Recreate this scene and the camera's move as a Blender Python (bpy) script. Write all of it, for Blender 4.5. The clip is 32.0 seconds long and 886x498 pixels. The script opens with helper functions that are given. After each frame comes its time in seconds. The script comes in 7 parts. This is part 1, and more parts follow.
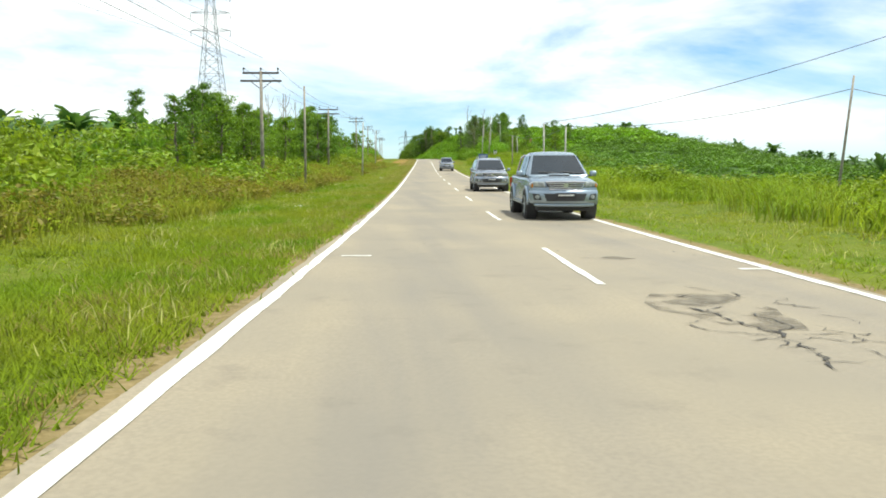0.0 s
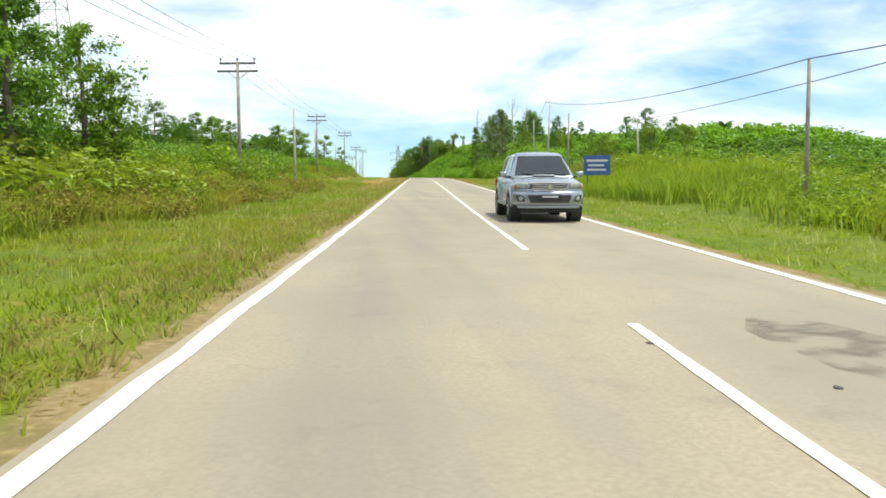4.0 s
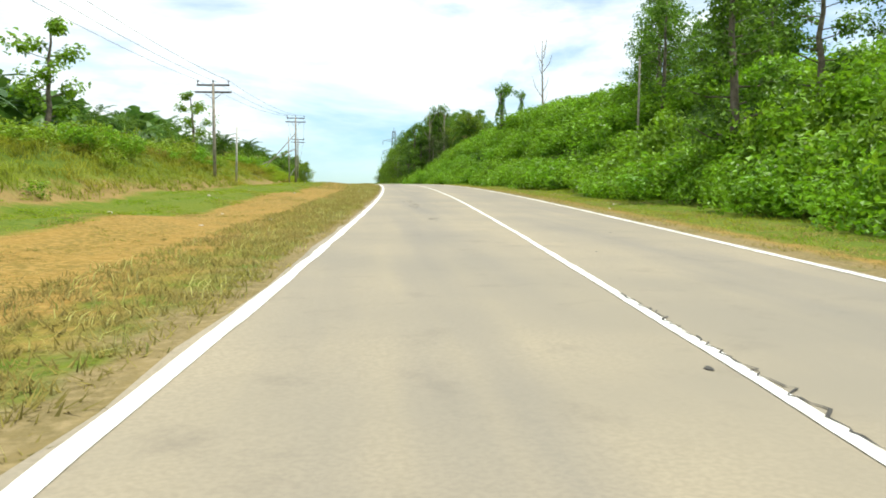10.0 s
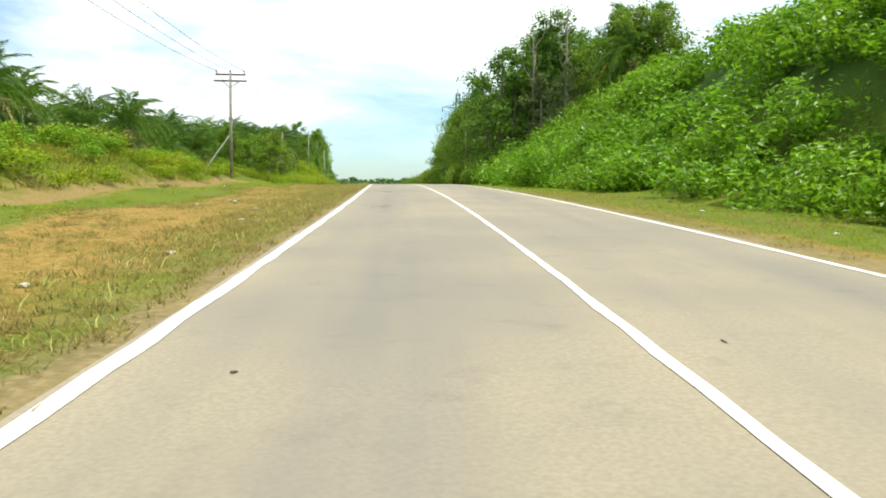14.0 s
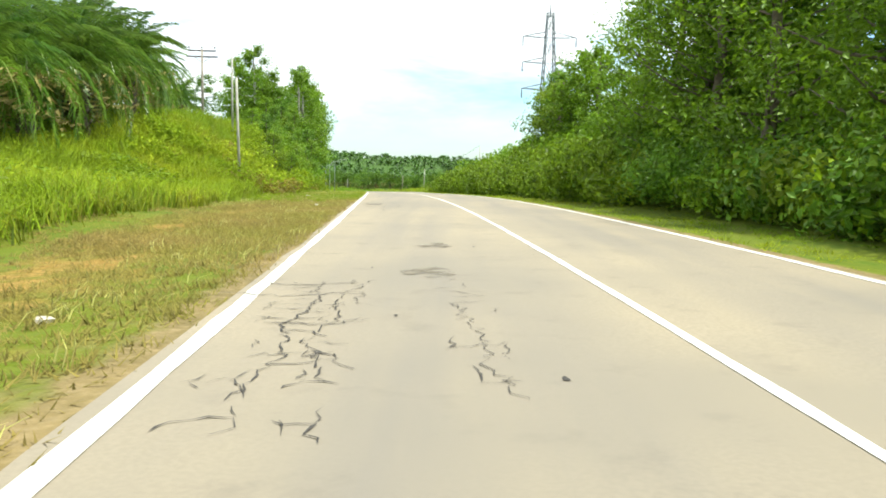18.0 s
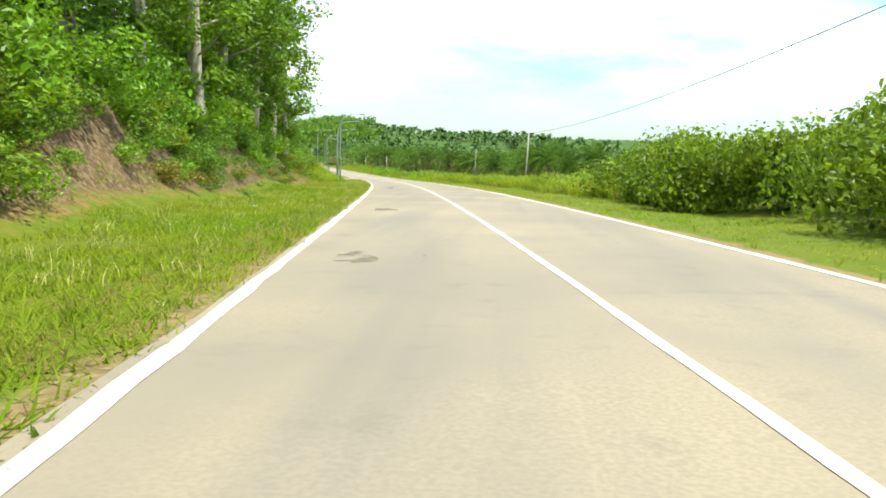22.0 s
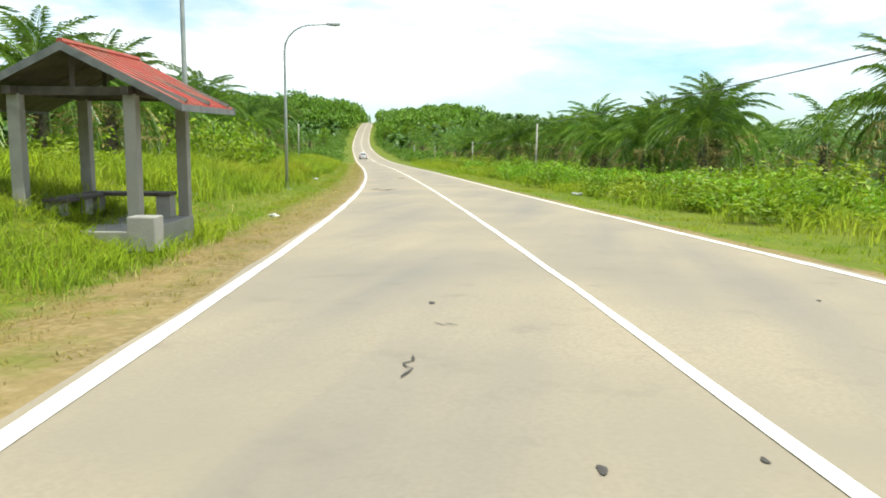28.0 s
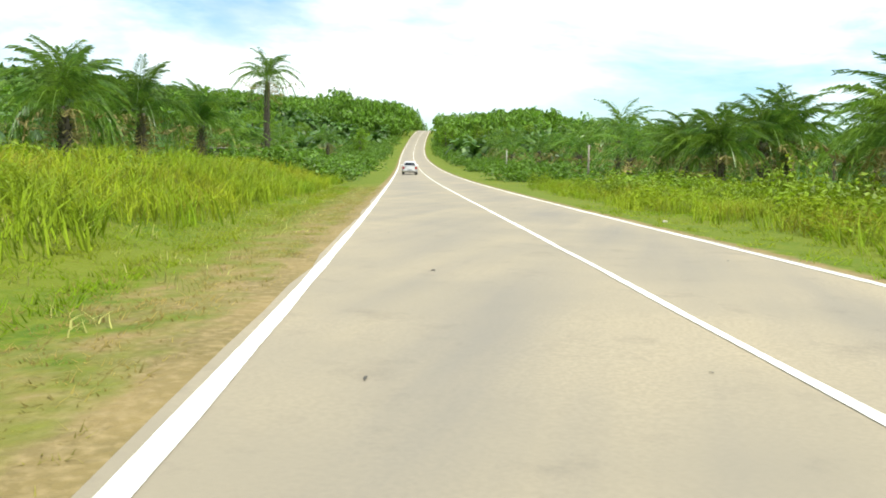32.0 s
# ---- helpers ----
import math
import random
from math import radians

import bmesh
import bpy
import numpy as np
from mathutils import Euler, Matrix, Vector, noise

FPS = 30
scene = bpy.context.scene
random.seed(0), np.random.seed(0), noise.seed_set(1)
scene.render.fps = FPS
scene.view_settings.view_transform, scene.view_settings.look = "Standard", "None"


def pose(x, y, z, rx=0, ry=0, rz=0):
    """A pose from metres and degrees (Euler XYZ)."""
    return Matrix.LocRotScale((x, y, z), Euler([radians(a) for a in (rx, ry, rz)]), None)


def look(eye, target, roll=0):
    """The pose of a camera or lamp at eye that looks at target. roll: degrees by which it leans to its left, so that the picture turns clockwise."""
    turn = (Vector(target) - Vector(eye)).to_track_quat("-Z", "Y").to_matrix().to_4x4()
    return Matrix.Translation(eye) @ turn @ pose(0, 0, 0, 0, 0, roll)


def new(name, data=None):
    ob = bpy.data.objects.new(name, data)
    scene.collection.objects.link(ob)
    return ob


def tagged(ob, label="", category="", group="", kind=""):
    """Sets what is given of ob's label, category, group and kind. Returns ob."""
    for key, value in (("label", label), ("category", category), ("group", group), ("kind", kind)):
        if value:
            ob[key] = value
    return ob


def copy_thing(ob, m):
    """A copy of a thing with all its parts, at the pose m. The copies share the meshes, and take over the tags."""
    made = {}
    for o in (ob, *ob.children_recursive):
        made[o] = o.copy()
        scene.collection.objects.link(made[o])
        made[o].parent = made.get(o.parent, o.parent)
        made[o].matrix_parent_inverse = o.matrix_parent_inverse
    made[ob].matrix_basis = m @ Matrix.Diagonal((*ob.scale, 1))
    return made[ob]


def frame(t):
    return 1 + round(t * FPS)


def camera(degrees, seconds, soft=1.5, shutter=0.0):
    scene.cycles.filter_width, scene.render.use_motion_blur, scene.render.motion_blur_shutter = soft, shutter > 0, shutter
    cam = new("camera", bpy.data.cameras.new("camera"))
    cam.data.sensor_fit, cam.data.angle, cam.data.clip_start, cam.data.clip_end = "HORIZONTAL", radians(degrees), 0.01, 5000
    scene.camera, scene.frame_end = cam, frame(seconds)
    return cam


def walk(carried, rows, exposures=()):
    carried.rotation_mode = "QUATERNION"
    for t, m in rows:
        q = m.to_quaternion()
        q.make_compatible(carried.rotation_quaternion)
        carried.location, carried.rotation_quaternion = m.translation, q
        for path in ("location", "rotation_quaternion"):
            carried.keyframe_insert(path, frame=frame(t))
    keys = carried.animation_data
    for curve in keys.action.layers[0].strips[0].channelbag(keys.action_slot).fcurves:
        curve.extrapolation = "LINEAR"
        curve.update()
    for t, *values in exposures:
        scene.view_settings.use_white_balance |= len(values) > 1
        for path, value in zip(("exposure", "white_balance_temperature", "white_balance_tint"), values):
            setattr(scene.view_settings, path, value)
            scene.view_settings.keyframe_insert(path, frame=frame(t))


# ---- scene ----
# the camera and its drive
cam = camera(57.0, 32.0, soft=1.8)
EXPOSURE = [(0, 0.34, 6500, 3), (9.0, 0.38, 6500, 3), (15.5, 0.42, 6500, 3), (17.5, 0.74, 6500, 3), (25.0, 0.7, 6500, 3), (27.5, 0.52, 6500, 3), (32, 0.5, 6500, 3)]
walk(cam, [
    (0.0, pose(-1.95, 0.18, 1.20, 85.47, 0.11, -6.69)),
    (0.5, pose(-0.96, 10.95, 1.32, 85.91, 1.46, -6.84)),
    (1.0, pose(-0.02, 21.88, 1.50, 86.27, -0.63, -7.00)),
    (1.5, pose(0.89, 32.98, 1.74, 86.63, -0.12, -7.01)),
    (2.0, pose(2.04, 44.22, 2.03, 86.89, -0.15, -7.03)),
    (2.5, pose(3.14, 55.59, 2.35, 87.25, -0.78, -7.10)),
    (3.0, pose(4.12, 67.06, 2.69, 87.05, 0.03, -7.12)),
    (3.5, pose(5.26, 78.59, 3.05, 86.80, 0.13, -6.96)),
    (5.5, pose(9.76, 125.25, 4.83, 88.03, 0.63, -7.13)),
    (6.0, pose(10.94, 136.95, 5.34, 88.35, -0.10, -6.84)),
    (6.5, pose(12.02, 148.63, 5.85, 88.21, 0.75, -6.99)),
    (7.0, pose(12.97, 160.25, 6.32, 87.09, -0.00, -7.12)),
    (7.5, pose(14.00, 171.79, 6.79, 87.18, 0.75, -7.07)),
    (8.0, pose(14.99, 183.26, 7.25, 87.00, -0.15, -7.01)),
    (8.5, pose(16.03, 194.67, 7.71, 87.29, -0.40, -6.93)),
    (9.0, pose(17.05, 206.04, 8.17, 87.29, -0.84, -7.05)),
    (9.5, pose(18.13, 217.36, 8.62, 87.15, -0.59, -7.12)),
    (10.0, pose(19.21, 228.63, 9.05, 86.71, -0.34, -6.67)),
    (10.5, pose(20.11, 239.91, 9.48, 86.25, -0.55, -5.92)),
    (11.0, pose(20.92, 251.23, 9.90, 86.60, -1.23, -5.91)),
    (11.5, pose(21.74, 262.58, 10.33, 86.07, -1.18, -5.51)),
    (12.0, pose(22.39, 273.96, 10.74, 85.90, -0.46, -5.21)),
    (12.5, pose(23.18, 285.38, 11.15, 85.83, -0.01, -4.83)),
    (13.0, pose(23.74, 296.85, 11.53, 85.94, -0.77, -4.23)),
    (13.5, pose(24.09, 308.37, 11.89, 85.81, -0.93, -3.30)),
    (14.0, pose(24.30, 319.93, 12.22, 85.30, -0.06, -2.20)),
    (14.5, pose(24.26, 331.50, 12.50, 85.42, -0.16, -1.35)),
    (15.0, pose(24.09, 343.05, 12.74, 85.27, -0.65, -0.20)),
    (15.5, pose(23.80, 354.58, 12.94, 84.85, -1.16, 0.84)),
    (17.5, pose(21.88, 400.44, 13.21, 84.02, -0.24, -0.19)),
    (18.0, pose(21.33, 411.81, 13.14, 83.69, -1.05, 0.34)),
    (18.5, pose(20.80, 423.10, 13.01, 82.96, -0.46, 1.27)),
    (19.0, pose(20.15, 434.30, 12.83, 82.68, -1.74, 1.81)),
    (19.5, pose(19.44, 445.39, 12.58, 82.45, 0.02, 2.39)),
    (20.0, pose(18.58, 456.39, 12.26, 81.88, 0.20, 3.22)),
    (20.5, pose(17.56, 467.30, 11.89, 82.28, -0.17, 3.41)),
    (21.0, pose(16.49, 478.16, 11.48, 82.03, -0.15, 3.61)),
    (21.5, pose(15.30, 488.96, 11.06, 81.70, -1.13, 4.27)),
    (22.0, pose(14.08, 499.71, 10.64, 82.09, -1.30, 4.07)),
    (22.5, pose(12.94, 510.46, 10.24, 82.20, -0.02, 4.08)),
    (23.0, pose(11.74, 521.27, 9.82, 82.08, 0.37, 4.61)),
    (23.5, pose(10.53, 532.13, 9.37, 81.45, 0.58, 5.34)),
    (24.0, pose(9.03, 543.01, 8.89, 81.52, -0.83, 6.40)),
    (24.5, pose(7.41, 553.93, 8.37, 81.34, 1.09, 6.94)),
    (25.0, pose(5.77, 564.95, 7.83, 81.48, 0.64, 7.67)),
    (25.5, pose(3.94, 576.03, 7.29, 81.77, 0.09, 8.35)),
    (27.5, pose(-5.16, 620.91, 5.14, 81.89, -0.53, 10.96)),
    (28.0, pose(-7.82, 632.29, 4.63, 81.96, -0.42, 11.54)),
    (28.5, pose(-10.67, 643.69, 4.15, 82.29, -0.97, 12.18)),
    (29.0, pose(-13.72, 655.05, 3.70, 82.36, -0.41, 13.30)),
    (29.5, pose(-16.88, 666.39, 3.30, 83.04, -0.96, 14.03)),
    (30.0, pose(-20.29, 677.68, 2.95, 82.69, -0.23, 14.24)),
    (30.5, pose(-23.73, 688.98, 2.63, 83.02, 0.41, 14.52)),
    (31.0, pose(-27.20, 700.28, 2.34, 82.95, -0.51, 15.05)),
    (31.5, pose(-30.84, 711.54, 2.05, 83.11, -0.25, 15.57)),
    (32.0, pose(-34.47, 722.81, 1.76, 82.97, -1.23, 15.46)),
], exposures=EXPOSURE)

# the road's course: heading (degrees), slope and the widths of both lanes along it
HEADING = [-5.12, -5.37, -5.18, -5.06, -5.06, -5.35, -5.43, -5.42, -5.46, -5.49, -4.97, -4.05, -2.59, -1.11, 0.34, 1.56, 2.02, 2.54, 3.65, 5.10, 6.05, 6.83, 7.65, 8.50, 9.67, 11.39, 13.32, 14.91, 16.24, 17.08, 17.52, 18.20, 18.20, 18.20, 18.20, 18.20, 18.20, 18.20, 18.00, 17.70, 17.30, 16.80, 16.30, 16.00, 15.80, 15.50, 15.20, 15.00, 15.00, 15.00, 15.00, 15.00, 15.00, 15.00, 15.00, 15.00, 15.00]
SLOPE = [-0.0012, 0.0118, 0.0245, 0.0292, 0.0325, 0.0397, 0.0447, 0.0405, 0.0399, 0.0400, 0.0375, 0.0374, 0.0354, 0.0303, 0.0229, 0.0148, 0.0041, -0.0063, -0.0169, -0.0321, -0.0400, -0.0364, -0.0423, -0.0483, -0.0483, -0.0469, -0.0429, -0.0372, -0.0279, -0.0237, -0.0256, -0.0230, -0.0200, -0.0150, -0.0090, -0.0030, 0.0030, 0.0090, 0.0160, 0.0250, 0.0350, 0.0460, 0.0560, 0.0620, 0.0640, 0.0630, 0.0600, 0.0500, 0.0350, 0.0150, -0.0050, -0.0200, -0.0200, -0.0200, -0.0200, -0.0200, -0.0200]
LANE_L = [3.44, 3.51, 3.41, 3.36, 3.30, 3.54, 3.42, 3.34, 3.33, 3.40, 3.57, 3.31, 3.06, 3.57, 3.45, 3.31, 3.50, 3.51, 3.42, 3.35, 3.34, 3.33, 3.33, 3.34, 3.35, 3.35, 3.35, 3.35, 3.35]
LANE_R = [2.86, 2.51, 2.48, 2.72, 2.78, 3.17, 3.40, 3.60, 3.43, 3.38, 3.35, 3.46, 3.37, 3.41, 3.46, 3.30, 2.92, 3.13, 3.25, 3.30, 3.31, 3.31, 3.30, 3.36, 3.36, 3.35, 3.35, 3.35, 3.35]

# world, sun
SUN_EL, SUN_AZ = radians(70), radians(100)      # azimuth clockwise from +y
world = bpy.data.worlds.new("World")
scene.world = world
world.use_nodes = True
wt = world.node_tree
wt.nodes.clear()


def wn(kind, **kw):
    n = wt.nodes.new(kind)
    for k, v in kw.items():
        n.inputs[k].default_value = v
    return n


sky = wt.nodes.new("ShaderNodeTexSky")
sky.sky_type, sky.sun_disc = "NISHITA", False
sky.sun_elevation, sky.sun_rotation = SUN_EL, SUN_AZ
sky.air_density, sky.dust_density, sky.ozone_density = 1.0, 0.35, 3.5
coord = wt.nodes.new("ShaderNodeTexCoord")
stretch = wt.nodes.new("ShaderNodeMapping")
stretch.inputs["Scale"].default_value = (1.0, 1.0, 3.2)
clouds = wn("ShaderNodeTexNoise", Scale=2.6, Detail=9.0, Roughness=0.55, Distortion=0.35)
ramp = wt.nodes.new("ShaderNodeValToRGB")
ramp.color_ramp.elements[0].position, ramp.color_ramp.elements[1].position = 0.33, 0.55
split = wt.nodes.new("ShaderNodeSeparateXYZ")
haze = wn("ShaderNodeMapRange", **{"From Min": 0.018, "From Max": 0.075, "To Min": 0.06, "To Max": 1.0})
most = wt.nodes.new("ShaderNodeMath")
most.operation = "MULTIPLY"
mix = wt.nodes.new("ShaderNodeMix")
mix.data_type = "RGBA"
mix.inputs[7].default_value = (11.5, 11.7, 11.9, 1)
lift = wt.nodes.new("ShaderNodeVectorMath")
lift.operation = "MULTIPLY"
lift.inputs[1].default_value = (0.84, 1.03, 1.18)
grey = wn("ShaderNodeTexNoise", Scale=3.4, Detail=6.0, Roughness=0.6)
shade = wt.nodes.new("ShaderNodeValToRGB")
shade.color_ramp.elements[0].position, shade.color_ramp.elements[1].position = 0.36, 0.52
shade.color_ramp.elements[0].color, shade.color_ramp.elements[1].color = (0.62, 0.69, 0.78, 1), (1, 1, 1, 1)
white = wt.nodes.new("ShaderNodeVectorMath")
white.operation = "MULTIPLY"
white.inputs[1].default_value = (9.2, 9.35, 9.5)
back = wt.nodes.new("ShaderNodeBackground")
back.inputs["Strength"].default_value = 0.115
wout = wt.nodes.new("ShaderNodeOutputWorld")
for a, b in ((stretch.outputs[0], grey.inputs["Vector"]), (grey.outputs[0], shade.inputs[0]), (shade.outputs[0], white.inputs[0]), (white.outputs[0], mix.inputs[7]),
             (coord.outputs["Generated"], stretch.inputs[0]), (stretch.outputs[0], clouds.inputs["Vector"]), (clouds.outputs[0], ramp.inputs[0]),
             (coord.outputs["Generated"], split.inputs[0]), (split.outputs[2], haze.inputs[0]), (ramp.outputs[0], most.inputs[0]),
             (haze.outputs[0], most.inputs[1]), (most.outputs[0], mix.inputs[0]), (sky.outputs[0], lift.inputs[0]), (lift.outputs[0], mix.inputs[6]),
             (mix.outputs[2], back.inputs[0]), (back.outputs[0], wout.inputs[0])):
    wt.links.new(a, b)
sun = new("sun", bpy.data.lights.new("sun", "SUN"))
sun.data.energy, sun.data.angle, sun.data.color = 4.1, radians(0.6), (1.0, 0.96, 0.87)
sun.matrix_world = look((0, 0, 200), (-math.sin(SUN_AZ) * math.cos(SUN_EL), -math.cos(SUN_AZ) * math.cos(SUN_EL), 200 - math.sin(SUN_EL)))

# materials
MATS = {}


def mat(name, c1, c2, rough=0.8, scale=4.0, bump=0.0, bump_scale=40.0, metal=0.0, island=0.0, trans=0.0, c3=None, scale3=0.6, spec=0.4, obj=0.0, worn=0.0, bare=0.36, upward=0.0):
    """Two colours mixed by noise, a third by broader noise, with fine relief; island: lightness that varies leaf by leaf; worn: scale of gaps rubbed through it; upward: bends the shading of thin blades towards the sky."""
    m = bpy.data.materials.new(name)
    m.use_nodes = True
    nt = m.node_tree
    nt.nodes.clear()
    out, bs = nt.nodes.new("ShaderNodeOutputMaterial"), nt.nodes.new("ShaderNodeBsdfPrincipled")
    geo = nt.nodes.new("ShaderNodeNewGeometry")

    def noise_node(sc, det=5.0):
        n = nt.nodes.new("ShaderNodeTexNoise")
        n.inputs["Scale"].default_value, n.inputs["Detail"].default_value = sc, det
        nt.links.new(geo.outputs["Position"], n.inputs["Vector"])
        r = nt.nodes.new("ShaderNodeMapRange")
        r.inputs["From Min"].default_value, r.inputs["From Max"].default_value = 0.36, 0.64
        nt.links.new(n.outputs[0], r.inputs[0])
        return r.outputs[0]

    def blend(fac, a, b, mode="MIX"):
        x = nt.nodes.new("ShaderNodeMix")
        x.data_type, x.blend_type = "RGBA", mode
        for sock, v in ((x.inputs[0], fac), (x.inputs[6], a), (x.inputs[7], b)):
            if isinstance(v, bpy.types.NodeSocket):
                nt.links.new(v, sock)
            else:
                sock.default_value = v if isinstance(v, float) else (*v, 1)
        return x.outputs[2]

    col = blend(noise_node(scale), c1, c2)
    if c3:
        col = blend(noise_node(scale3, 3.0), col, c3)
    for amount, sock in ((island, geo.outputs["Random Per Island"]), (obj, None)):
        if amount:
            if sock is None:
                sock = nt.nodes.new("ShaderNodeObjectInfo").outputs["Random"]
            r = nt.nodes.new("ShaderNodeMapRange")
            r.inputs["To Min"].default_value, r.inputs["To Max"].default_value = 1 - amount, 1 + amount
            nt.links.new(sock, r.inputs[0])
            hsv = nt.nodes.new("ShaderNodeHueSaturation")
            nt.links.new(r.outputs[0], hsv.inputs["Value"])
            nt.links.new(col, hsv.inputs["Color"])
            col = hsv.outputs[0]
    nt.links.new(col, bs.inputs["Base Color"])
    bs.inputs["Roughness"].default_value, bs.inputs["Metallic"].default_value = rough, metal
    bs.inputs["Specular IOR Level"].default_value = spec
    if bump:
        n = nt.nodes.new("ShaderNodeTexNoise")
        n.inputs["Scale"].default_value, n.inputs["Detail"].default_value = bump_scale, 6.0
        nt.links.new(geo.outputs["Position"], n.inputs["Vector"])
        b = nt.nodes.new("ShaderNodeBump")
        b.inputs["Strength"].default_value, b.inputs["Distance"].default_value = bump, 0.03
        nt.links.new(n.outputs[0], b.inputs["Height"])
        nt.links.new(b.outputs[0], bs.inputs["Normal"])
    if upward:
        scale_n, lift_n, unit_n = (nt.nodes.new("ShaderNodeVectorMath") for _ in range(3))
        scale_n.operation, lift_n.operation, unit_n.operation = "SCALE", "ADD", "NORMALIZE"
        scale_n.inputs["Scale"].default_value = 1 - upward
        lift_n.inputs[1].default_value = (0, 0, upward)
        nt.links.new(geo.outputs["Normal"], scale_n.inputs[0])
        nt.links.new(scale_n.outputs[0], lift_n.inputs[0])
        nt.links.new(lift_n.outputs[0], unit_n.inputs[0])
        nt.links.new(unit_n.outputs[0], bs.inputs["Normal"])
    if worn:
        tp, ms = nt.nodes.new("ShaderNodeBsdfTransparent"), nt.nodes.new("ShaderNodeMixShader")
        gaps = noise_node(worn, 6.0)
        gaps.node.inputs["From Min"].default_value, gaps.node.inputs["From Max"].default_value = bare, bare + 0.2
        nt.links.new(gaps, ms.inputs[0])
        nt.links.new(bs.outputs[0], ms.inputs[1])
        nt.links.new(tp.outputs[0], ms.inputs[2])
        nt.links.new(ms.outputs[0], out.inputs[0])
    elif trans:
        tl = nt.nodes.new("ShaderNodeBsdfTranslucent")
        nt.links.new(col, tl.inputs[0])
        ms = nt.nodes.new("ShaderNodeMixShader")
        ms.inputs[0].default_value = trans
        nt.links.new(bs.outputs[0], ms.inputs[1])
        nt.links.new(tl.outputs[0], ms.inputs[2])
        nt.links.new(ms.outputs[0], out.inputs[0])
    else:
        nt.links.new(bs.outputs[0], out.inputs[0])
    MATS[name] = m
    return m


ASPHALT = mat("asphalt", (0.266, 0.221, 0.150), (0.328, 0.274, 0.188), 0.78, 30.0, 0.15, 160, c3=(0.240, 0.206, 0.150), scale3=0.3, spec=0.4)
PAINT = mat("road paint", (0.78, 0.77, 0.72), (0.5, 0.48, 0.42), 0.7, 4.0, 0.1, 60, worn=9.0, bare=0.78)
TAR = mat("dark tar", (0.04, 0.036, 0.032), (0.07, 0.063, 0.054), 0.85, 8.0, 0.3, 60)
PATCH = mat("worn patch", (0.15, 0.13, 0.098), (0.195, 0.168, 0.124), 0.9, 9.0, 0.1, 120, worn=1.7)
CHALK = mat("pale stain", (0.31, 0.275, 0.215), (0.28, 0.24, 0.18), 0.9, 3.0, worn=2.2)
APRON = mat("concrete apron", (0.265, 0.235, 0.185), (0.215, 0.19, 0.15), 0.9, 2.0, 0.3, 50, c3=(0.3, 0.28, 0.23))
CONCRETE = mat("concrete", (0.36, 0.35, 0.31), (0.26, 0.25, 0.22), 0.85, 5.0, 0.25, 40, c3=(0.3, 0.29, 0.26))
GALV = mat("galvanised steel", (0.33, 0.36, 0.36), (0.26, 0.285, 0.285), 0.5, 6.0, metal=0.4)
LAMPPOST = mat("pale galvanised steel", (0.4, 0.43, 0.42), (0.31, 0.34, 0.335), 0.55, 3.0, metal=0.35)
TOWERSTEEL = mat("weathered lattice steel", (0.24, 0.26, 0.28), (0.18, 0.195, 0.21), 0.6, 4.0, metal=0.3)
POLEWOOD = mat("weathered pole timber", (0.36, 0.32, 0.26), (0.23, 0.2, 0.16), 0.85, 3.0, 0.3, 30)
POLEPALE = mat("pale concrete pole", (0.5, 0.48, 0.42), (0.36, 0.34, 0.3), 0.8, 3.0)
DARKSTEEL = mat("dark steel", (0.09, 0.09, 0.09), (0.05, 0.05, 0.05), 0.6, 5.0, metal=0.4)
WIRE = mat("black cable", (0.05, 0.05, 0.055), (0.08, 0.08, 0.085), 0.6, 3.0)
BARK = mat("bark", (0.2, 0.165, 0.12), (0.1, 0.08, 0.055), 0.9, 5.0, 0.5, 20)
PALEBARK = mat("pale bark", (0.5, 0.46, 0.38), (0.32, 0.29, 0.23), 0.85, 4.0, 0.3, 20)
DEADWOOD = mat("dead wood", (0.36, 0.3, 0.23), (0.24, 0.2, 0.15), 0.9, 4.0)
LEAF = mat("broad leaves", (0.131, 0.245, 0.013), (0.217, 0.348, 0.018), 0.5, 1.3, island=0.4, trans=0.42, obj=0.15)
LEAF_DARK = mat("dark leaves", (0.098, 0.202, 0.017), (0.169, 0.299, 0.023), 0.5, 1.3, island=0.45, trans=0.36, obj=0.15)
LEAF_LIGHT = mat("light leaves", (0.138, 0.232, 0.013), (0.225, 0.322, 0.019), 0.5, 0.8, island=0.45, trans=0.4)
CREEPER = mat("creeper leaves", (0.130, 0.280, 0.012), (0.225, 0.420, 0.018), 0.45, 0.5, island=0.42, trans=0.42, c3=(0.213, 0.370, 0.017), scale3=0.12)
SHRUB = mat("shrub leaves", (0.131, 0.252, 0.012), (0.231, 0.352, 0.015), 0.5, 0.5, island=0.45, trans=0.4, c3=(0.252, 0.315, 0.017), scale3=0.1)
DRYSHRUB = mat("yellowing shrub leaves", (0.2, 0.21, 0.02), (0.31, 0.26, 0.04), 0.6, 0.5, island=0.4, trans=0.4, c3=(0.24, 0.2, 0.03), scale3=0.25)
TALLGRASS = mat("tall grass", (0.220, 0.330, 0.014), (0.350, 0.400, 0.022), 0.6, 0.4, island=0.35, trans=0.45, c3=(0.190, 0.290, 0.015), scale3=0.1, upward=0.55, spec=0.12)
GRASS = mat("short grass", (0.125, 0.235, 0.008), (0.2, 0.285, 0.011), 0.6, 0.5, island=0.35, trans=0.5, c3=(0.240, 0.270, 0.020), scale3=0.15, upward=0.6, spec=0.12)
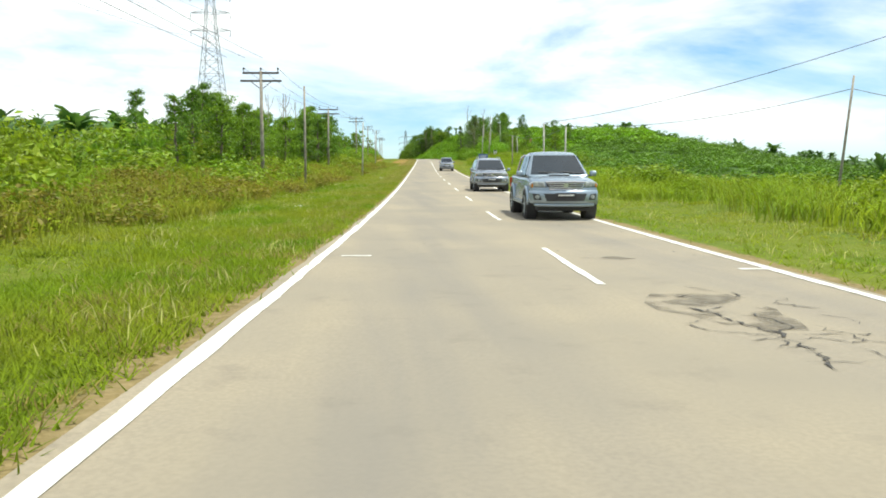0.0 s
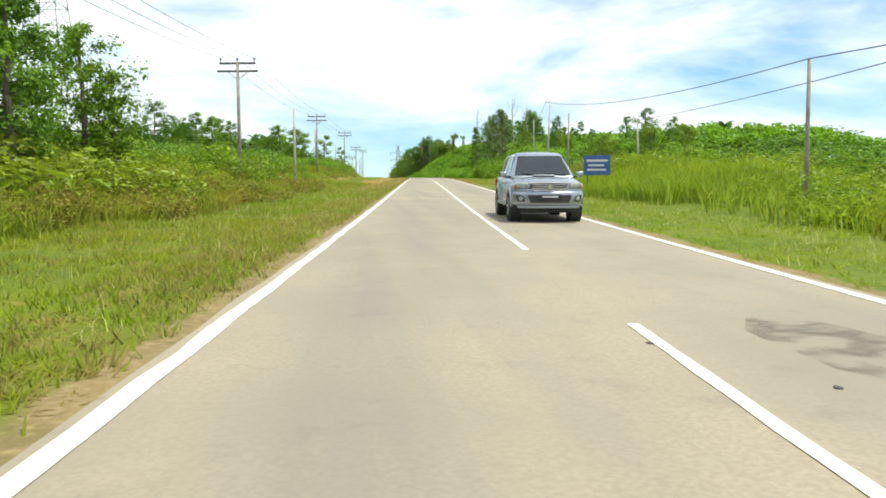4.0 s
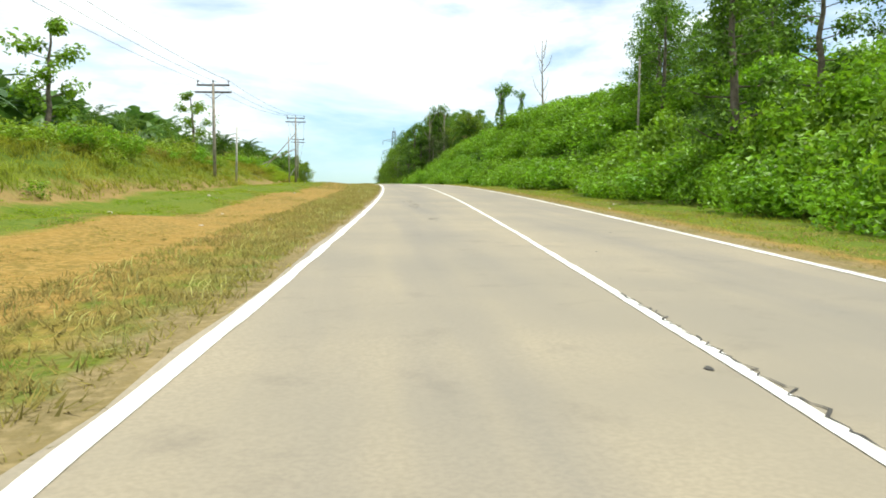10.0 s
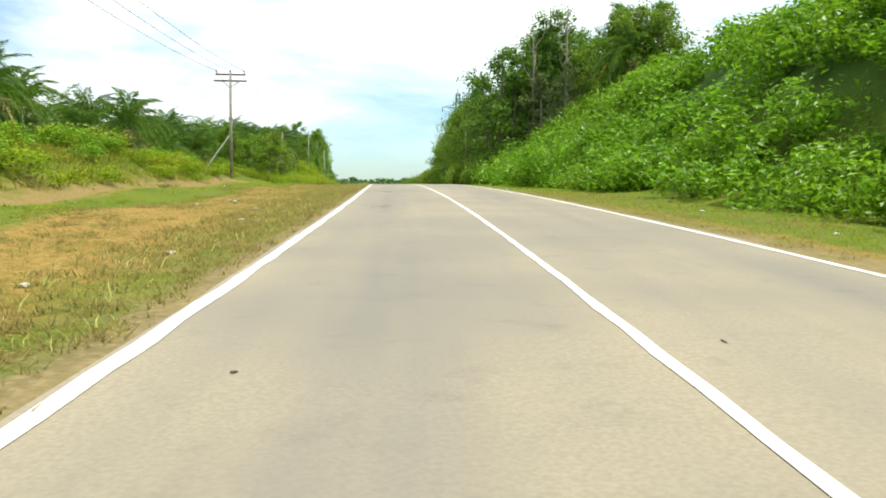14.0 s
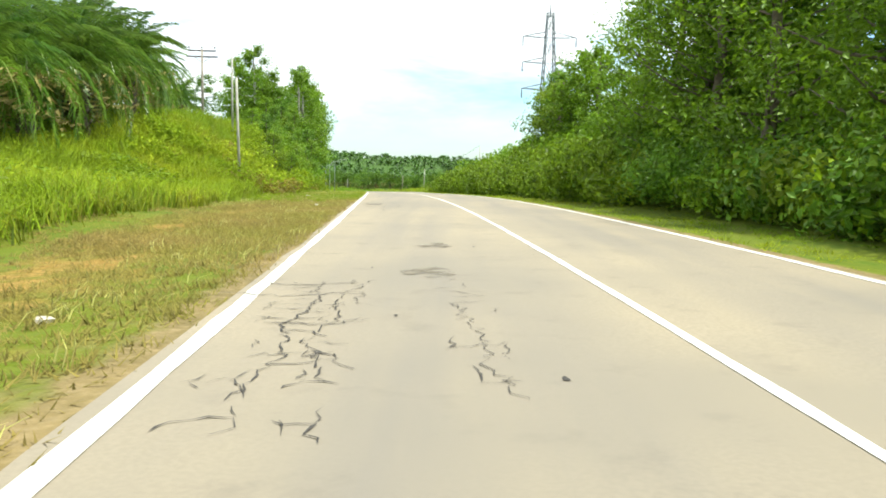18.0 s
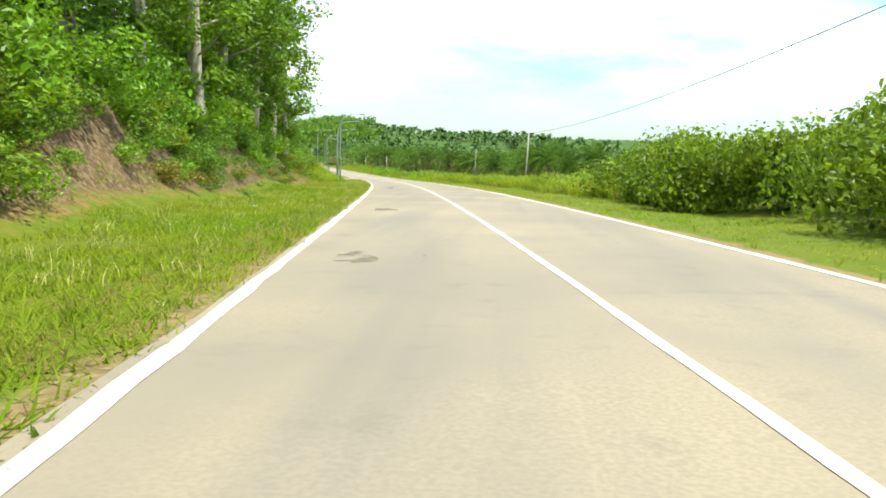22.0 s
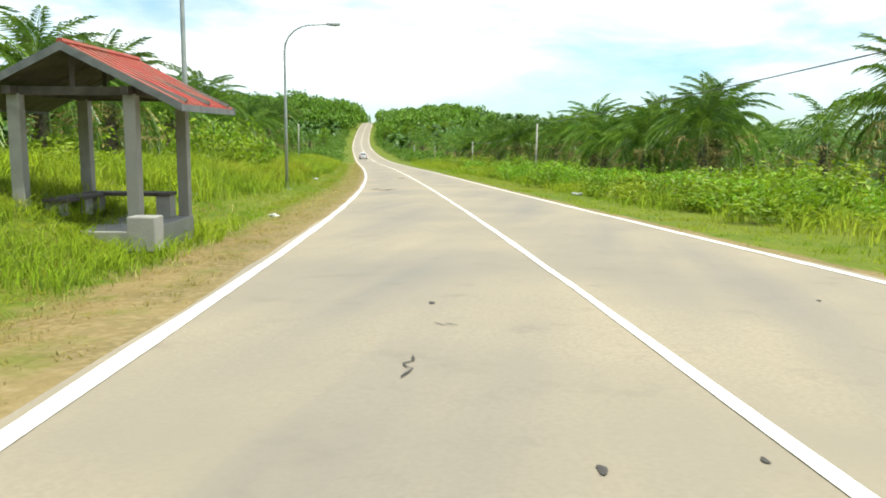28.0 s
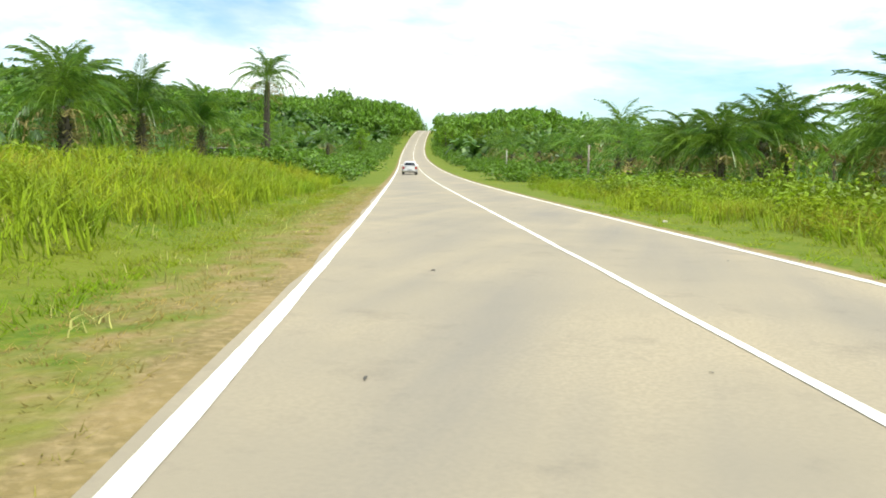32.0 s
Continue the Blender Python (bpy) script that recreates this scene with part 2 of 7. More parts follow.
DRYGRASS = mat("dry grass", (0.3, 0.235, 0.075), (0.22, 0.175, 0.05), 0.7, 0.6, island=0.4, trans=0.45, c3=(0.235, 0.215, 0.05), scale3=0.35, upward=0.8, spec=0.12)
STRAW = mat("straw stems", (0.44, 0.42, 0.13), (0.34, 0.35, 0.08), 0.7, 1.0, island=0.3, trans=0.4, upward=0.5)
OLIVEGRASS = mat("olive grass", (0.210, 0.230, 0.018), (0.310, 0.270, 0.030), 0.6, 0.4, island=0.35, trans=0.45, c3=(0.200, 0.270, 0.016), scale3=0.12, upward=0.55, spec=0.12)
HEDGE = mat("purple-brown leaves", (0.07, 0.035, 0.034), (0.12, 0.06, 0.05), 0.5, 2.0, island=0.4, trans=0.2)
VINE = mat("grey-green leaves", (0.16, 0.2, 0.07), (0.24, 0.25, 0.11), 0.6, 1.0, island=0.4, trans=0.35, c3=(0.11, 0.18, 0.04))
FROND = mat("palm fronds", (0.078, 0.172, 0.022), (0.185, 0.290, 0.036), 0.36, 0.7, island=0.4, trans=0.36, obj=0.2)
FROND_FAR = mat("plantation fronds", (0.050, 0.122, 0.020), (0.110, 0.200, 0.030), 0.45, 0.7, island=0.4, trans=0.3)
FROND_DRY = mat("dry palm fronds", (0.36, 0.3, 0.1), (0.24, 0.2, 0.06), 0.7, 0.7, island=0.3, trans=0.2)
PALMTRUNK = mat("palm trunk", (0.15, 0.12, 0.085), (0.07, 0.06, 0.04), 0.95, 6.0, 0.6, 15)
REDROOF = mat("red roof sheet", (0.42, 0.05, 0.034), (0.33, 0.045, 0.03), 0.6, 3.0, c3=(0.25, 0.09, 0.05), scale3=1.6)
DARKWOOD = mat("dark timber", (0.06, 0.05, 0.042), (0.1, 0.085, 0.07), 0.8, 5.0, 0.3, 30)
GREYBOARD = mat("grey fascia board", (0.17, 0.18, 0.175), (0.11, 0.12, 0.118), 0.85, 5.0)
WHITEPAINT = mat("white car paint", (0.72, 0.72, 0.72), (0.68, 0.68, 0.69), 0.25, 2.0, spec=0.6)
SILVER = mat("silver car paint", (0.35, 0.38, 0.43), (0.32, 0.35, 0.4), 0.24, 2.0, metal=0.6)
BLUEGREY = mat("blue-grey car paint", (0.33, 0.39, 0.45), (0.29, 0.35, 0.41), 0.24, 2.0, metal=0.55)
GLASS = mat("dark car glass", (0.015, 0.02, 0.028), (0.02, 0.026, 0.035), 0.06, 2.0, spec=0.5)
RUBBER = mat("rubber", (0.025, 0.025, 0.025), (0.04, 0.04, 0.04), 0.85, 8.0)
CHROME = mat("chrome", (0.6, 0.6, 0.62), (0.55, 0.55, 0.57), 0.2, 2.0, metal=1.0)
LAMPRED = mat("red lamp lens", (0.4, 0.02, 0.02), (0.35, 0.02, 0.02), 0.2, 2.0)
LENS = mat("clear lamp lens", (0.46, 0.48, 0.46), (0.22, 0.24, 0.24), 0.12, 9.0, spec=0.6)
AMBER = mat("amber lamp lens", (0.5, 0.2, 0.03), (0.4, 0.16, 0.03), 0.2, 4.0)
PLASTIC = mat("black plastic", (0.03, 0.03, 0.032), (0.045, 0.045, 0.047), 0.6, 4.0)
SIGNBLUE = mat("blue sign face", (0.05, 0.1, 0.3), (0.06, 0.12, 0.34), 0.5, 3.0)
SIGNWHITE = mat("white sign face", (0.7, 0.7, 0.68), (0.6, 0.6, 0.57), 0.5, 3.0)
REDSOIL = mat("red earth", (0.36, 0.15, 0.06), (0.27, 0.11, 0.045), 0.95, 1.5, 0.5, 8)
STONE = mat("pale stone", (0.55, 0.5, 0.42), (0.42, 0.38, 0.3), 0.9, 6.0, 0.4, 25)
RUST = mat("rusty sheet", (0.3, 0.28, 0.26), (0.2, 0.12, 0.08), 0.7, 3.0)


def ground_material():
    """Grass and bare soil mixed by the ground's own soil share, broken up by noise."""
    m = bpy.data.materials.new("roadside ground")
    m.use_nodes = True
    nt = m.node_tree
    bs = nt.nodes["Principled BSDF"]
    geo = nt.nodes.new("ShaderNodeNewGeometry")
    att = nt.nodes.new("ShaderNodeAttribute")
    att.attribute_name = "soil"

    def ns(sc, det=6.0):
        n = nt.nodes.new("ShaderNodeTexNoise")
        n.inputs["Scale"].default_value, n.inputs["Detail"].default_value = sc, det
        nt.links.new(geo.outputs["Position"], n.inputs["Vector"])
        return n.outputs[0]

    def rng(sock, a, b):
        r = nt.nodes.new("ShaderNodeMapRange")
        r.inputs["From Min"].default_value, r.inputs["From Max"].default_value = a, b
        nt.links.new(sock, r.inputs[0])
        return r.outputs[0]

    def blend(fac, a, b):
        x = nt.nodes.new("ShaderNodeMix")
        x.data_type = "RGBA"
        nt.links.new(fac, x.inputs[0])
        for sock, v in ((x.inputs[6], a), (x.inputs[7], b)):
            if isinstance(v, tuple):
                sock.default_value = (*v, 1)
            else:
                nt.links.new(v, sock)
        return x.outputs[2]

    grass = blend(rng(ns(0.35), 0.38, 0.62), (0.07, 0.118, 0.006), (0.118, 0.143, 0.009))
    grass = blend(rng(ns(5.0), 0.4, 0.65), grass, (0.125, 0.15, 0.012))
    wild = nt.nodes.new("ShaderNodeAttribute")
    wild.attribute_name = "wild"
    grass = blend(wild.outputs["Fac"], grass, (0.04, 0.09, 0.012))
    soil = blend(rng(ns(0.7), 0.38, 0.62), (0.24, 0.146, 0.028), (0.165, 0.118, 0.022))
    soil = blend(rng(ns(9.0), 0.42, 0.6), soil, (0.31, 0.195, 0.05))
    sandy = nt.nodes.new("ShaderNodeAttribute")
    sandy.attribute_name = "sandy"
    sand = blend(rng(ns(0.9), 0.38, 0.62), (0.215, 0.16, 0.068), (0.165, 0.128, 0.052))
    sand = blend(rng(ns(11.0), 0.46, 0.72), sand, (0.27, 0.205, 0.1))
    soil = blend(sandy.outputs["Fac"], soil, sand)
    cutting = nt.nodes.new("ShaderNodeAttribute")
    cutting.attribute_name = "cutting"
    # brown earth of the cutting, its colour darkened for the overhanging trees' shade
    shaded_clay = blend(rng(ns(1.1), 0.38, 0.62), (0.12, 0.08, 0.036), (0.07, 0.05, 0.026))
    shaded_clay = blend(rng(ns(6.0), 0.45, 0.62), shaded_clay, (0.2, 0.14, 0.075))
    soil = blend(cutting.outputs["Fac"], soil, shaded_clay)
    add = nt.nodes.new("ShaderNodeMath")
    add.operation = "ADD"
    nt.links.new(att.outputs["Fac"], add.inputs[0])
    sub = nt.nodes.new("ShaderNodeMath")
    sub.operation = "MULTIPLY_ADD"
    nt.links.new(ns(1.6), sub.inputs[0])
    sub.inputs[1].default_value, sub.inputs[2].default_value = 1.2, -0.6
    nt.links.new(sub.outputs[0], add.inputs[1])
    col = blend(rng(add.outputs[0], 0.3, 0.7), grass, soil)
    nt.links.new(col, bs.inputs["Base Color"])
    bs.inputs["Roughness"].default_value, bs.inputs["Specular IOR Level"].default_value = 0.95, 0.2
    b = nt.nodes.new("ShaderNodeBump")
    b.inputs["Strength"].default_value, b.inputs["Distance"].default_value = 0.7, 0.08
    nt.links.new(ns(7.0, 8.0), b.inputs["Height"])
    nt.links.new(b.outputs[0], bs.inputs["Normal"])
    return m


GROUND = ground_material()

# the road's course as a table every five metres
STEP = 5.0
SG = np.arange(-20, 1380, STEP)
KNOTS = -20 + 25.0 * np.arange(len(HEADING))
HG = np.interp(SG, KNOTS, np.radians(HEADING))
GG = np.interp(SG, KNOTS, SLOPE)
XG = np.concatenate([[0], np.cumsum(-np.sin(HG[:-1]) * STEP)])
YG = np.concatenate([[0], np.cumsum(np.cos(HG[:-1]) * STEP)])
ZG = np.concatenate([[0], np.cumsum(GG[:-1] * STEP)])
XG, YG, ZG = XG - XG[4], YG - YG[4], ZG - ZG[4]
WKNOTS = -50 + 50.0 * np.arange(len(LANE_L))
END = SG[-1]


WFINE = np.arange(-50, 1351, 5.0)


def eased(values):
    """The lane width every five metres, without kinks."""
    v = np.interp(WFINE, WKNOTS, values)
    k = np.hanning(13)
    return np.convolve(np.pad(v, 6, mode="edge"), k / k.sum(), mode="valid")


WIDTH_L, WIDTH_R = eased(LANE_L), eased(LANE_R)


def line_l(s):
    return np.interp(s, WFINE, WIDTH_L)


def line_r(s):
    return np.interp(s, WFINE, WIDTH_R)


def course(s):
    """x, y, z and heading of the centre line at s, carried on straight beyond both ends."""
    s = np.asarray(s, float)
    c = np.clip(s, SG[0], END)
    h = np.interp(c, SG, HG)
    over = s - c
    return np.interp(c, SG, XG) - np.sin(h) * over, np.interp(c, SG, YG) + np.cos(h) * over, np.interp(c, SG, ZG), h


def smooth(x):
    x = np.clip(x, 0, 1)
    return x * x * (3 - 2 * x)


# roadside profiles along s: width of the verge, height and width of the bank, height 60 m and 250 m off
LEFT = [(-80, 6, 0.5, 5, 1, 4), (110, 6, 0.8, 5, 2, 5), (150, 7.5, 1.8, 5, 3, 6), (240, 9.5, 2.4, 5, 4, 6), (300, 10.5, 2.2, 4, 5, 11), (375, 10.5, 2.2, 5, 5, 11),
        (405, 7, 0.8, 6, 2.5, 7), (438, 6.5, 0.8, 6, 3, 7), (450, 6, 1.9, 7, 4, 8), (464, 5, 4.2, 7, 7, 8), (475, 5, 5.0, 7, 9, 8), (500, 5, 4.8, 4.6, 9, 8), (562, 5.3, 4.5, 4.4, 8, 8), (582, 4, 2.4, 6, 4, 6), (594, 2.0, 1.3, 5, 2, 5), (603.5, 2.0, 1.1, 5, 1.5, 5), (617, 2.6, 0.8, 5, 1.2, 5), (622.5, 5, 0.1, 5, 0.6, 5), (636, 5, 0.1, 5, 0.6, 5), (639.5, 1.4, 0.95, 3.0, 1.2, 5), (655, 1.4, 0.95, 3.0, 1.2, 5), (664, 2.0, 0.8, 3.4, 1.2, 5), (760, 2.4, 0.8, 3.4, 1.4, 8),
        (860, 6, 1.0, 8, 3, 15), (950, 6, 1.0, 8, 4.5, 27), (1050, 6, 1.0, 10, 6, 28), (1150, 6, 1.5, 10, 8, 28), (1250, 6, 2, 10, 9, 26), (1400, 6, 2.0, 10, 10, 14), (4000, 6, 2, 10, 10, 12)]
RIGHT = [(-80, 5, 0, 5, -3, -14), (60, 5, 0, 5, -4, -14), (118, 5, 0, 5, -3, -14), (130, 4.2, 1.0, 5, -0.5, -12), (150, 4.2, 1.4, 5, 0.5, -12), (159, 6.6, 0.4, 7, 1, -12), (170, 7, 0.6, 8, 2, -12), (196, 7, 1.1, 8, 4, -12), (214, 6.4, 2.8, 8, 6, -12), (240, 5.5, 4.5, 9, 8, -12), (290, 5.5, 6.5, 9, 9, -9), (330, 5.5, 8.5, 9.5, 12, -4),
         (385, 4.6, 7, 10, 11, 0), (420, 3.6, 4, 10, 9, 2), (455, 3.6, 3.4, 7, 5, 2), (492, 4, 2.9, 6, 2, -5), (512, 4.4, 2.0, 6, 1, -8), (530, 5, 0.5, 6, 0, -10), (560, 5, 0, 6, -1.5, -10), (600, 5, -0.3, 6, -2, -10), (760, 5, -0.2, 6, -1, -6),
         (900, 5, 0.3, 8, 2, -3), (1050, 5, 1, 10, 5, 1), (1150, 5, 1, 10, 4, -2), (1400, 6, 1, 10, 6, -3), (4000, 6, 1, 10, 4, -20)]
LEFT, RIGHT = np.array(LEFT, float), np.array(RIGHT, float)


def wave(x, y, k):
    return np.sin(x * k + 1.3 * np.sin(y * k * 0.7)) * np.cos(y * k * 1.1 + 0.9 * np.sin(x * k * 0.8))


def height(s, d):
    """Height of the ground over the road's own height, at d metres to the right of the centre line."""
    s, d = np.broadcast_arrays(np.asarray(s, float), np.asarray(d, float))
    out = np.zeros(s.shape)
    for table, side in ((LEFT, d < 0), (RIGHT, d >= 0)):
        edge = np.where(d < 0, line_l(s), line_r(s)) + 0.36
        a = np.abs(d) - edge
        w, hb, wb, h60, h250 = (np.interp(s, table[:, 0], table[:, i]) for i in range(1, 6))
        v = -0.03 - 0.08 * smooth(a / 2.0) + hb * smooth((a - w) / wb)
        v = v + (h60 - hb) * smooth((a - w - wb) / np.maximum(50 - w - wb, 5)) + (h250 - h60) * smooth(np.where(d < 0, (a - 55) / 190, (a - 42) / 120))
        v = v - np.where(d > 0, 22 * smooth((a - 260) / 1400), 0)
        rough = smooth((a - 0.6) / 6)
        v = v + rough * (0.1 * wave(s, d, 0.9) + 0.22 * wave(s + 31, d, 0.27)) + smooth((a - 25) / 80) * 1.3 * wave(s, d, 0.045)
        out = np.where(side, v, out)
    return out


def place(s, d, up=0.0):
    """World place of (s, d) on the ground, raised by up."""
    s, d = np.broadcast_arrays(np.asarray(s, float), np.asarray(d, float))
    x, y, z, h = course(s)
    far = smooth((np.abs(d) - 40) / 200)
    h = h * (1 - far) + radians(6) * far
    return np.stack([x + np.cos(h) * d, y + np.sin(h) * d, z + height(s, d) + up], -1)


def on_road(s, d, up=0.0):
    s, d = np.broadcast_arrays(np.asarray(s, float), np.asarray(d, float))
    x, y, z, h = course(s)
    return np.stack([x + np.cos(h) * d, y + np.sin(h) * d, z + up - 0.012 * np.abs(d) / 3.4], -1)


# mesh helpers
def mesh_from(name, verts, faces, material, shade=False):
    """A mesh from arrays: faces all triangles or all quads."""
    verts, faces = np.asarray(verts, np.float32).reshape(-1, 3), np.asarray(faces, np.int32)
    me = bpy.data.meshes.new(name)
    n, k = faces.shape
    me.vertices.add(len(verts))
    me.vertices.foreach_set("co", verts.ravel())
    me.loops.add(n * k)
    me.loops.foreach_set("vertex_index", faces.ravel())
    me.polygons.add(n)
    me.polygons.foreach_set("loop_start", np.arange(n, dtype=np.int32) * k)
    me.polygons.foreach_set("use_smooth", np.full(n, shade))
    me.materials.append(material)
    me.update(calc_edges=True)
    return me


def part(name, bm, material, parent=None, label="", shade=False):
    """Links a bmesh, or a finished mesh, as one object under a thing or a part."""
    if isinstance(bm, bmesh.types.BMesh):
        me = bpy.data.meshes.new(name)
        bmesh.ops.recalc_face_normals(bm, faces=bm.faces)
        for f in bm.faces:
            f.smooth = shade
        bm.to_mesh(me)
        bm.free()
        me.materials.append(material)
    else:
        me = bm
    ob = new(name, me)
    ob.parent = parent
    if label:
        ob["label"] = label
    return ob


def thing(name, label, category, m=None, group="", kind=""):
    ob = tagged(new(name), label, category, group, kind)
    if m is not None:
        ob.matrix_world = m
    return ob


def box(bm, x0, y0, z0, x1, y1, z1, bevel=0.0):
    r = bmesh.ops.create_cube(bm, size=1.0)
    vs = r["verts"]
    bmesh.ops.scale(bm, vec=(x1 - x0, y1 - y0, z1 - z0), verts=vs)
    bmesh.ops.translate(bm, vec=((x0 + x1) / 2, (y0 + y1) / 2, (z0 + z1) / 2), verts=vs)
    if bevel:
        es = list({e for v in vs for e in v.link_edges})
        bmesh.ops.bevel(bm, geom=es, offset=bevel, segments=2, affect="EDGES", profile=0.6)
    return bm


def tube(bm, points, radii, sides=8, caps=True):
    """A tube along points with a radius at each."""
    pts = [Vector(p) for p in points]
    if not hasattr(radii, "__len__"):
        radii = [radii] * len(pts)
    rings = []
    for i, p in enumerate(pts):
        d = (pts[min(i + 1, len(pts) - 1)] - pts[max(i - 1, 0)]).normalized()
        a = d.cross(Vector((0.31, 0.95, 0.05)) if abs(d.z) > 0.9 else Vector((0, 0, 1))).normalized()
        b = d.cross(a)
        rings.append([bm.verts.new(p + (a * math.cos(t) + b * math.sin(t)) * radii[i]) for t in (2 * math.pi * k / sides for k in range(sides))])
    for r0, r1 in zip(rings, rings[1:]):
        for k in range(sides):
            bm.faces.new((r0[k], r0[(k + 1) % sides], r1[(k + 1) % sides], r1[k]))
    if caps:
        bm.faces.new(rings[0])
        bm.faces.new(list(reversed(rings[-1])))
    return bm


def tubes(*runs, sides=6):
    bm = bmesh.new()
    for pts, rad in runs:
        tube(bm, pts, rad, sides)
    return bm


def boxes(*dims, bevel=0.0):
    bm = bmesh.new()
    for d in dims:
        box(bm, *d, bevel=bevel)
    return bm


def turn(yaw):
    return np.array([[math.cos(yaw), -math.sin(yaw), 0], [math.sin(yaw), math.cos(yaw), 0], [0, 0, 1]])


def scatter(name, templates, spots, material, label, category, seed=1, lean=0.1):
    """One object of kind stuff: templates (verts, faces) set at spots (n x 3) with sizes. spots: list of (places, sizes)."""
    rs = np.random.RandomState(seed)
    places, sizes = spots
    allv, allf, off = [], [], 0
    pick = rs.randint(0, len(templates), len(places))
    yaw = rs.uniform(0, 2 * np.pi, len(places))
    for k, (tv, tf) in enumerate(templates):
        idx = np.nonzero(pick == k)[0]
        if not len(idx):
            continue
        c, s_ = np.cos(yaw[idx])[:, None], np.sin(yaw[idx])[:, None]
        sz = sizes[idx]
        v = np.empty((len(idx), len(tv), 3), np.float32)
        v[..., 0] = (tv[None, :, 0] * c - tv[None, :, 1] * s_) * sz[:, :1]
        v[..., 1] = (tv[None, :, 0] * s_ + tv[None, :, 1] * c) * sz[:, :1]
        v[..., 2] = tv[None, :, 2] * sz[:, 1:2]
        lx, ly = rs.normal(0, lean, (len(idx), 1)), rs.normal(0, lean, (len(idx), 1))
        v[..., 0] += v[..., 2] * lx
        v[..., 1] += v[..., 2] * ly
        v += places[idx][:, None, :]
        f = tf[None] + (np.arange(len(idx)) * len(tv))[:, None, None] + off
        allv.append(v.reshape(-1, 3))
        allf.append(f.reshape(-1, tf.shape[1]))
        off += len(idx) * len(tv)
    ob = new(name, mesh_from(name, np.concatenate(allv), np.concatenate(allf), material))
    return tagged(ob, label, category, kind="stuff")


def zone(rs, n, s0, s1, d0, d1):
    """n chance spots on the ground between s0, s1 and d0, d1."""
    s, d = rs.uniform(s0, s1, n), rs.uniform(d0, d1, n)
    return s, d

# ground: one sheet from the road to the horizon
s_rows = np.concatenate([np.arange(-120, 780, 3.0), np.arange(780, 1400, 10.0), [1420, 1500, 1650, 1900, 2300, 3000, 4000]])
half = np.array([0, 1.6, 2.8, 3.42, 3.5, 3.62, 3.8, 4.0, 4.3, 4.6, 5.0, 5.4, 5.8, 6.8, 7.8, 8.8, 9.8, 10.8, 12, 13.2, 14.5, 16, 18, 20, 22.5, 25, 28, 32, 37, 43, 50, 60, 75, 95, 120, 150, 190, 240, 300, 400, 560, 800, 1200, 1800, 2600])
d_cols = np.concatenate([-half[:0:-1], half])
S2, D2 = np.meshgrid(s_rows, d_cols, indexing="ij")
D2 = D2 + np.sign(D2) * (np.where(D2 < 0, line_l(S2), line_r(S2)) - 3.4) * (np.abs(D2) > 3) * (1 - smooth((np.abs(D2) - 12) / 20))
gv = place(S2, D2)
nr, nc = S2.shape
near = np.abs(D2) < np.where(D2 < 0, line_l(S2), line_r(S2)) + 0.06
gv[..., 2] -= np.where(near, 0.12, 0)
gi = np.arange(nr * nc).reshape(nr, nc)
gf = np.stack([gi[:-1, :-1], gi[:-1, 1:], gi[1:, 1:], gi[1:, :-1]], -1).reshape(-1, 4)
gm = mesh_from("ground", gv, gf, GROUND, True)


def soil_share(s, d):
    """Share of bare soil beside the road."""
    a = np.abs(d) - np.where(d < 0, line_l(s), line_r(s))
    lft = np.interp(s, [120, 150, 165, 290, 360, 400, 436, 470, 560, 600, 640, 680, 760, 800], [0.3, 0.5, 0.95, 0.92, 0.74, 0.66, 0.62, 0.2, 0.0, 0.3, 0.72, 0.6, 0.55, 0.2])
    lo = np.interp(s, [150, 170, 420, 460, 560, 600, 640], [1.0, 1.9, 1.9, 1.2, 1.2, 0.2, 0.2])
    hi = np.interp(s, [150, 165, 260, 380, 420, 600, 640], [4, 6.4, 6.6, 6.8, 5, 2, 2.5])
    mid_l = (0.5 + 0.5 * smooth((a - lo + 0.6) / 1.2)) * smooth((hi - a) / 1.5)
    rgt = np.interp(s, [165, 185, 330, 360, 540, 555, 575, 590], [0.0, 0.8, 0.75, 0.1, 0.0, 0.7, 0.7, 0.1])
    mid_r = smooth((2.2 - a) / 1.0)
    toe = np.interp(s, LEFT[:, 0], LEFT[:, 1])
    cut = np.interp(s, [150, 170, 390, 410, 470, 482, 575, 590], [0, 0.85, 0.9, 0, 0, 0.8, 0.9, 0]) * smooth((a - toe - 0.2) / 0.5) * smooth((toe + np.where(s > 470, 6.0, 2.6) - a) / 1.0)
    edge_wear = 0.95 * smooth((0.75 - a) / 0.5)
    return np.maximum(np.where(d < 0, np.maximum(lft * mid_l, cut), rgt * mid_r), edge_wear * (a < 1.0)) * (a < 30)


att = gm.attributes.new("soil", "FLOAT", "POINT")
att.data.foreach_set("value", soil_share(S2, D2).astype(np.float32).ravel())
toe2 = np.abs(D2) - line_l(S2) - np.interp(S2, LEFT[:, 0], LEFT[:, 1])
att = gm.attributes.new("cutting", "FLOAT", "POINT")
att.data.foreach_set("value", (smooth((S2 - 478) / 10) * smooth((596 - S2) / 8) * (D2 < 0) * smooth((toe2 - 0.2) / 0.6)).astype(np.float32).ravel())
away = np.abs(D2) - np.where(D2 < 0, line_l(S2), line_r(S2))
att = gm.attributes.new("sandy", "FLOAT", "POINT")
att.data.foreach_set("value", np.maximum(np.maximum(smooth((1.3 - away) / 0.6), 0.85 * smooth((S2 - 590) / 40)), 0.6 * smooth((away - 9) / 2) * (D2 < 0)).astype(np.float32).ravel())
att = gm.attributes.new("wild", "FLOAT", "POINT")
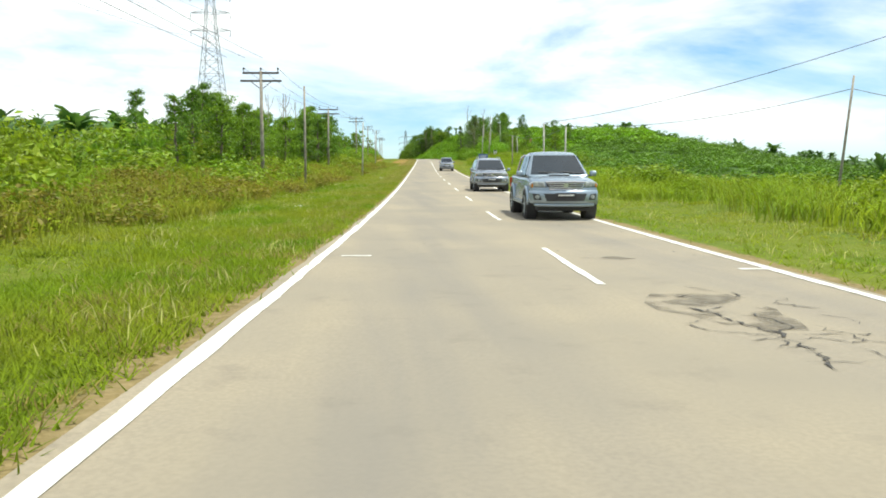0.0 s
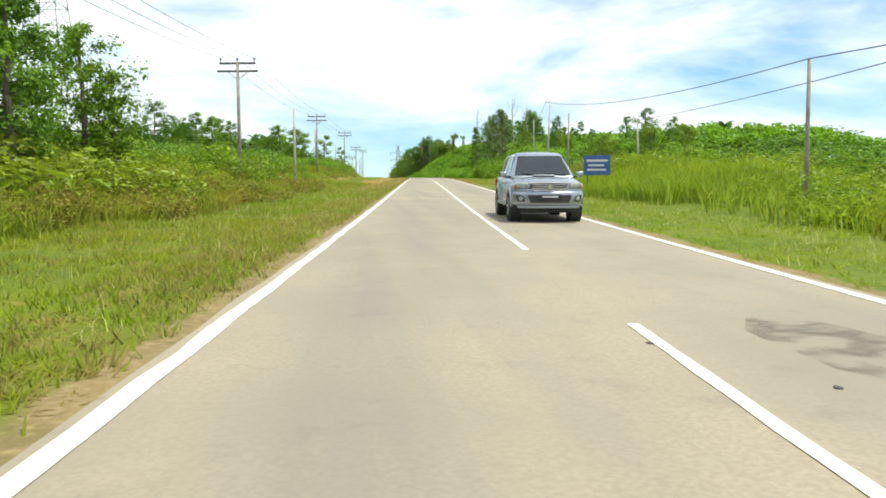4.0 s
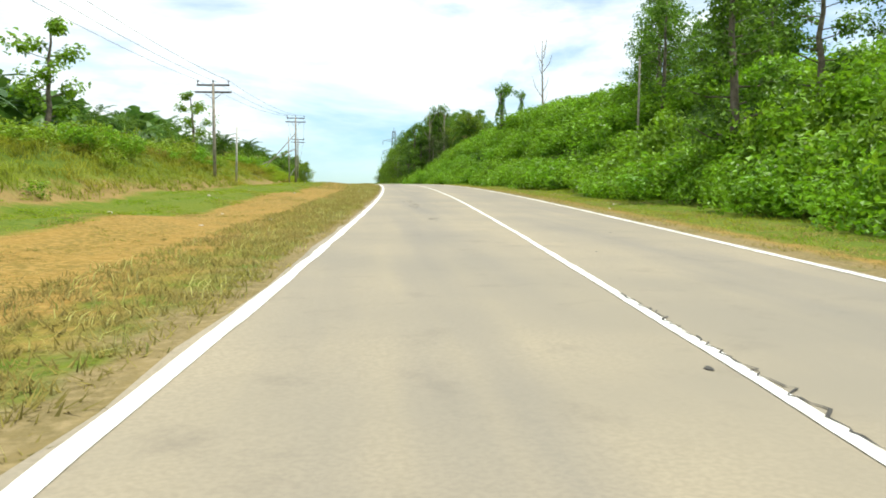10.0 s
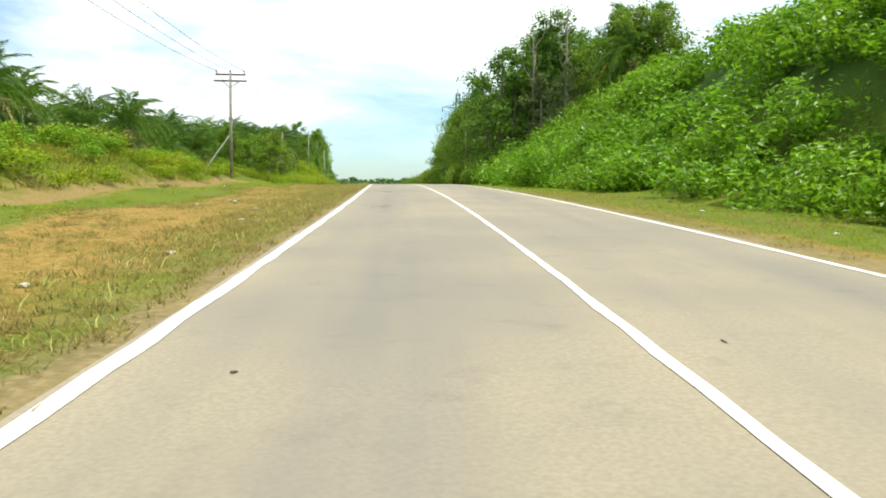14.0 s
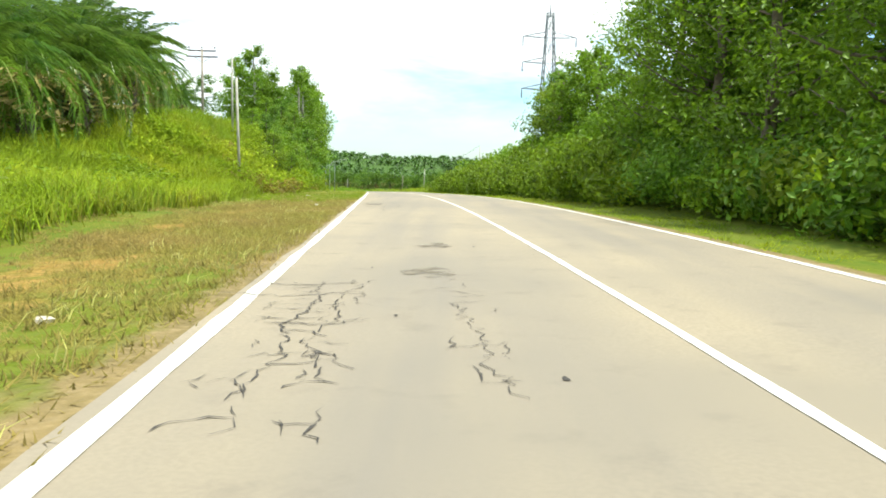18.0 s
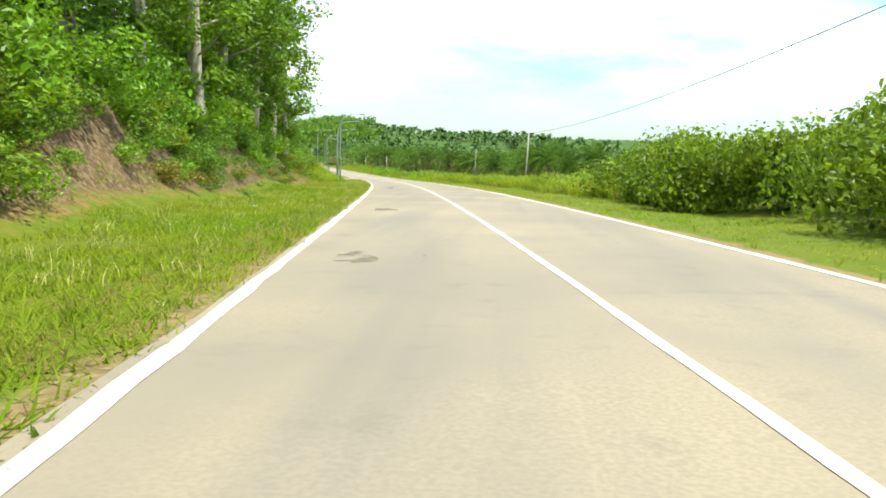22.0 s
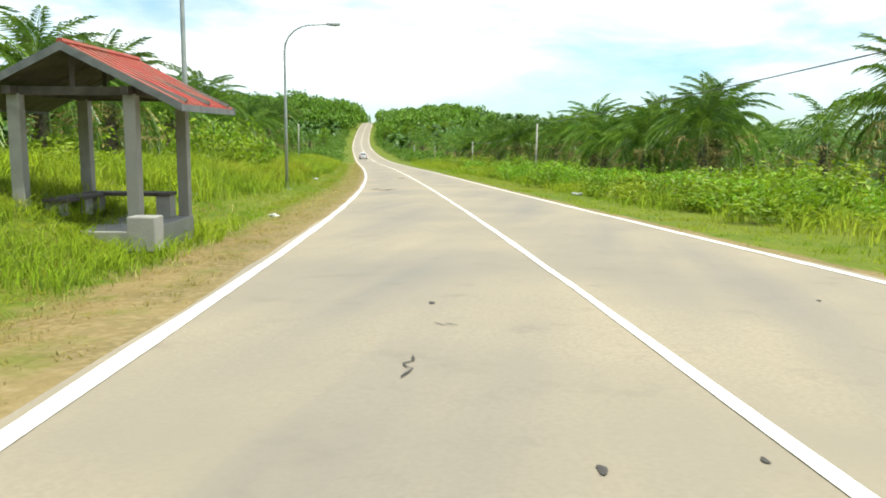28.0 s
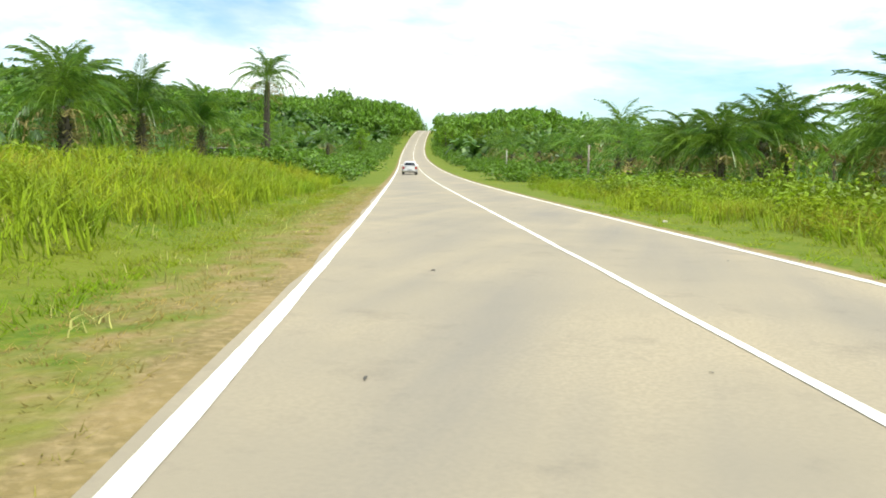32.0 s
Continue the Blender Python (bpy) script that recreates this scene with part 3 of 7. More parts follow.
edge2 = np.where(D2 < 0, np.interp(S2, LEFT[:, 0], LEFT[:, 1]), np.interp(S2, RIGHT[:, 0], RIGHT[:, 1]))
att.data.foreach_set("value", (0.9 * smooth((np.abs(D2) - 3.4 - edge2 - 1.5) / 6)).astype(np.float32).ravel())
tagged(new("ground", gm), "grassy roadside ground with bare tan soil strips", "ground", kind="structure")

# road: asphalt sheet with worn uneven edges, and its markings
sr = np.concatenate([np.arange(-110, 800, 1.5), np.arange(800, 1380, 5.0), np.arange(1385, 1500, 20.0)])
rs = np.random.RandomState(4)
wob_l, wob_r = 0.025 * np.sin(sr * 1.7) + rs.normal(0, 0.025, len(sr)), rs.normal(0, 0.03, len(sr))
cols = []
for k, fr in enumerate((-1.0, -0.8, -0.55, -0.3, 0.0, 0.3, 0.55, 0.8, 1.0)):
    dd = np.where(fr < 0, fr * (line_l(sr) + 0.16), fr * (line_r(sr) + 0.16))
    if k == 0:
        dd = dd + wob_l
    if k == 8:
        dd = dd + wob_r
    cols.append(on_road(sr, dd))
cols = [cols[0] - np.array([0, 0, 0.09]), cols[0]] + cols + [cols[-1], cols[-1] - np.array([0, 0, 0.09])]
rv = np.stack(cols, 1)
ri = np.arange(rv.shape[0] * rv.shape[1]).reshape(rv.shape[:2])
rf = np.stack([ri[:-1, :-1], ri[:-1, 1:], ri[1:, 1:], ri[1:, :-1]], -1).reshape(-1, 4)
rmesh = mesh_from("road", rv, rf, ASPHALT, True)
att = rmesh.attributes.new("across", "FLOAT", "POINT")
across = [-1.0, -1.0, -1.0, -0.8, -0.55, -0.3, 0.0, 0.3, 0.55, 0.8, 1.0, 1.0, 1.0]
att.data.foreach_set("value", np.tile(np.array(across, np.float32), (len(sr), 1)).ravel())
nt = ASPHALT.node_tree      # polished, slightly darker wheel tracks along each lane
bs = nt.nodes["Principled BSDF"]
feed = bs.inputs["Base Color"].links[0].from_socket
an, wv, cm, rg, mx = (nt.nodes.new(k) for k in ("ShaderNodeAttribute", "ShaderNodeTexNoise", "ShaderNodeMath", "ShaderNodeMapRange", "ShaderNodeMix"))
an.attribute_name = "across"
cm.operation = "ABSOLUTE"
mp = nt.nodes.new("ShaderNodeFloatCurve")
for k, (x, y) in enumerate(((0.0, 0.1), (0.3, 0.5), (0.55, 0.75), (0.8, 0.45), (1.0, 0.1))):
    if k < 2:
        mp.mapping.curves[0].points[k if k == 0 else -1].location = (x, y)
    else:
        mp.mapping.curves[0].points.new(x, y)
mp.mapping.update()
wv.inputs["Scale"].default_value, wv.inputs["Detail"].default_value = 0.5, 5.0
gp = nt.nodes.new("ShaderNodeNewGeometry")
st = nt.nodes.new("ShaderNodeMapping")
st.inputs["Scale"].default_value = (2.5, 0.16, 1.0)
nt.links.new(gp.outputs["Position"], st.inputs[0])
nt.links.new(st.outputs[0], wv.inputs["Vector"])
nt.links.new(an.outputs["Fac"], cm.inputs[0])
nt.links.new(cm.outputs[0], mp.inputs["Value"])
ml = nt.nodes.new("ShaderNodeMath")
ml.operation = "MULTIPLY"
rg.inputs["From Min"].default_value, rg.inputs["From Max"].default_value = 0.3, 0.7
nt.links.new(wv.outputs[0], rg.inputs[0])
nt.links.new(rg.outputs[0], ml.inputs[0])
nt.links.new(mp.outputs[0], ml.inputs[1])
mx.data_type = "RGBA"
mx.inputs[7].default_value = (0.172, 0.156, 0.135, 1)
nt.links.new(ml.outputs[0], mx.inputs[0])
nt.links.new(feed, mx.inputs[6])
sn, sr2, sm, tone = (nt.nodes.new(k) for k in ("ShaderNodeTexNoise", "ShaderNodeMapRange", "ShaderNodeMath", "ShaderNodeMix"))
sn.inputs["Scale"].default_value, sn.inputs["Detail"].default_value, sn.inputs["Roughness"].default_value = 1.6, 9.0, 0.65     # oil and dirt spots
nt.links.new(gp.outputs["Position"], sn.inputs["Vector"])
sr2.inputs["From Min"].default_value, sr2.inputs["From Max"].default_value = 0.56, 0.72
nt.links.new(sn.outputs[0], sr2.inputs[0])
sm.operation = "MULTIPLY"
sm.inputs[1].default_value = 0.36
nt.links.new(sr2.outputs[0], sm.inputs[0])
tone.data_type = "RGBA"
tone.inputs[7].default_value = (0.13, 0.11, 0.088, 1)
nt.links.new(sm.outputs[0], tone.inputs[0])
nt.links.new(mx.outputs[2], tone.inputs[6])
nt.links.new(tone.outputs[2], bs.inputs["Base Color"])
road = tagged(new("road", rmesh), "sun-bleached two-lane asphalt road with patches and cracks", "road", kind="structure")


def stripe(name, s0, s1, off, width, material=PAINT, up=0.006, ragged=0.0, step=1.5, seed=0, parent=road, label=""):
    """A painted strip on the road from s0 to s1 at the offset off(s)."""
    n = max(2, int((s1 - s0) / step) + 1)
    s = np.linspace(s0, s1, n)
    r = np.random.RandomState(seed + int(s0) % 1000)
    o = off(s) if callable(off) else np.full(n, float(off))
    a, b = o - width / 2 + r.normal(0, ragged, n), o + width / 2 + r.normal(0, ragged, n)
    v = np.stack([on_road(s, a, up), on_road(s, b, up)], 1)
    i = np.arange(2 * n).reshape(n, 2)
    f = np.stack([i[:-1, 0], i[:-1, 1], i[1:, 1], i[1:, 0]], -1)
    ob = new(name, mesh_from(name, v, f, material))
    ob.parent = parent
    if label:
        ob["label"] = label
    return ob


JUNCTION = (624.2, 635.4)
stripe("edge_line", -100, JUNCTION[0], lambda s: -line_l(s), 0.14, ragged=0.009, step=0.8, label="worn white edge line")
stripe("edge_line", JUNCTION[1], 1350, lambda s: -line_l(s), 0.14, ragged=0.008, step=1.5, label="white edge line")
stripe("edge_line", -100, 1350, line_r, 0.13, ragged=0.008, label="white edge line")
for k in range(4):
    s0 = JUNCTION[0] + 1.9 + k * 2.7
    stripe("dash", s0, s0 + 1.3, lambda s: -line_l(s), 0.15, step=0.4, label="short white dash across the junction")
stripe("centre_line", 103.5, 619.8, 0.0, 0.098, ragged=0.006, step=0.8, label="solid white centre line")
stripe("centre_line", 630.8, 1350, 0.0, 0.098, ragged=0.006, label="solid white centre line")
for s0 in [8.9 + 11.95 * k for k in range(-9, 8)]:
    stripe("dash", s0, s0 + 4.4, 0.0, 0.098, ragged=0.004, step=0.5, label="white centre dash")
for k in range(4):
    s0 = 621.3 + 2.5 * k
    stripe("dash", s0, s0 + 1.3, 0.0, 0.098, ragged=0.004, step=0.4, label="short white centre dash")
for s0, d0, d1 in ((12.2, -3.2, -2.75), (10.3, 2.1, 2.5), (220.4, -3.2, -2.9), (221.2, 2.75, 3.1), (713.8, -3.1, -2.7)):
    stripe("survey_mark", s0, s0 + 0.14, (d0 + d1) / 2, d1 - d0, step=0.1, label="short white cross mark")

# concrete apron of the side road
ap = []
for s in np.linspace(JUNCTION[0] - 1, JUNCTION[1] + 0.6, 15):
    row = []
    for d in (0, 0.03, 0.1, 0.2, 0.32, 0.45, 0.58, 0.72, 0.86, 1.0):
        off = -(line_l(s) + 0.1) - d * 20
        ss = 630 + (s - 630) * (1 - 0.4 * smooth(np.array((d - 0.15) * 2.2))) - d * 3
        p = place(ss, off, 0.05)
        if d == 0:
            p = on_road(ss, off, -0.02)
        row.append(p)
    ap.append(row)
ap = np.array(ap)
ap = np.concatenate([ap[:1] - (0, 0.02, 0.3), ap, ap[-1:] + (0, 0.02, -0.3)])      # turned down at both sides
ii = np.arange(170).reshape(17, 10)
tagged(new("side_road", mesh_from("side_road", ap, np.stack([ii[:-1, :-1], ii[:-1, 1:], ii[1:, 1:], ii[1:, :-1]], -1).reshape(-1, 4), APRON, True)),
       "pale concrete side road joining the main road", "road", kind="structure")

# plants
def leaf_template(points, normals, size, seed, aspect=0.6, fold=0.25):
    """Folded leaves (two quads each) at points, facing roughly along normals."""
    r = np.random.RandomState(seed)
    n = len(points)
    nm = normals + r.normal(0, 0.45, (n, 3))
    nm /= np.linalg.norm(nm, axis=1)[:, None] + 1e-9
    t = np.cross(nm, r.normal(0, 1, (n, 3)))
    t /= np.linalg.norm(t, axis=1)[:, None] + 1e-9
    b = np.cross(nm, t)
    L = size * r.uniform(0.6, 1.35, (n, 1))
    p = points
    base, tip = p - t * L * 0.5, p + t * L * 0.5 - nm * L * 0.12
    l = p + b * L * aspect * 0.5 + nm * L * fold * 0.4
    q = p - b * L * aspect * 0.5 + nm * L * fold * 0.4
    v = np.stack([base, l, tip, q], 1).reshape(-1, 3).astype(np.float32)
    f = np.arange(n * 4, dtype=np.int32).reshape(n, 4)
    return v, f


def dome(n, seed, wide=1.0, tall=1.0, lobes=4):
    """Points and normals on a lumpy unit bush: several overlapping balls, denser outside."""
    r = np.random.RandomState(seed)
    cs = np.concatenate([[[0, 0, 0.5, 0.55]], np.stack([r.uniform(-0.5, 0.5, lobes), r.uniform(-0.5, 0.5, lobes), r.uniform(0.25, 0.75, lobes), r.uniform(0.25, 0.42, lobes)], 1)])
    k = r.randint(0, len(cs), n)
    v = r.normal(0, 1, (n, 3))
    v /= np.linalg.norm(v, axis=1)[:, None]
    rad = cs[k, 3:4] * r.uniform(0.6, 1.08, (n, 1))
    p = cs[k, :3] + v * rad
    p[:, 2] = np.abs(p[:, 2])
    return p * np.array([wide, wide, tall]), v


BUSH = [leaf_template(*dome(400, 10 + k, lobes=7), 0.112, k) for k in range(6)]
BUSH_BIG = [leaf_template(*dome(640, 30 + k, lobes=9), 0.108, k) for k in range(6)]
BUSH_FINE = [leaf_template(*dome(880, 80 + k, lobes=9), 0.088, k) for k in range(5)]
BUSH_MID = [leaf_template(*dome(260, 55 + k, lobes=8), 0.145, k) for k in range(5)]
BUSH_FAR = [leaf_template(*dome(130, 50 + k, lobes=6), 0.21, k) for k in range(5)]


def tuft(n, seed, spread, width, tri=True):
    """A tuft of n blades that bend outwards, one metre tall."""
    r = np.random.RandomState(seed)
    a = r.uniform(0, 2 * np.pi, n)
    b0 = np.stack([r.normal(0, 0.25, n) * spread, r.normal(0, 0.25, n) * spread, np.zeros(n)], 1)
    d = np.stack([np.cos(a), np.sin(a), np.zeros(n)], 1)
    side = np.stack([-np.sin(a + 0.6), np.cos(a + 0.6), np.zeros(n)], 1) * width
    hgt = r.uniform(0.55, 1.0, (n, 1))
    out = r.uniform(0.1, 0.5, (n, 1)) * spread
    up = np.array([[0, 0, 1.0]])
    if tri:
        v = np.stack([b0 - side, b0 + side, b0 + d * out + up * hgt], 1)
        return v.reshape(-1, 3).astype(np.float32), np.arange(n * 3, dtype=np.int32).reshape(n, 3)
    mid = b0 + d * out * 0.35 + up * hgt * 0.65
    v = np.stack([b0 - side, b0 + side, mid + side * 0.8, mid - side * 0.8, mid - side * 0.8, mid + side * 0.8, b0 + d * out * 1.5 + side * 0.1 + up * hgt, b0 + d * out * 1.5 - side * 0.1 + up * hgt], 1)
    return v.reshape(-1, 3).astype(np.float32), np.arange(n * 8, dtype=np.int32).reshape(n * 2, 4)


TUFT = [tuft(12, 60 + k, 1.6, 0.05) for k in range(6)]
STALK = [tuft(5, 64 + k, 1.2, 0.02, False) for k in range(4)]
REED = [tuft(16, 70 + k, 0.8, 0.013, False) for k in range(5)]


def fern_frond(length, leaflets, droop, seed, wide=0.74):
    """A feather frond that rises along +x and droops: rachis and paired pointed leaflets."""
    r = np.random.RandomState(seed)
    t = np.linspace(0, 1, leaflets)
    x, z = length * (t - 0.13 * droop * t ** 2.5), length * (0.62 * t - (0.55 + 0.55 * droop) * t ** 2.2)
    v, f = [], []
    step = max(1, leaflets // 12)
    for k in range(0, leaflets - step, step):
        w, o = 0.03 * (1 - t[k]) + 0.012, len(v)
        v += [(x[k], -w, z[k]), (x[k], w, z[k]), (x[k + step], w * 0.8, z[k + step]), (x[k + step], -w * 0.8, z[k + step])]
        f.append((o, o + 1, o + 2, o + 3))
    hw = 0.022 + 0.5 / leaflets
    for k in range(int(leaflets * 0.12), leaflets):
        ll = wide * math.sin(math.pi * min(1, 0.14 + 0.8 * t[k])) ** 0.6 * r.uniform(0.8, 1.12)
        for sgn in (-1, 1):
            a = radians(46 + 14 * t[k]) + r.normal(0, 0.14)
            rise, drop = r.uniform(0.0, 0.22), r.uniform(0.3, 0.9)
            dx, dy = math.cos(a) * ll, sgn * math.sin(a) * ll
            o = len(v)
            v += [(x[k], 0, z[k]), (x[k] + dx * 0.45 + hw, dy * 0.45, z[k] + rise * ll), (x[k] + dx, dy, z[k] - drop * ll), (x[k] + dx * 0.45 - hw, dy * 0.45, z[k] + (rise - 0.06) * ll)]
            f.append((o, o + 1, o + 2, o + 3))
    return np.array(v, np.float32), np.array(f, np.int32)


def plain_frond(length, droop, seed):
    """A far frond: a folded blade with a ragged edge."""
    r = np.random.RandomState(seed)
    t = np.linspace(0, 1, 7)
    x, z = length * (t - 0.13 * droop * t ** 2.5), length * (0.62 * t - (0.55 + 0.55 * droop) * t ** 2.2)
    w = 0.85 * np.sin(np.pi * (0.1 + 0.85 * t)) ** 0.7 * np.array([0.4, 1.1, 0.5, 1.2, 0.5, 1.1, 0.4]) * r.uniform(0.85, 1.1, 7)
    v = np.concatenate([np.stack([x, 0 * x, z], 1), np.stack([x + 0.4 * w, w, z - 0.6 * w], 1), np.stack([x + 0.4 * w, -w, z - 0.6 * w], 1)])
    k = np.arange(6)
    f = np.concatenate([np.stack([k, k + 1, k + 8, k + 7], 1), np.stack([k, k + 14, k + 15, k + 1], 1)])
    return v.astype(np.float32), f.astype(np.int32)


def tilt_frond(v, pitch, yaw, base):
    c, s = math.cos(pitch), math.sin(pitch)
    w = np.stack([v[:, 0] * c - v[:, 2] * s, v[:, 1], v[:, 0] * s + v[:, 2] * c], 1)
    return w @ turn(yaw).T + np.array(base)


def palm_crown(count, leaflets, length, seed, base_h):
    r = np.random.RandomState(seed)
    kinds = [fern_frond(length * r.uniform(0.85, 1.1), leaflets, dr, seed + k) if leaflets else plain_frond(length * r.uniform(0.85, 1.1), dr, seed + k) for k, dr in enumerate((0.4, 0.8, 1.15, 1.45))]
    vs, fs, off = [], [], 0
    for k in range(count):
        q = k / count
        v, f = kinds[min(3, int(q * 4))]
        w = tilt_frond(v, radians(66 - 92 * q + r.normal(0, 9)), k * 2.39996 + r.normal(0, 0.15), (0, 0, base_h))
        vs.append(w)
        fs.append(f + off)
        off += len(w)
    return np.concatenate(vs), np.concatenate(fs)


def palm_trunk(h, r0, seed):
    r = np.random.RandomState(seed)
    bm = bmesh.new()
    pts = [(0.05 * math.sin(k), 0.04 * math.cos(k * 1.7), -0.3 + (h + 0.3) * k / 9) for k in range(10)]
    tube(bm, pts, [r0 * (1.25 - 0.3 * k / 9 + 0.12 * (k % 2)) for k in range(10)], 9)
    for k in range(int(h * 10)):
        a, z = k * 2.4, 0.15 + h * k / (h * 10)
        p = Vector((math.cos(a) * r0, math.sin(a) * r0, z))
        o = Vector((math.cos(a), math.sin(a), 0.9)) * r.uniform(0.18, 0.3)
        tube(bm, [p, p + o], [0.07, 0.03], 4)
    return bm


def palm_source(h, count, leaflets, length, seed):
    root = thing("oil_palm", "green oil palm with a stubby trunk and arching feathery fronds", "palm", group="oil palms")
    part("trunk", palm_trunk(h, 0.3, seed), PALMTRUNK, root, "rough brown palm trunk", True)
    part("crown", mesh_from("crown", *palm_crown(count, leaflets, length, seed, h), FROND), FROND, root)
    dv, df = palm_crown(9, 12, length * 0.8, seed + 9, h - 0.1)
    dv = dv - np.array([0, 0, h])
    dv[:, 2] = -np.abs(dv[:, 2]) * 1.0 - 0.1
    part("dry_frond", mesh_from("dry_frond", dv + np.array([0, 0, h]), df, FROND_DRY), FROND_DRY, root, "hanging dry brown fronds")
    return root


def put(src, used, m):
    """The source itself at its first use, copies after that."""
    if src.name in used:
        return copy_thing(src, m)
    used.add(src.name)
    src.matrix_basis = m
    return src


USED = set()


def at(s, d, yaw=0.0, size=1.0, up=0.0):
    p = place(s, d, up)
    return Matrix.Translation(Vector(p)) @ Matrix.Rotation(yaw, 4, "Z") @ Matrix.Diagonal((size, size, size, 1))


def set_thing(src, s, d, yaw=0.0, size=1.0, up=0.0):
    ob = put(src, USED, Matrix.Identity(4))
    ob.matrix_basis = at(s, d, yaw, size, up)
    return ob


# broadleaf trees
def tree_source(h, spread, leaves, seed, bare=0.3, leaf=0.3, material=None, bark=None, label="", slim=False, clumps=26):
    """A tapered trunk with limbs and a crown of leaf clumps along them, uneven and full of gaps."""
    r = np.random.RandomState(seed)
    bm = bmesh.new()
    lean = r.normal(0, 0.03, 2)
    n = 8
    trunk_pts = [Vector((lean[0] * h * (k / n) ** 1.5 + r.normal(0, 0.05), lean[1] * h * (k / n) ** 1.5 + r.normal(0, 0.05), -0.4 + (h * 0.92 + 0.4) * k / n)) for k in range(n + 1)]
    r0 = 0.018 * h + 0.05
    tube(bm, trunk_pts, [r0 * (1 - 0.85 * k / n) + 0.015 for k in range(n + 1)], 7)
    centres = []
    for k in range(clumps):
        t = bare + (1 - bare) * (k + r.uniform(0, 1)) / clumps
        i = min(n - 1, int(t * n))
        p = trunk_pts[i].lerp(trunk_pts[i + 1], t * n - i)
        prof = (1 - ((t - bare) / (1 - bare)) ** 1.6) ** 0.8 if slim else math.sin(math.pi * (0.22 + 0.73 * (t - bare) / (1 - bare))) ** 0.8
        reach = spread * prof * r.uniform(0.45, 1.08)
        a = k * 2.4 + r.normal(0, 0.4)
        e = p + Vector((math.cos(a) * reach, math.sin(a) * reach, reach * r.uniform(0.15, 0.6)))
        mid = p.lerp(e, 0.5) + Vector((0, 0, -0.08 * reach))
        tube(bm, [p, mid, e], [0.25 * r0 * (1.15 - t), 0.17 * r0 * (1.15 - t) + 0.008, 0.008], 4)
        centres.append((e, 0.2 * spread + 0.28 * reach * r.uniform(0.5, 1.1)))
        centres.append((mid.lerp(e, 0.4), 0.16 * spread + 0.2 * reach * r.uniform(0.4, 0.9)))
    k = r.randint(0, len(centres), leaves)
    c = np.array([list(x[0]) for x in centres])[k]
    rad = np.array([x[1] for x in centres])[k][:, None]
    v = r.normal(0, 1, (leaves, 3))
    v /= np.linalg.norm(v, axis=1)[:, None]
    p = c + v * rad * r.uniform(0.35, 1.1, (leaves, 1)) * np.array([1, 1, 0.7])
    nm = v * 0.6 + np.array([0, 0, 0.7])
    root = thing("tree", label, "tree")
    part("trunk", bm, bark or BARK, root, "", True)
    part("crown", mesh_from("crown", *leaf_template(p, nm, leaf, seed), material or LEAF), material or LEAF, root)
    return root


TREES = [
    tree_source(9, 2.6, 3450, 1, 0.22, 0.27, LEAF, None, "leafy green roadside tree with a rounded uneven crown"),
    tree_source(10, 2.4, 3300, 2, 0.12, 0.27, LEAF_DARK, None, "dark green roadside tree with layered branches"),
    tree_source(7, 2.6, 3000, 3, 0.15, 0.26, LEAF, None, "low bushy green tree"),
    tree_source(12, 3.4, 4350, 4, 0.14, 0.29, LEAF_DARK, None, "tall dark green forest tree"),
    tree_source(14, 3.0, 4800, 5, 0.2, 0.29, LEAF, PALEBARK, "tall forest tree with a pale slender trunk"),
    tree_source(13, 2.6, 3450, 6, 0.18, 0.29, LEAF_DARK, None, "tall cone-shaped dark tree", slim=True, clumps=34),
    tree_source(6, 1.9, 1500, 7, 0.25, 0.24, LEAF, None, "sparse young tree with airy foliage", clumps=12),
    tree_source(8, 2.8, 3150, 8, 0.12, 0.27, LEAF_LIGHT, None, "bright green bushy tree"),
    tree_source(11, 3.4, 4500, 9, 0.08, 0.27, VINE, DEADWOOD, "tall grey-green cone-shaped tree draped in dry vines", slim=True, clumps=40),
    tree_source(9, 2.7, 8600, 21, 0.06, 0.165, LEAF, None, "dense small-leaved green tree at the edge of the wood", clumps=48),
]
PALMS = [palm_source(2.8, 32, 54, 3.9, 101), palm_source(3.7, 34, 54, 4.1, 102), palm_source(1.7, 30, 54, 3.8, 103)]
FARTHER = [palm_source(2.6, 24, 20, 4.3, 111), palm_source(3.4, 24, 20, 4.5, 112)]


def dead_tree(h, seed, branches=9):
    r = np.random.RandomState(seed)
    bm = bmesh.new()
    tube(bm, [(0.06 * h * 0.1 * math.sin(k), 0.03 * k, -0.3 + (h + 0.3) * k / 6) for k in range(7)], [0.014 * h * (1 - k / 6.6) + 0.02 for k in range(7)], 6)
    for k in range(branches):
        z = h * (0.35 + 0.6 * k / branches)
        a, ln = k * 2.4, h * 0.22 * r.uniform(0.5, 1.1)
        p = Vector((0, 0, z))
        e = p + Vector((math.cos(a) * ln * 0.5, math.sin(a) * ln * 0.5, ln))
        tube(bm, [p, p.lerp(e, 0.5) + Vector((math.cos(a), math.sin(a), 0)) * ln * 0.1, e], [0.05, 0.035, 0.015], 4)
    root = thing("dead_tree", "bare grey-brown dead tree with upright twigs", "tree")
    part("trunk", bm, DEADWOOD, root)
    return root


DEAD = dead_tree(11, 5)

rp = random.Random(11)
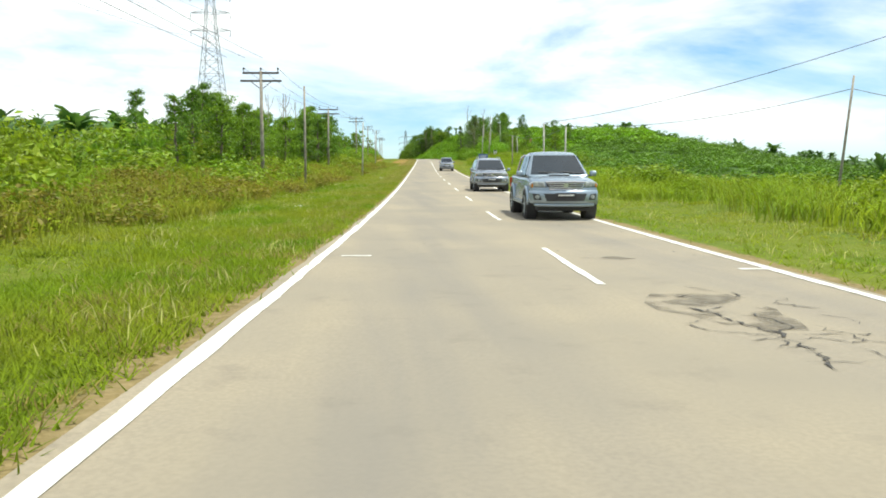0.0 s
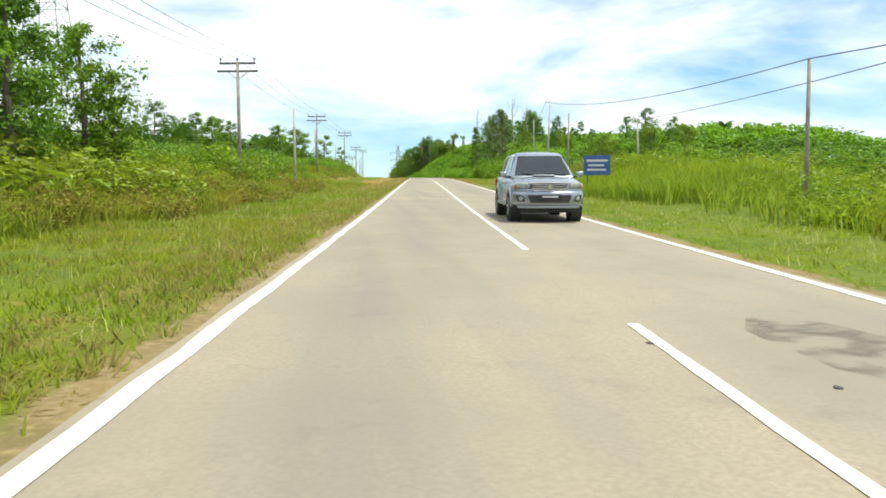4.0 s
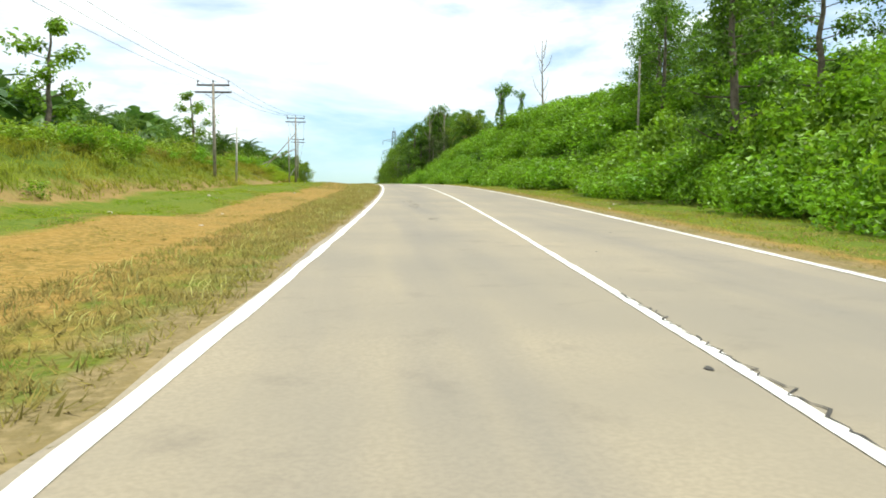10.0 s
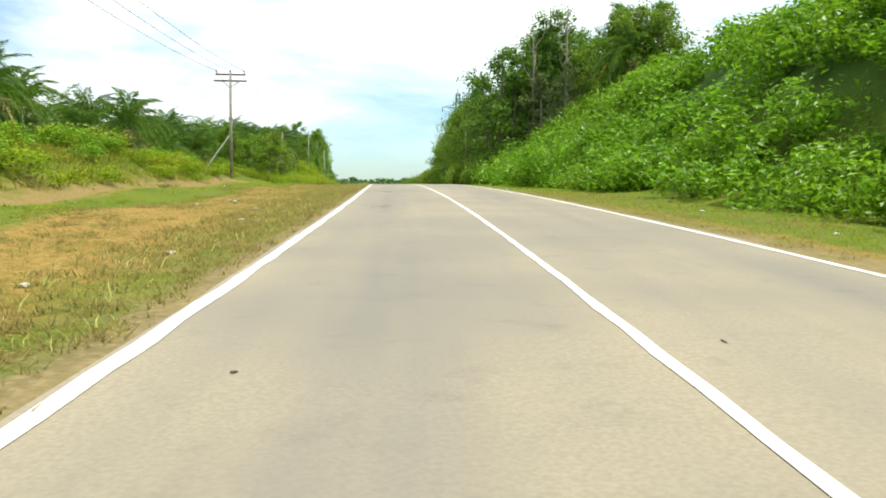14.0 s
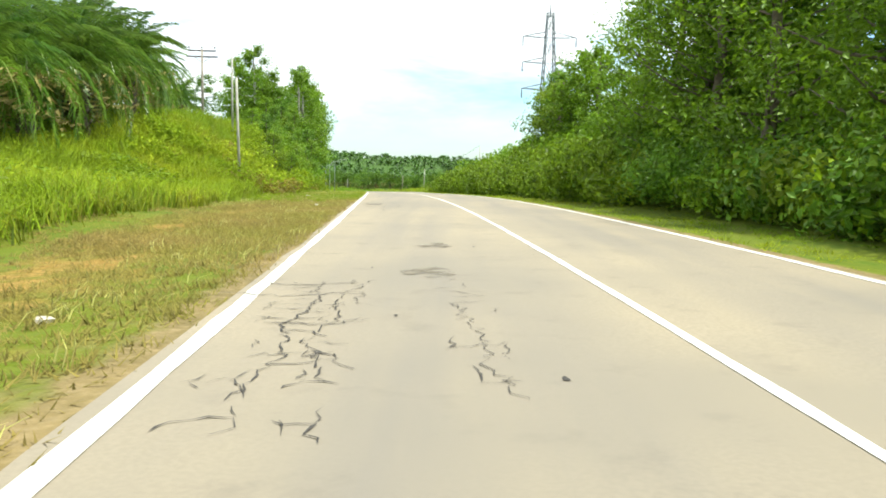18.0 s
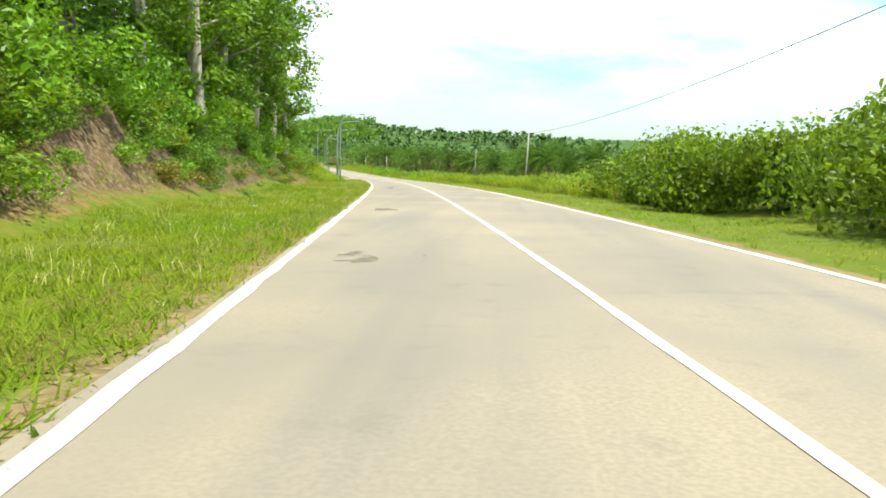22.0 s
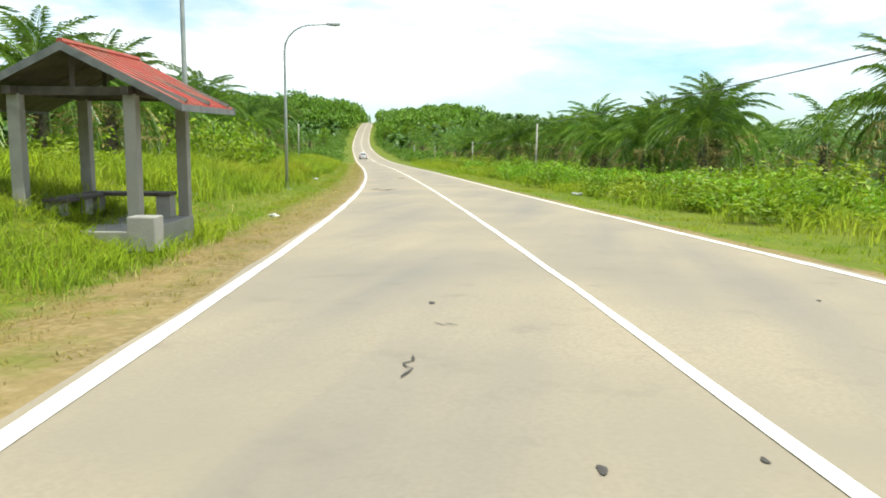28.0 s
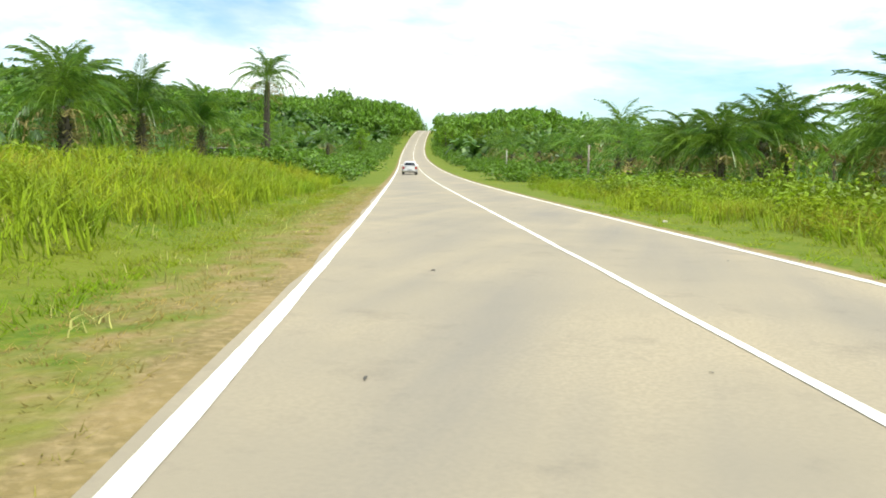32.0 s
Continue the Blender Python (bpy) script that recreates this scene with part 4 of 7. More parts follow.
# tree rows: source numbers, s range, d range, count, size range
ROWS = [
    ((2, 7), -10, 55, -34, -17, 18, 0.28, 0.42), ((0, 1, 2), 61, 120, -23, -14.5, 38, 0.52, 0.78), ((0, 1, 2), 84, 126, -34, -22, 12, 0.6, 0.85), ((0, 1, 2), 100, 128, -24, -15, 9, 0.6, 0.9),
    ((2, 0), 128, 155, -34, -16, 7, 0.4, 0.6), ((6, 2), 150, 260, -40, -19, 10, 0.5, 0.9),
    ((7, 2, 1), 479, 503, -14, -9.4, 22, 0.4, 0.52),
    ((4, 3, 1, 4, 0), 508, 588, -22, -12.8, 44, 0.65, 0.98), ((1, 0, 1), 500, 590, -13.4, -11.3, 24, 0.45, 0.7), ((1, 3, 1), 568, 590, -15, -10.6, 13, 0.5, 0.72), ((4, 3), 525, 576, -13, -10.6, 13, 0.95, 1.2), ((1, 2), 584, 594, -26, -17, 3, 0.5, 0.65),
    ((3, 1), 268, 296, 15, 26, 12, 0.65, 0.9), ((3, 1, 7), 296, 330, 24, 40, 10, 0.6, 0.8), ((2, 7), 160, 200, 18, 30, 6, 0.5, 0.7),
    ((1, 0, 7), 384, 404, 16, 26, 14, 0.8, 1.02), ((2, 7, 1), 219, 264, 16.5, 29, 20, 0.42, 0.62), ((3, 0, 1, 3), 403, 449, 9.4, 22, 30, 0.95, 1.2), ((3, 1, 0), 451, 470, 11, 22, 13, 0.5, 0.68), ((1, 0, 7), 468, 488, 11, 18, 10, 0.8, 0.95),
    ((0, 2, 7), 960, 1160, 9, 40, 20, 0.8, 1.1), ((0, 2), 900, 1000, -40, -14, 10, 0.8, 1.0),
]
for kinds, s0, s1, d0, d1, n, z0, z1 in ROWS:
    for k in range(n):
        s, d, kind, yaw, size = rp.uniform(s0, s1), rp.uniform(d0, d1), rp.choice(kinds), rp.uniform(0, 6.3), rp.uniform(z0, z1)
        if s > 126 or k % 4 < 3:
            set_thing(TREES[kind], s, d, yaw, size)

for k, (s, d, h) in enumerate(((51, -14.4, 5.0), (49, -16.5, 5.2), (60, -14.8, 5.2), (58, -18, 6.4), (66, -15.5, 4.8), (74, -17.5, 6.6), (82, -15.5, 5.4), (90, -14.6, 6.4), (94, -15.0, 5.5), (103, -14.8, 6.5), (110, -16, 7.0), (117, -14.8, 7.2), (131, -18, 7.6))):
    set_thing(TREES[k % 2], s, d, 1.3 * k, h / (9.0 + k % 2))
for s, d, z in ((92, -19, 0.75), (99, -18.5, 0.8), (105, -18, 0.75), (108, -19.5, 0.85)):
    set_thing(DEAD, s, d, s, z)

# oil palms: near rows in the plantation, as things
PALM_ROWS = [
    (300, 366, -60, -25, 20, 0.62, 0.78), (330, 396, -46, -26, 22, 0.75, 0.9), (396, 446, -52, -24, 20, 1.0, 1.22), (150, 175, -30, -22, 2, 0.7, 0.8), (441, 478, -40, -17.5, 26, 0.9, 1.1), (596, 640, -40, -15, 14, 0.95, 1.2),
    (640, 720, -45, -17, 30, 0.8, 1.0), (720, 775, -45, -16, 18, 0.85, 1.05), (590, 640, 18, 60, 34, 0.72, 0.88), (560, 600, 30, 66, 8, 0.85, 1.0), (640, 728, 17.5, 46, 40, 0.85, 1.0), (757, 800, 14.5, 48, 26, 0.9, 1.08), (776, 900, -45, -16, 20, 0.75, 1.0), (790, 920, 14, 50, 26, 0.9, 1.2),
]
for s0, s1, d0, d1, n, z0, z1 in PALM_ROWS:
    for k in range(n):
        s, d, kind = rp.uniform(s0, s1), rp.uniform(d0, d1), rp.choice((0, 1, 1, 2, 0))
        src = PALMS[kind] if abs(d) < 27 and s < 790 else FARTHER[kind % 2]
        set_thing(src, s, d, rp.uniform(0, 6.3), rp.uniform(z0, z1))
# single ones that stand out
for s, d, z in ((612, 18.5, 0.82), (603, 18, 0.78), (607, 22, 0.85), (619, 20, 0.8), (626, 17.5, 0.76), (635, 19, 0.8), (598, 21, 0.8), (612, -17, 1.0), (606, -15.5, 0.9), (602, -18.5, 1.05), (599, -14.0, 0.85), (603, -12.8, 0.8), (596, -17.5, 0.95), (609, -13.4, 0.85), (615, -20, 1.0), (620, -16.5, 0.85), (690, 15.5, 0.95), (694, 18, 1.0), (698, 15, 0.92), (687, 19, 1.0), (683, 16.5, 0.9)):
    set_thing(PALMS[1 if s % 2 else 0], s, d, s, z)
set_thing(PALMS[1], 385, 17.3, 1.0, 0.9)
for k in range(15):
    set_thing(PALMS[(0, 1, 0, 2)[k % 4]], 362 + 5.6 * k, -21.5 - 1.6 * (k * 7 % 4), 2.1 * k, 0.78 + 0.05 * (k * 5 % 3))
set_thing(PALMS[0], 208, -23.5, 0.4, 0.75)
set_thing(TREES[2], 204, -19, 0.4, 0.72)
set_thing(TREES[0], 280, -33, 2.0, 1.05)
TALLPALM = palm_source(10.0, 34, 36, 5.0, 105)
set_thing(TALLPALM, 846, -21.5, 1.0, 1.12)
for s, d, z in ((484, -21, 0.7), (489, -20, 0.7), (494, -22, 0.75), (500, -23.5, 0.75), (462, -21, 0.95), (466, -19.5, 0.9), (470, -18.5, 0.85), (474, -20, 0.9), (685, -14.4, 0.78), (689, -15.8, 0.85), (691, -13.4, 0.74), (695, -16.5, 0.85), (764, -16, 0.72), (768, -17.5, 0.78), (772, -15.5, 0.74), (782, -15, 0.75), (450, -18, 1.05), (447, -19.5, 1.0), (454, -17, 0.95), (458, -19, 1.0), (462, -17, 0.9), (709, -13.6, 0.8), (714, -14, 0.78), (717, -16, 0.85), (655, -14.5, 0.85), (661, -16, 0.9), (668, -15, 0.85), (650, -18, 0.8), (674, -14.5, 0.9), (664, -20, 0.9), (694, -14.5, 0.95), (703, -17.0, 0.75), (711, -15.5, 0.85), (733, -14.5, 1.05), (703, 15.5, 0.95), (736, 15.5, 0.92), (741, 18, 0.95), (747, 15.2, 0.85), (733, 19.5, 1.0), (752, 16, 1.0)):
    set_thing(PALMS[1], s, d, s, z)
for t, s, d, z in ((9, 438, 9.4, 1.25), (9, 444, 10.2, 1.2), (9, 449, 10.4, 1.2), (9, 432, 9.8, 1.25), (9, 427, 10.6, 1.1), (9, 455, 11.0, 1.1), (8, 403, 13.5, 0.75), (8, 398, 15, 0.68), (3, 211, 31.5, 0.62), (8, 243.5, 13.4, 1.06), (5, 261, 10.6, 0.84), (1, 262, 14.5, 0.8), (1, 220, 31, 0.62), (0, 216, 33, 0.55), (3, 212, 36, 0.45), (6, 301, -19.2, 0.95), (0, 503, -9.4, 0.62), (1, 506, -9.8, 0.66), (1, 498, -12, 0.6), (1, 580, -11.8, 0.72), (1, 583, -12.8, 0.78), (1, 586, -11.6, 0.6), (3, 578, -13.2, 0.62), (1, 160, -20.5, 0.46), (1, 164, -18.6, 0.42), (3, 157, -23, 0.42), (1, 170, -21, 0.5), (6, 278, -22.5, 1.25), (6, 225, -21, 0.9)):
    set_thing(TREES[t], s, d, 0.7 * s, z)
for s, d, z in ((365, 26.8, 1.5), (404, 13, 1.2), (407, 15, 1.3), (401, 15.5, 1.15), (410, 13.5, 1.1), (240, 18, 0.8), (252, 17, 1.0)):
    set_thing(DEAD, s, d, s, z)


def stump_source(h, seed):
    """A dead trunk wrapped in creepers with a tufted head."""
    root = thing("creeper_clad_trunk", "dead trunk wrapped in dark green creepers", "tree")
    part("trunk", tubes(([(0, 0, -0.5), (0.1, 0, h * 0.5), (0, 0.1, h)], [0.3, 0.24, 0.16])), BARK, root)
    r = np.random.RandomState(seed)
    n = 700
    a, z = r.uniform(0, 6.283, n), h * r.uniform(0, 1, n) ** 0.9
    rad = 0.6 + 0.25 * np.sin(z * 1.7)
    p = np.stack([np.cos(a) * rad, np.sin(a) * rad, z], 1)
    nm = np.stack([np.cos(a), np.sin(a), 0.5 + 0 * a], 1)
    q, qn = dome(240, seed + 1)
    q = (q - np.array([0, 0, 0.5])) * 2.0 + np.array([0.3, 0, h])
    part("creeper", mesh_from("creeper", *leaf_template(np.concatenate([p, q]), np.concatenate([nm, qn]), 0.36, seed), LEAF_DARK), LEAF_DARK, root)
    return root


STUMP = stump_source(8.5, 3)
set_thing(STUMP, 341, 14.5, 0.3, 1.0)
set_thing(STUMP, 346, 18.5, 2.0, 0.6)

# far plantation on the hills: low palms joined
FARPALM = [palm_crown(15, 0, 4.4, 200 + k, 1.7 + 0.5 * k) for k in range(3)]
rs = np.random.RandomState(21)
spots = []
for n, s0, s1, d0, d1 in ((180, 270, 480, 70, 260), (90, 60, 330, 60, 330), (420, 560, 900, 55, 300), (420, 880, 1350, 12, 220), (760, 285, 440, -170, -34), (360, 880, 1350, -200, -12),
                          (160, 640, 900, -120, -40), (500, 1350, 2100, -420, 420), (200, 540, 900, 300, 700), (90, 0, 150, -140, -45), (160, 590, 680, 34, 120)):
    s, d = zone(rs, n, s0, s1, d0, d1)
    spots.append(place(s, d))
spots = np.concatenate(spots)
sz = rs.uniform(0.85, 1.25, (len(spots), 1)) * np.array([[1.0, 1.0]])
scatter("oil_palm_plantation", FARPALM, (spots, sz), FROND_FAR, "dense green oil palm plantation covering the hills", "palms", 22, 0.03)


# undergrowth
def bushes(name, templates, material, label, seed, *zones):
    """zones: (count, s0, s1, d0, d1, width range, height range)."""
    r = np.random.RandomState(seed)
    P, Z = [], []
    for n, s0, s1, d0, d1, w0, w1, h0, h1 in zones:
        s, d = zone(r, n, s0, s1, d0, d1)
        q = np.clip(((s - 192) * 22 + (d - 14) * 11) / 605.0, 0, 1)
        keep = np.hypot(s - 192 - 22 * q, d - 14 - 11 * q) > 2.4       # the gap in the scrub before the bare earth
        P.append(place(s, d, -0.1)[keep])
        Z.append(np.stack([r.uniform(w0, w1, n), r.uniform(h0, h1, n)], 1)[keep])
    return scatter(name, templates, (np.concatenate(P), np.concatenate(Z)), material, label, "undergrowth", seed, 0.08)


bushes("creepers", BUSH_BIG, CREEPER, "thick bright green creepers smothering the roadside bank", 31,
       (90, 200, 245, 12.5, 26, 2.2, 3.4, 1.4, 2.4), (560, 240, 400, 10, 26, 2.2, 3.6, 1.4, 2.4), (150, 285, 345, 13, 26, 2.2, 3.6, 1.4, 2.4), (130, 245, 400, 8.6, 11.5, 1.6, 2.6, 1.2, 2.0), (190, 372, 424, 7.6, 16, 1.8, 3.0, 1.6, 2.8), (90, 165, 300, -22, -16.4, 1.2, 2.4, 0.6, 1.4), (70, 300, 400, -23, -17.4, 1.2, 2.4, 0.5, 1.2), (40, 484, 512, -14, -10, 1.8, 2.8, 1.2, 2.2), (105, 512, 594, -14.5, -11.0, 1.6, 2.8, 1.2, 2.4), (14, 516, 572, -10.8, -9.6, 0.8, 1.4, 0.5, 1.0), (10, 588, 598, -15, -10.5, 1.2, 2.0, 0.8, 1.5), (44, 566, 640, 9.4, 15, 1.2, 2.4, 0.6, 1.2), (130, 640, 735, 7.2, 13, 1.1, 2.2, 0.6, 1.4))
bushes("creepers", BUSH_FAR, CREEPER, "green creepers over the hilltop", 32, (220, 195, 400, 25, 60, 3, 5, 1.6, 2.8))
bushes("shrubs", BUSH_BIG, LEAF, "dark green broad-leaved shrubs along the bank", 33,
       (60, 218, 275, 9.4, 13, 2.0, 3.0, 1.8, 2.8), (60, 405, 460, 9.5, 14, 2.0, 3.2, 2.2, 3.2), (90, 448, 514, 10, 14, 2.2, 3.4, 2.6, 3.6),
       (20, 484, 512, -14, -9.4, 1.8, 2.8, 1.4, 2.6), (30, 586, 600, -22, -12, 2, 3, 1.4, 2.2))
bushes("shrubs", BUSH_FINE, LEAF_LIGHT, "dense leafy green shrubs crowding the verge", 38,
       (26, 405, 428, 7.2, 10, 1.8, 3.0, 1.8, 3.0), (22, 574, 592, -12.6, -9.8, 1.4, 2.4, 1.0, 2.0), (20, 200, 216, 9.4, 13, 1.4, 2.4, 0.8, 1.6), (130, 448, 514, 7.4, 10.5, 2.0, 3.2, 2.2, 3.4), (60, 508, 540, 8.8, 13.0, 2, 3, 2.2, 3.1), (16, 583, 592, -15, -10.2, 1.4, 2.4, 1.2, 2.2), (30, 484, 520, -11.5, -9.2, 1.4, 2.2, 1.0, 1.8), (16, 672, 712, -13, -10.4, 1.4, 2.4, 1.0, 1.9))
bushes("shrubs", BUSH_FINE, LEAF_DARK, "dark green shrubs in the shade of the trees", 40, (70, 510, 578, -13, -10.4, 0.9, 2.0, 0.6, 1.3), (110, 530, 572, -15.5, -11.0, 1.1, 2.2, 0.7, 1.5), (70, 533, 557, -12.6, -10.0, 0.9, 1.7, 0.6, 1.2), (10, 533, 557, -10.0, -9.0, 0.7, 1.2, 0.4, 0.7), (44, 428, 462, 7.6, 10.4, 1.8, 3.0, 1.6, 2.8), (46, 132, 178, -23, -14.6, 1.4, 2.6, 0.9, 1.8))
bushes("shrubs", BUSH, SHRUB, "mixed green and yellowing shrubs beside the verge", 34,
       (200, -20, 150, -30, -11, 1.8, 3.2, 1.2, 2.2), (170, -20, 150, 10.5, 30, 1.6, 3.0, 0.8, 1.5), (210, 150, 300, -34, -17.2, 1.4, 2.8, 0.9, 1.9), (150, 300, 420, -32, -19, 1.6, 2.6, 0.7, 1.5), (16, 160, 300, -18, -14.5, 1.0, 1.8, 0.6, 1.1),
       (60, 400, 450, -17, -11, 1.5, 2.6, 0.6, 1.2), (50, 474, 512, -13, -8.8, 1.4, 2.4, 1.0, 2.0), (76, 512, 592, -13.5, -10.6, 1.2, 2.2, 0.8, 1.6), (8, 674, 684, -13, -10, 2.2, 3, 2.4, 3.2), (50, 656, 790, -17, -9.8, 1.0, 2.0, 0.6, 1.3), (30, 638, 648, -22, -10.5, 1.2, 2.2, 0.9, 1.6), (170, 640, 790, 6.8, 16, 1.0, 2.2, 0.6, 1.4), (90, -15, 62, -36, -17, 2.4, 4.0, 2.2, 3.6), (60, 408, 446, 7.2, 9.4, 1.6, 2.6, 1.5, 2.6), (80, 596, 780, -22, -12.5, 1.5, 2.6, 0.9, 1.8), (170, 545, 790, 9, 20, 1.6, 3.0, 0.9, 1.9), (60, 140, 205, 16.5, 28, 1.6, 3, 1.2, 2.4))
bushes("dry_shrubs", BUSH, DRYSHRUB, "yellow-brown dried bracken on the bank", 35,
       (230, -20, 150, -14, -9.0, 1.0, 2.0, 0.6, 1.1), (22, 150, 300, -18, -13.5, 0.8, 1.6, 0.4, 0.8), (12, 300, 400, -18, -14.5, 0.8, 1.4, 0.4, 0.7), (30, 456, 488, -13, -8.4, 1.0, 2.0, 0.7, 1.3), (60, 480, 590, -12.5, -9.4, 0.8, 1.5, 0.4, 0.8), (10, 637.5, 643, -14, -9.5, 1.2, 1.8, 1.0, 1.6), (9, 380, 390, 10.6, 13.4, 1.0, 1.8, 0.5, 0.9), (16, 146, 158, 8.4, 11.4, 1.2, 1.9, 0.9, 1.7), (26, 140, 172, -14.6, -11.6, 0.9, 1.7, 0.4, 0.8))
bushes("scrub", BUSH, TALLGRASS, "yellow-green leafy scrub beside the verge", 46,
       (50, 664, 790, -13, -8.4, 0.8, 1.6, 0.4, 0.8), (170, -18, 155, 8.6, 20, 0.9, 2.0, 0.5, 1.1), (90, 400, 478, -16, -9.4, 0.8, 1.8, 0.4, 0.9), (60, 452, 492, -15.5, -8.8, 1.2, 2.4, 0.9, 2.0), (130, 536, 640, 8.6, 18, 0.9, 2.0, 0.5, 1.1), (150, 640, 790, 7.0, 14, 0.8, 1.8, 0.5, 1.0), (60, 592, 622, -13, -6.6, 0.8, 1.6, 0.4, 0.8), (90, -18, 150, -16, -10, 0.8, 1.8, 0.5, 1.1), (120, 325, 420, -20, -15, 0.9, 2.0, 0.5, 1.1), (60, 134, 180, -19, -12.5, 0.9, 2.0, 0.5, 1.1))
bushes("far_woods", BUSH_FAR, LEAF_DARK, "distant dark green woods on the ridge", 37, (420, 1080, 1330, -110, -9, 6, 10, 6, 10), (200, 1000, 1330, 9, 60, 6, 9, 6, 10), (90, 920, 1060, -150, -60, 6, 10, 4, 7), (90, 1290, 1420, -90, -9, 6, 10, 10, 15), (130, 1090, 1290, -45, -9, 6, 9, 10, 15), (90, 1290, 1420, 9, 90, 6, 10, 10, 15))
bushes("hill_scrub", BUSH_FAR, LEAF_DARK, "low dark green scrub on the near hillside", 47, (1100, 30, 230, 24, 115, 2.4, 4.4, 0.8, 1.7))
bushes("hill_scrub", BUSH_MID, LEAF_DARK, "dark green scrub covering the far hill", 39, (420, -40, 200, 24, 130, 2.6, 5, 1.0, 2.2), (900, -40, 330, 60, 330, 3.5, 7, 1.4, 3.0))
bushes("far_shrubs", BUSH_MID, SHRUB, "distant shrubs on the slopes", 36, (160, -60, 160, -110, -32, 3, 6, 2, 4))
bushes("far_shrubs", BUSH_MID, LEAF_DARK, "dark green shrubs beside the climbing road", 48, (120, 780, 1300, -30, -9, 2, 4, 1.2, 2.2), (150, 780, 1080, -15, -7.4, 2, 4, 1.0, 2.2), (110, 800, 1080, 7.6, 15, 2, 4, 1.2, 2.4), (140, 780, 1300, 8, 30, 2, 4, 1.2, 2.2))


def grass(name, templates, material, label, seed, *zones):
    """zones: (count, s0, s1, gap0, gap1, side, size0, size1, tall0, tall1), gaps counted from the edge line."""
    r = np.random.RandomState(seed)
    P, Z = [], []
    for n, s0, s1, a0, a1, side, w0, w1, h0, h1 in zones:
        s, a = r.uniform(s0, s1, n), r.uniform(a0, a1, n)
        d = side * (a + (line_l(s) if side < 0 else line_r(s)))
        keep = ~((side < 0) & (s > JUNCTION[0] - 3) & (s < JUNCTION[1] + 2) & (a < 24))
        P.append(place(s, d, -0.02)[keep])
        Z.append(np.stack([r.uniform(w0, w1, n), r.uniform(h0, h1, n)], 1)[keep])
    return scatter(name, templates, (np.concatenate(P), np.concatenate(Z)), material, label, "grass", seed, 0.2)


grass("grass", TUFT, GRASS, "short green verge grass", 41,
      (10000, -8, 60, 0.34, 3.2, -1, 0.16, 0.32, 0.06, 0.18), (12000, -8, 70, 0.34, 7.0, -1, 0.16, 0.32, 0.06, 0.2), (9500, 70, 150, 0.4, 7.5, -1, 0.16, 0.34, 0.06, 0.2), (7000, -8, 150, 0.35, 6, 1, 0.18, 0.36, 0.05, 0.15), (9000, 150, 400, 5.5, 11, -1, 0.16, 0.34, 0.04, 0.13), (3600, 134, 182, 3.4, 9.8, -1, 0.16, 0.34, 0.06, 0.2),
      (6000, 150, 420, 1.6, 7, 1, 0.18, 0.36, 0.05, 0.16), (9000, 452, 623, 0.22, 3.6, -1, 0.2, 0.36, 0.06, 0.16), (13500, 446, 623, 0.24, 7, -1, 0.18, 0.36, 0.06, 0.2), (7000, 410, 760, 0.35, 5.5, 1, 0.18, 0.36, 0.05, 0.16), (12000, 636, 780, 1.9, 7, -1, 0.16, 0.32, 0.05, 0.17))
grass("dry_grass", TUFT, DRYGRASS, "dry straw-coloured verge grass", 42,
      (21000, 140, 440, 0.3, 2.7, -1, 0.14, 0.3, 0.05, 0.15), (13000, 140, 440, 2.7, 6.8, -1, 0.1, 0.22, 0.02, 0.07), (9000, 290, 446, 2.5, 6.6, -1, 0.12, 0.26, 0.04, 0.11), (2500, 100, 160, 0.4, 6.5, -1, 0.14, 0.3, 0.05, 0.15), (3600, 134, 184, 3.2, 9.6, -1, 0.15, 0.32, 0.05, 0.17), (3600, -8, 150, 0.35, 2.2, -1, 0.15, 0.32, 0.06, 0.2), (7000, 636, 780, 0.35, 3.2, -1, 0.12, 0.25, 0.03, 0.09), (6500, 165, 360, 0.35, 4, 1, 0.15, 0.32, 0.04, 0.12), (9000, 425, 500, 0.25, 4.2, -1, 0.15, 0.32, 0.05, 0.14), (1800, 500, 600, 0.25, 1.4, -1, 0.15, 0.32, 0.05, 0.14))
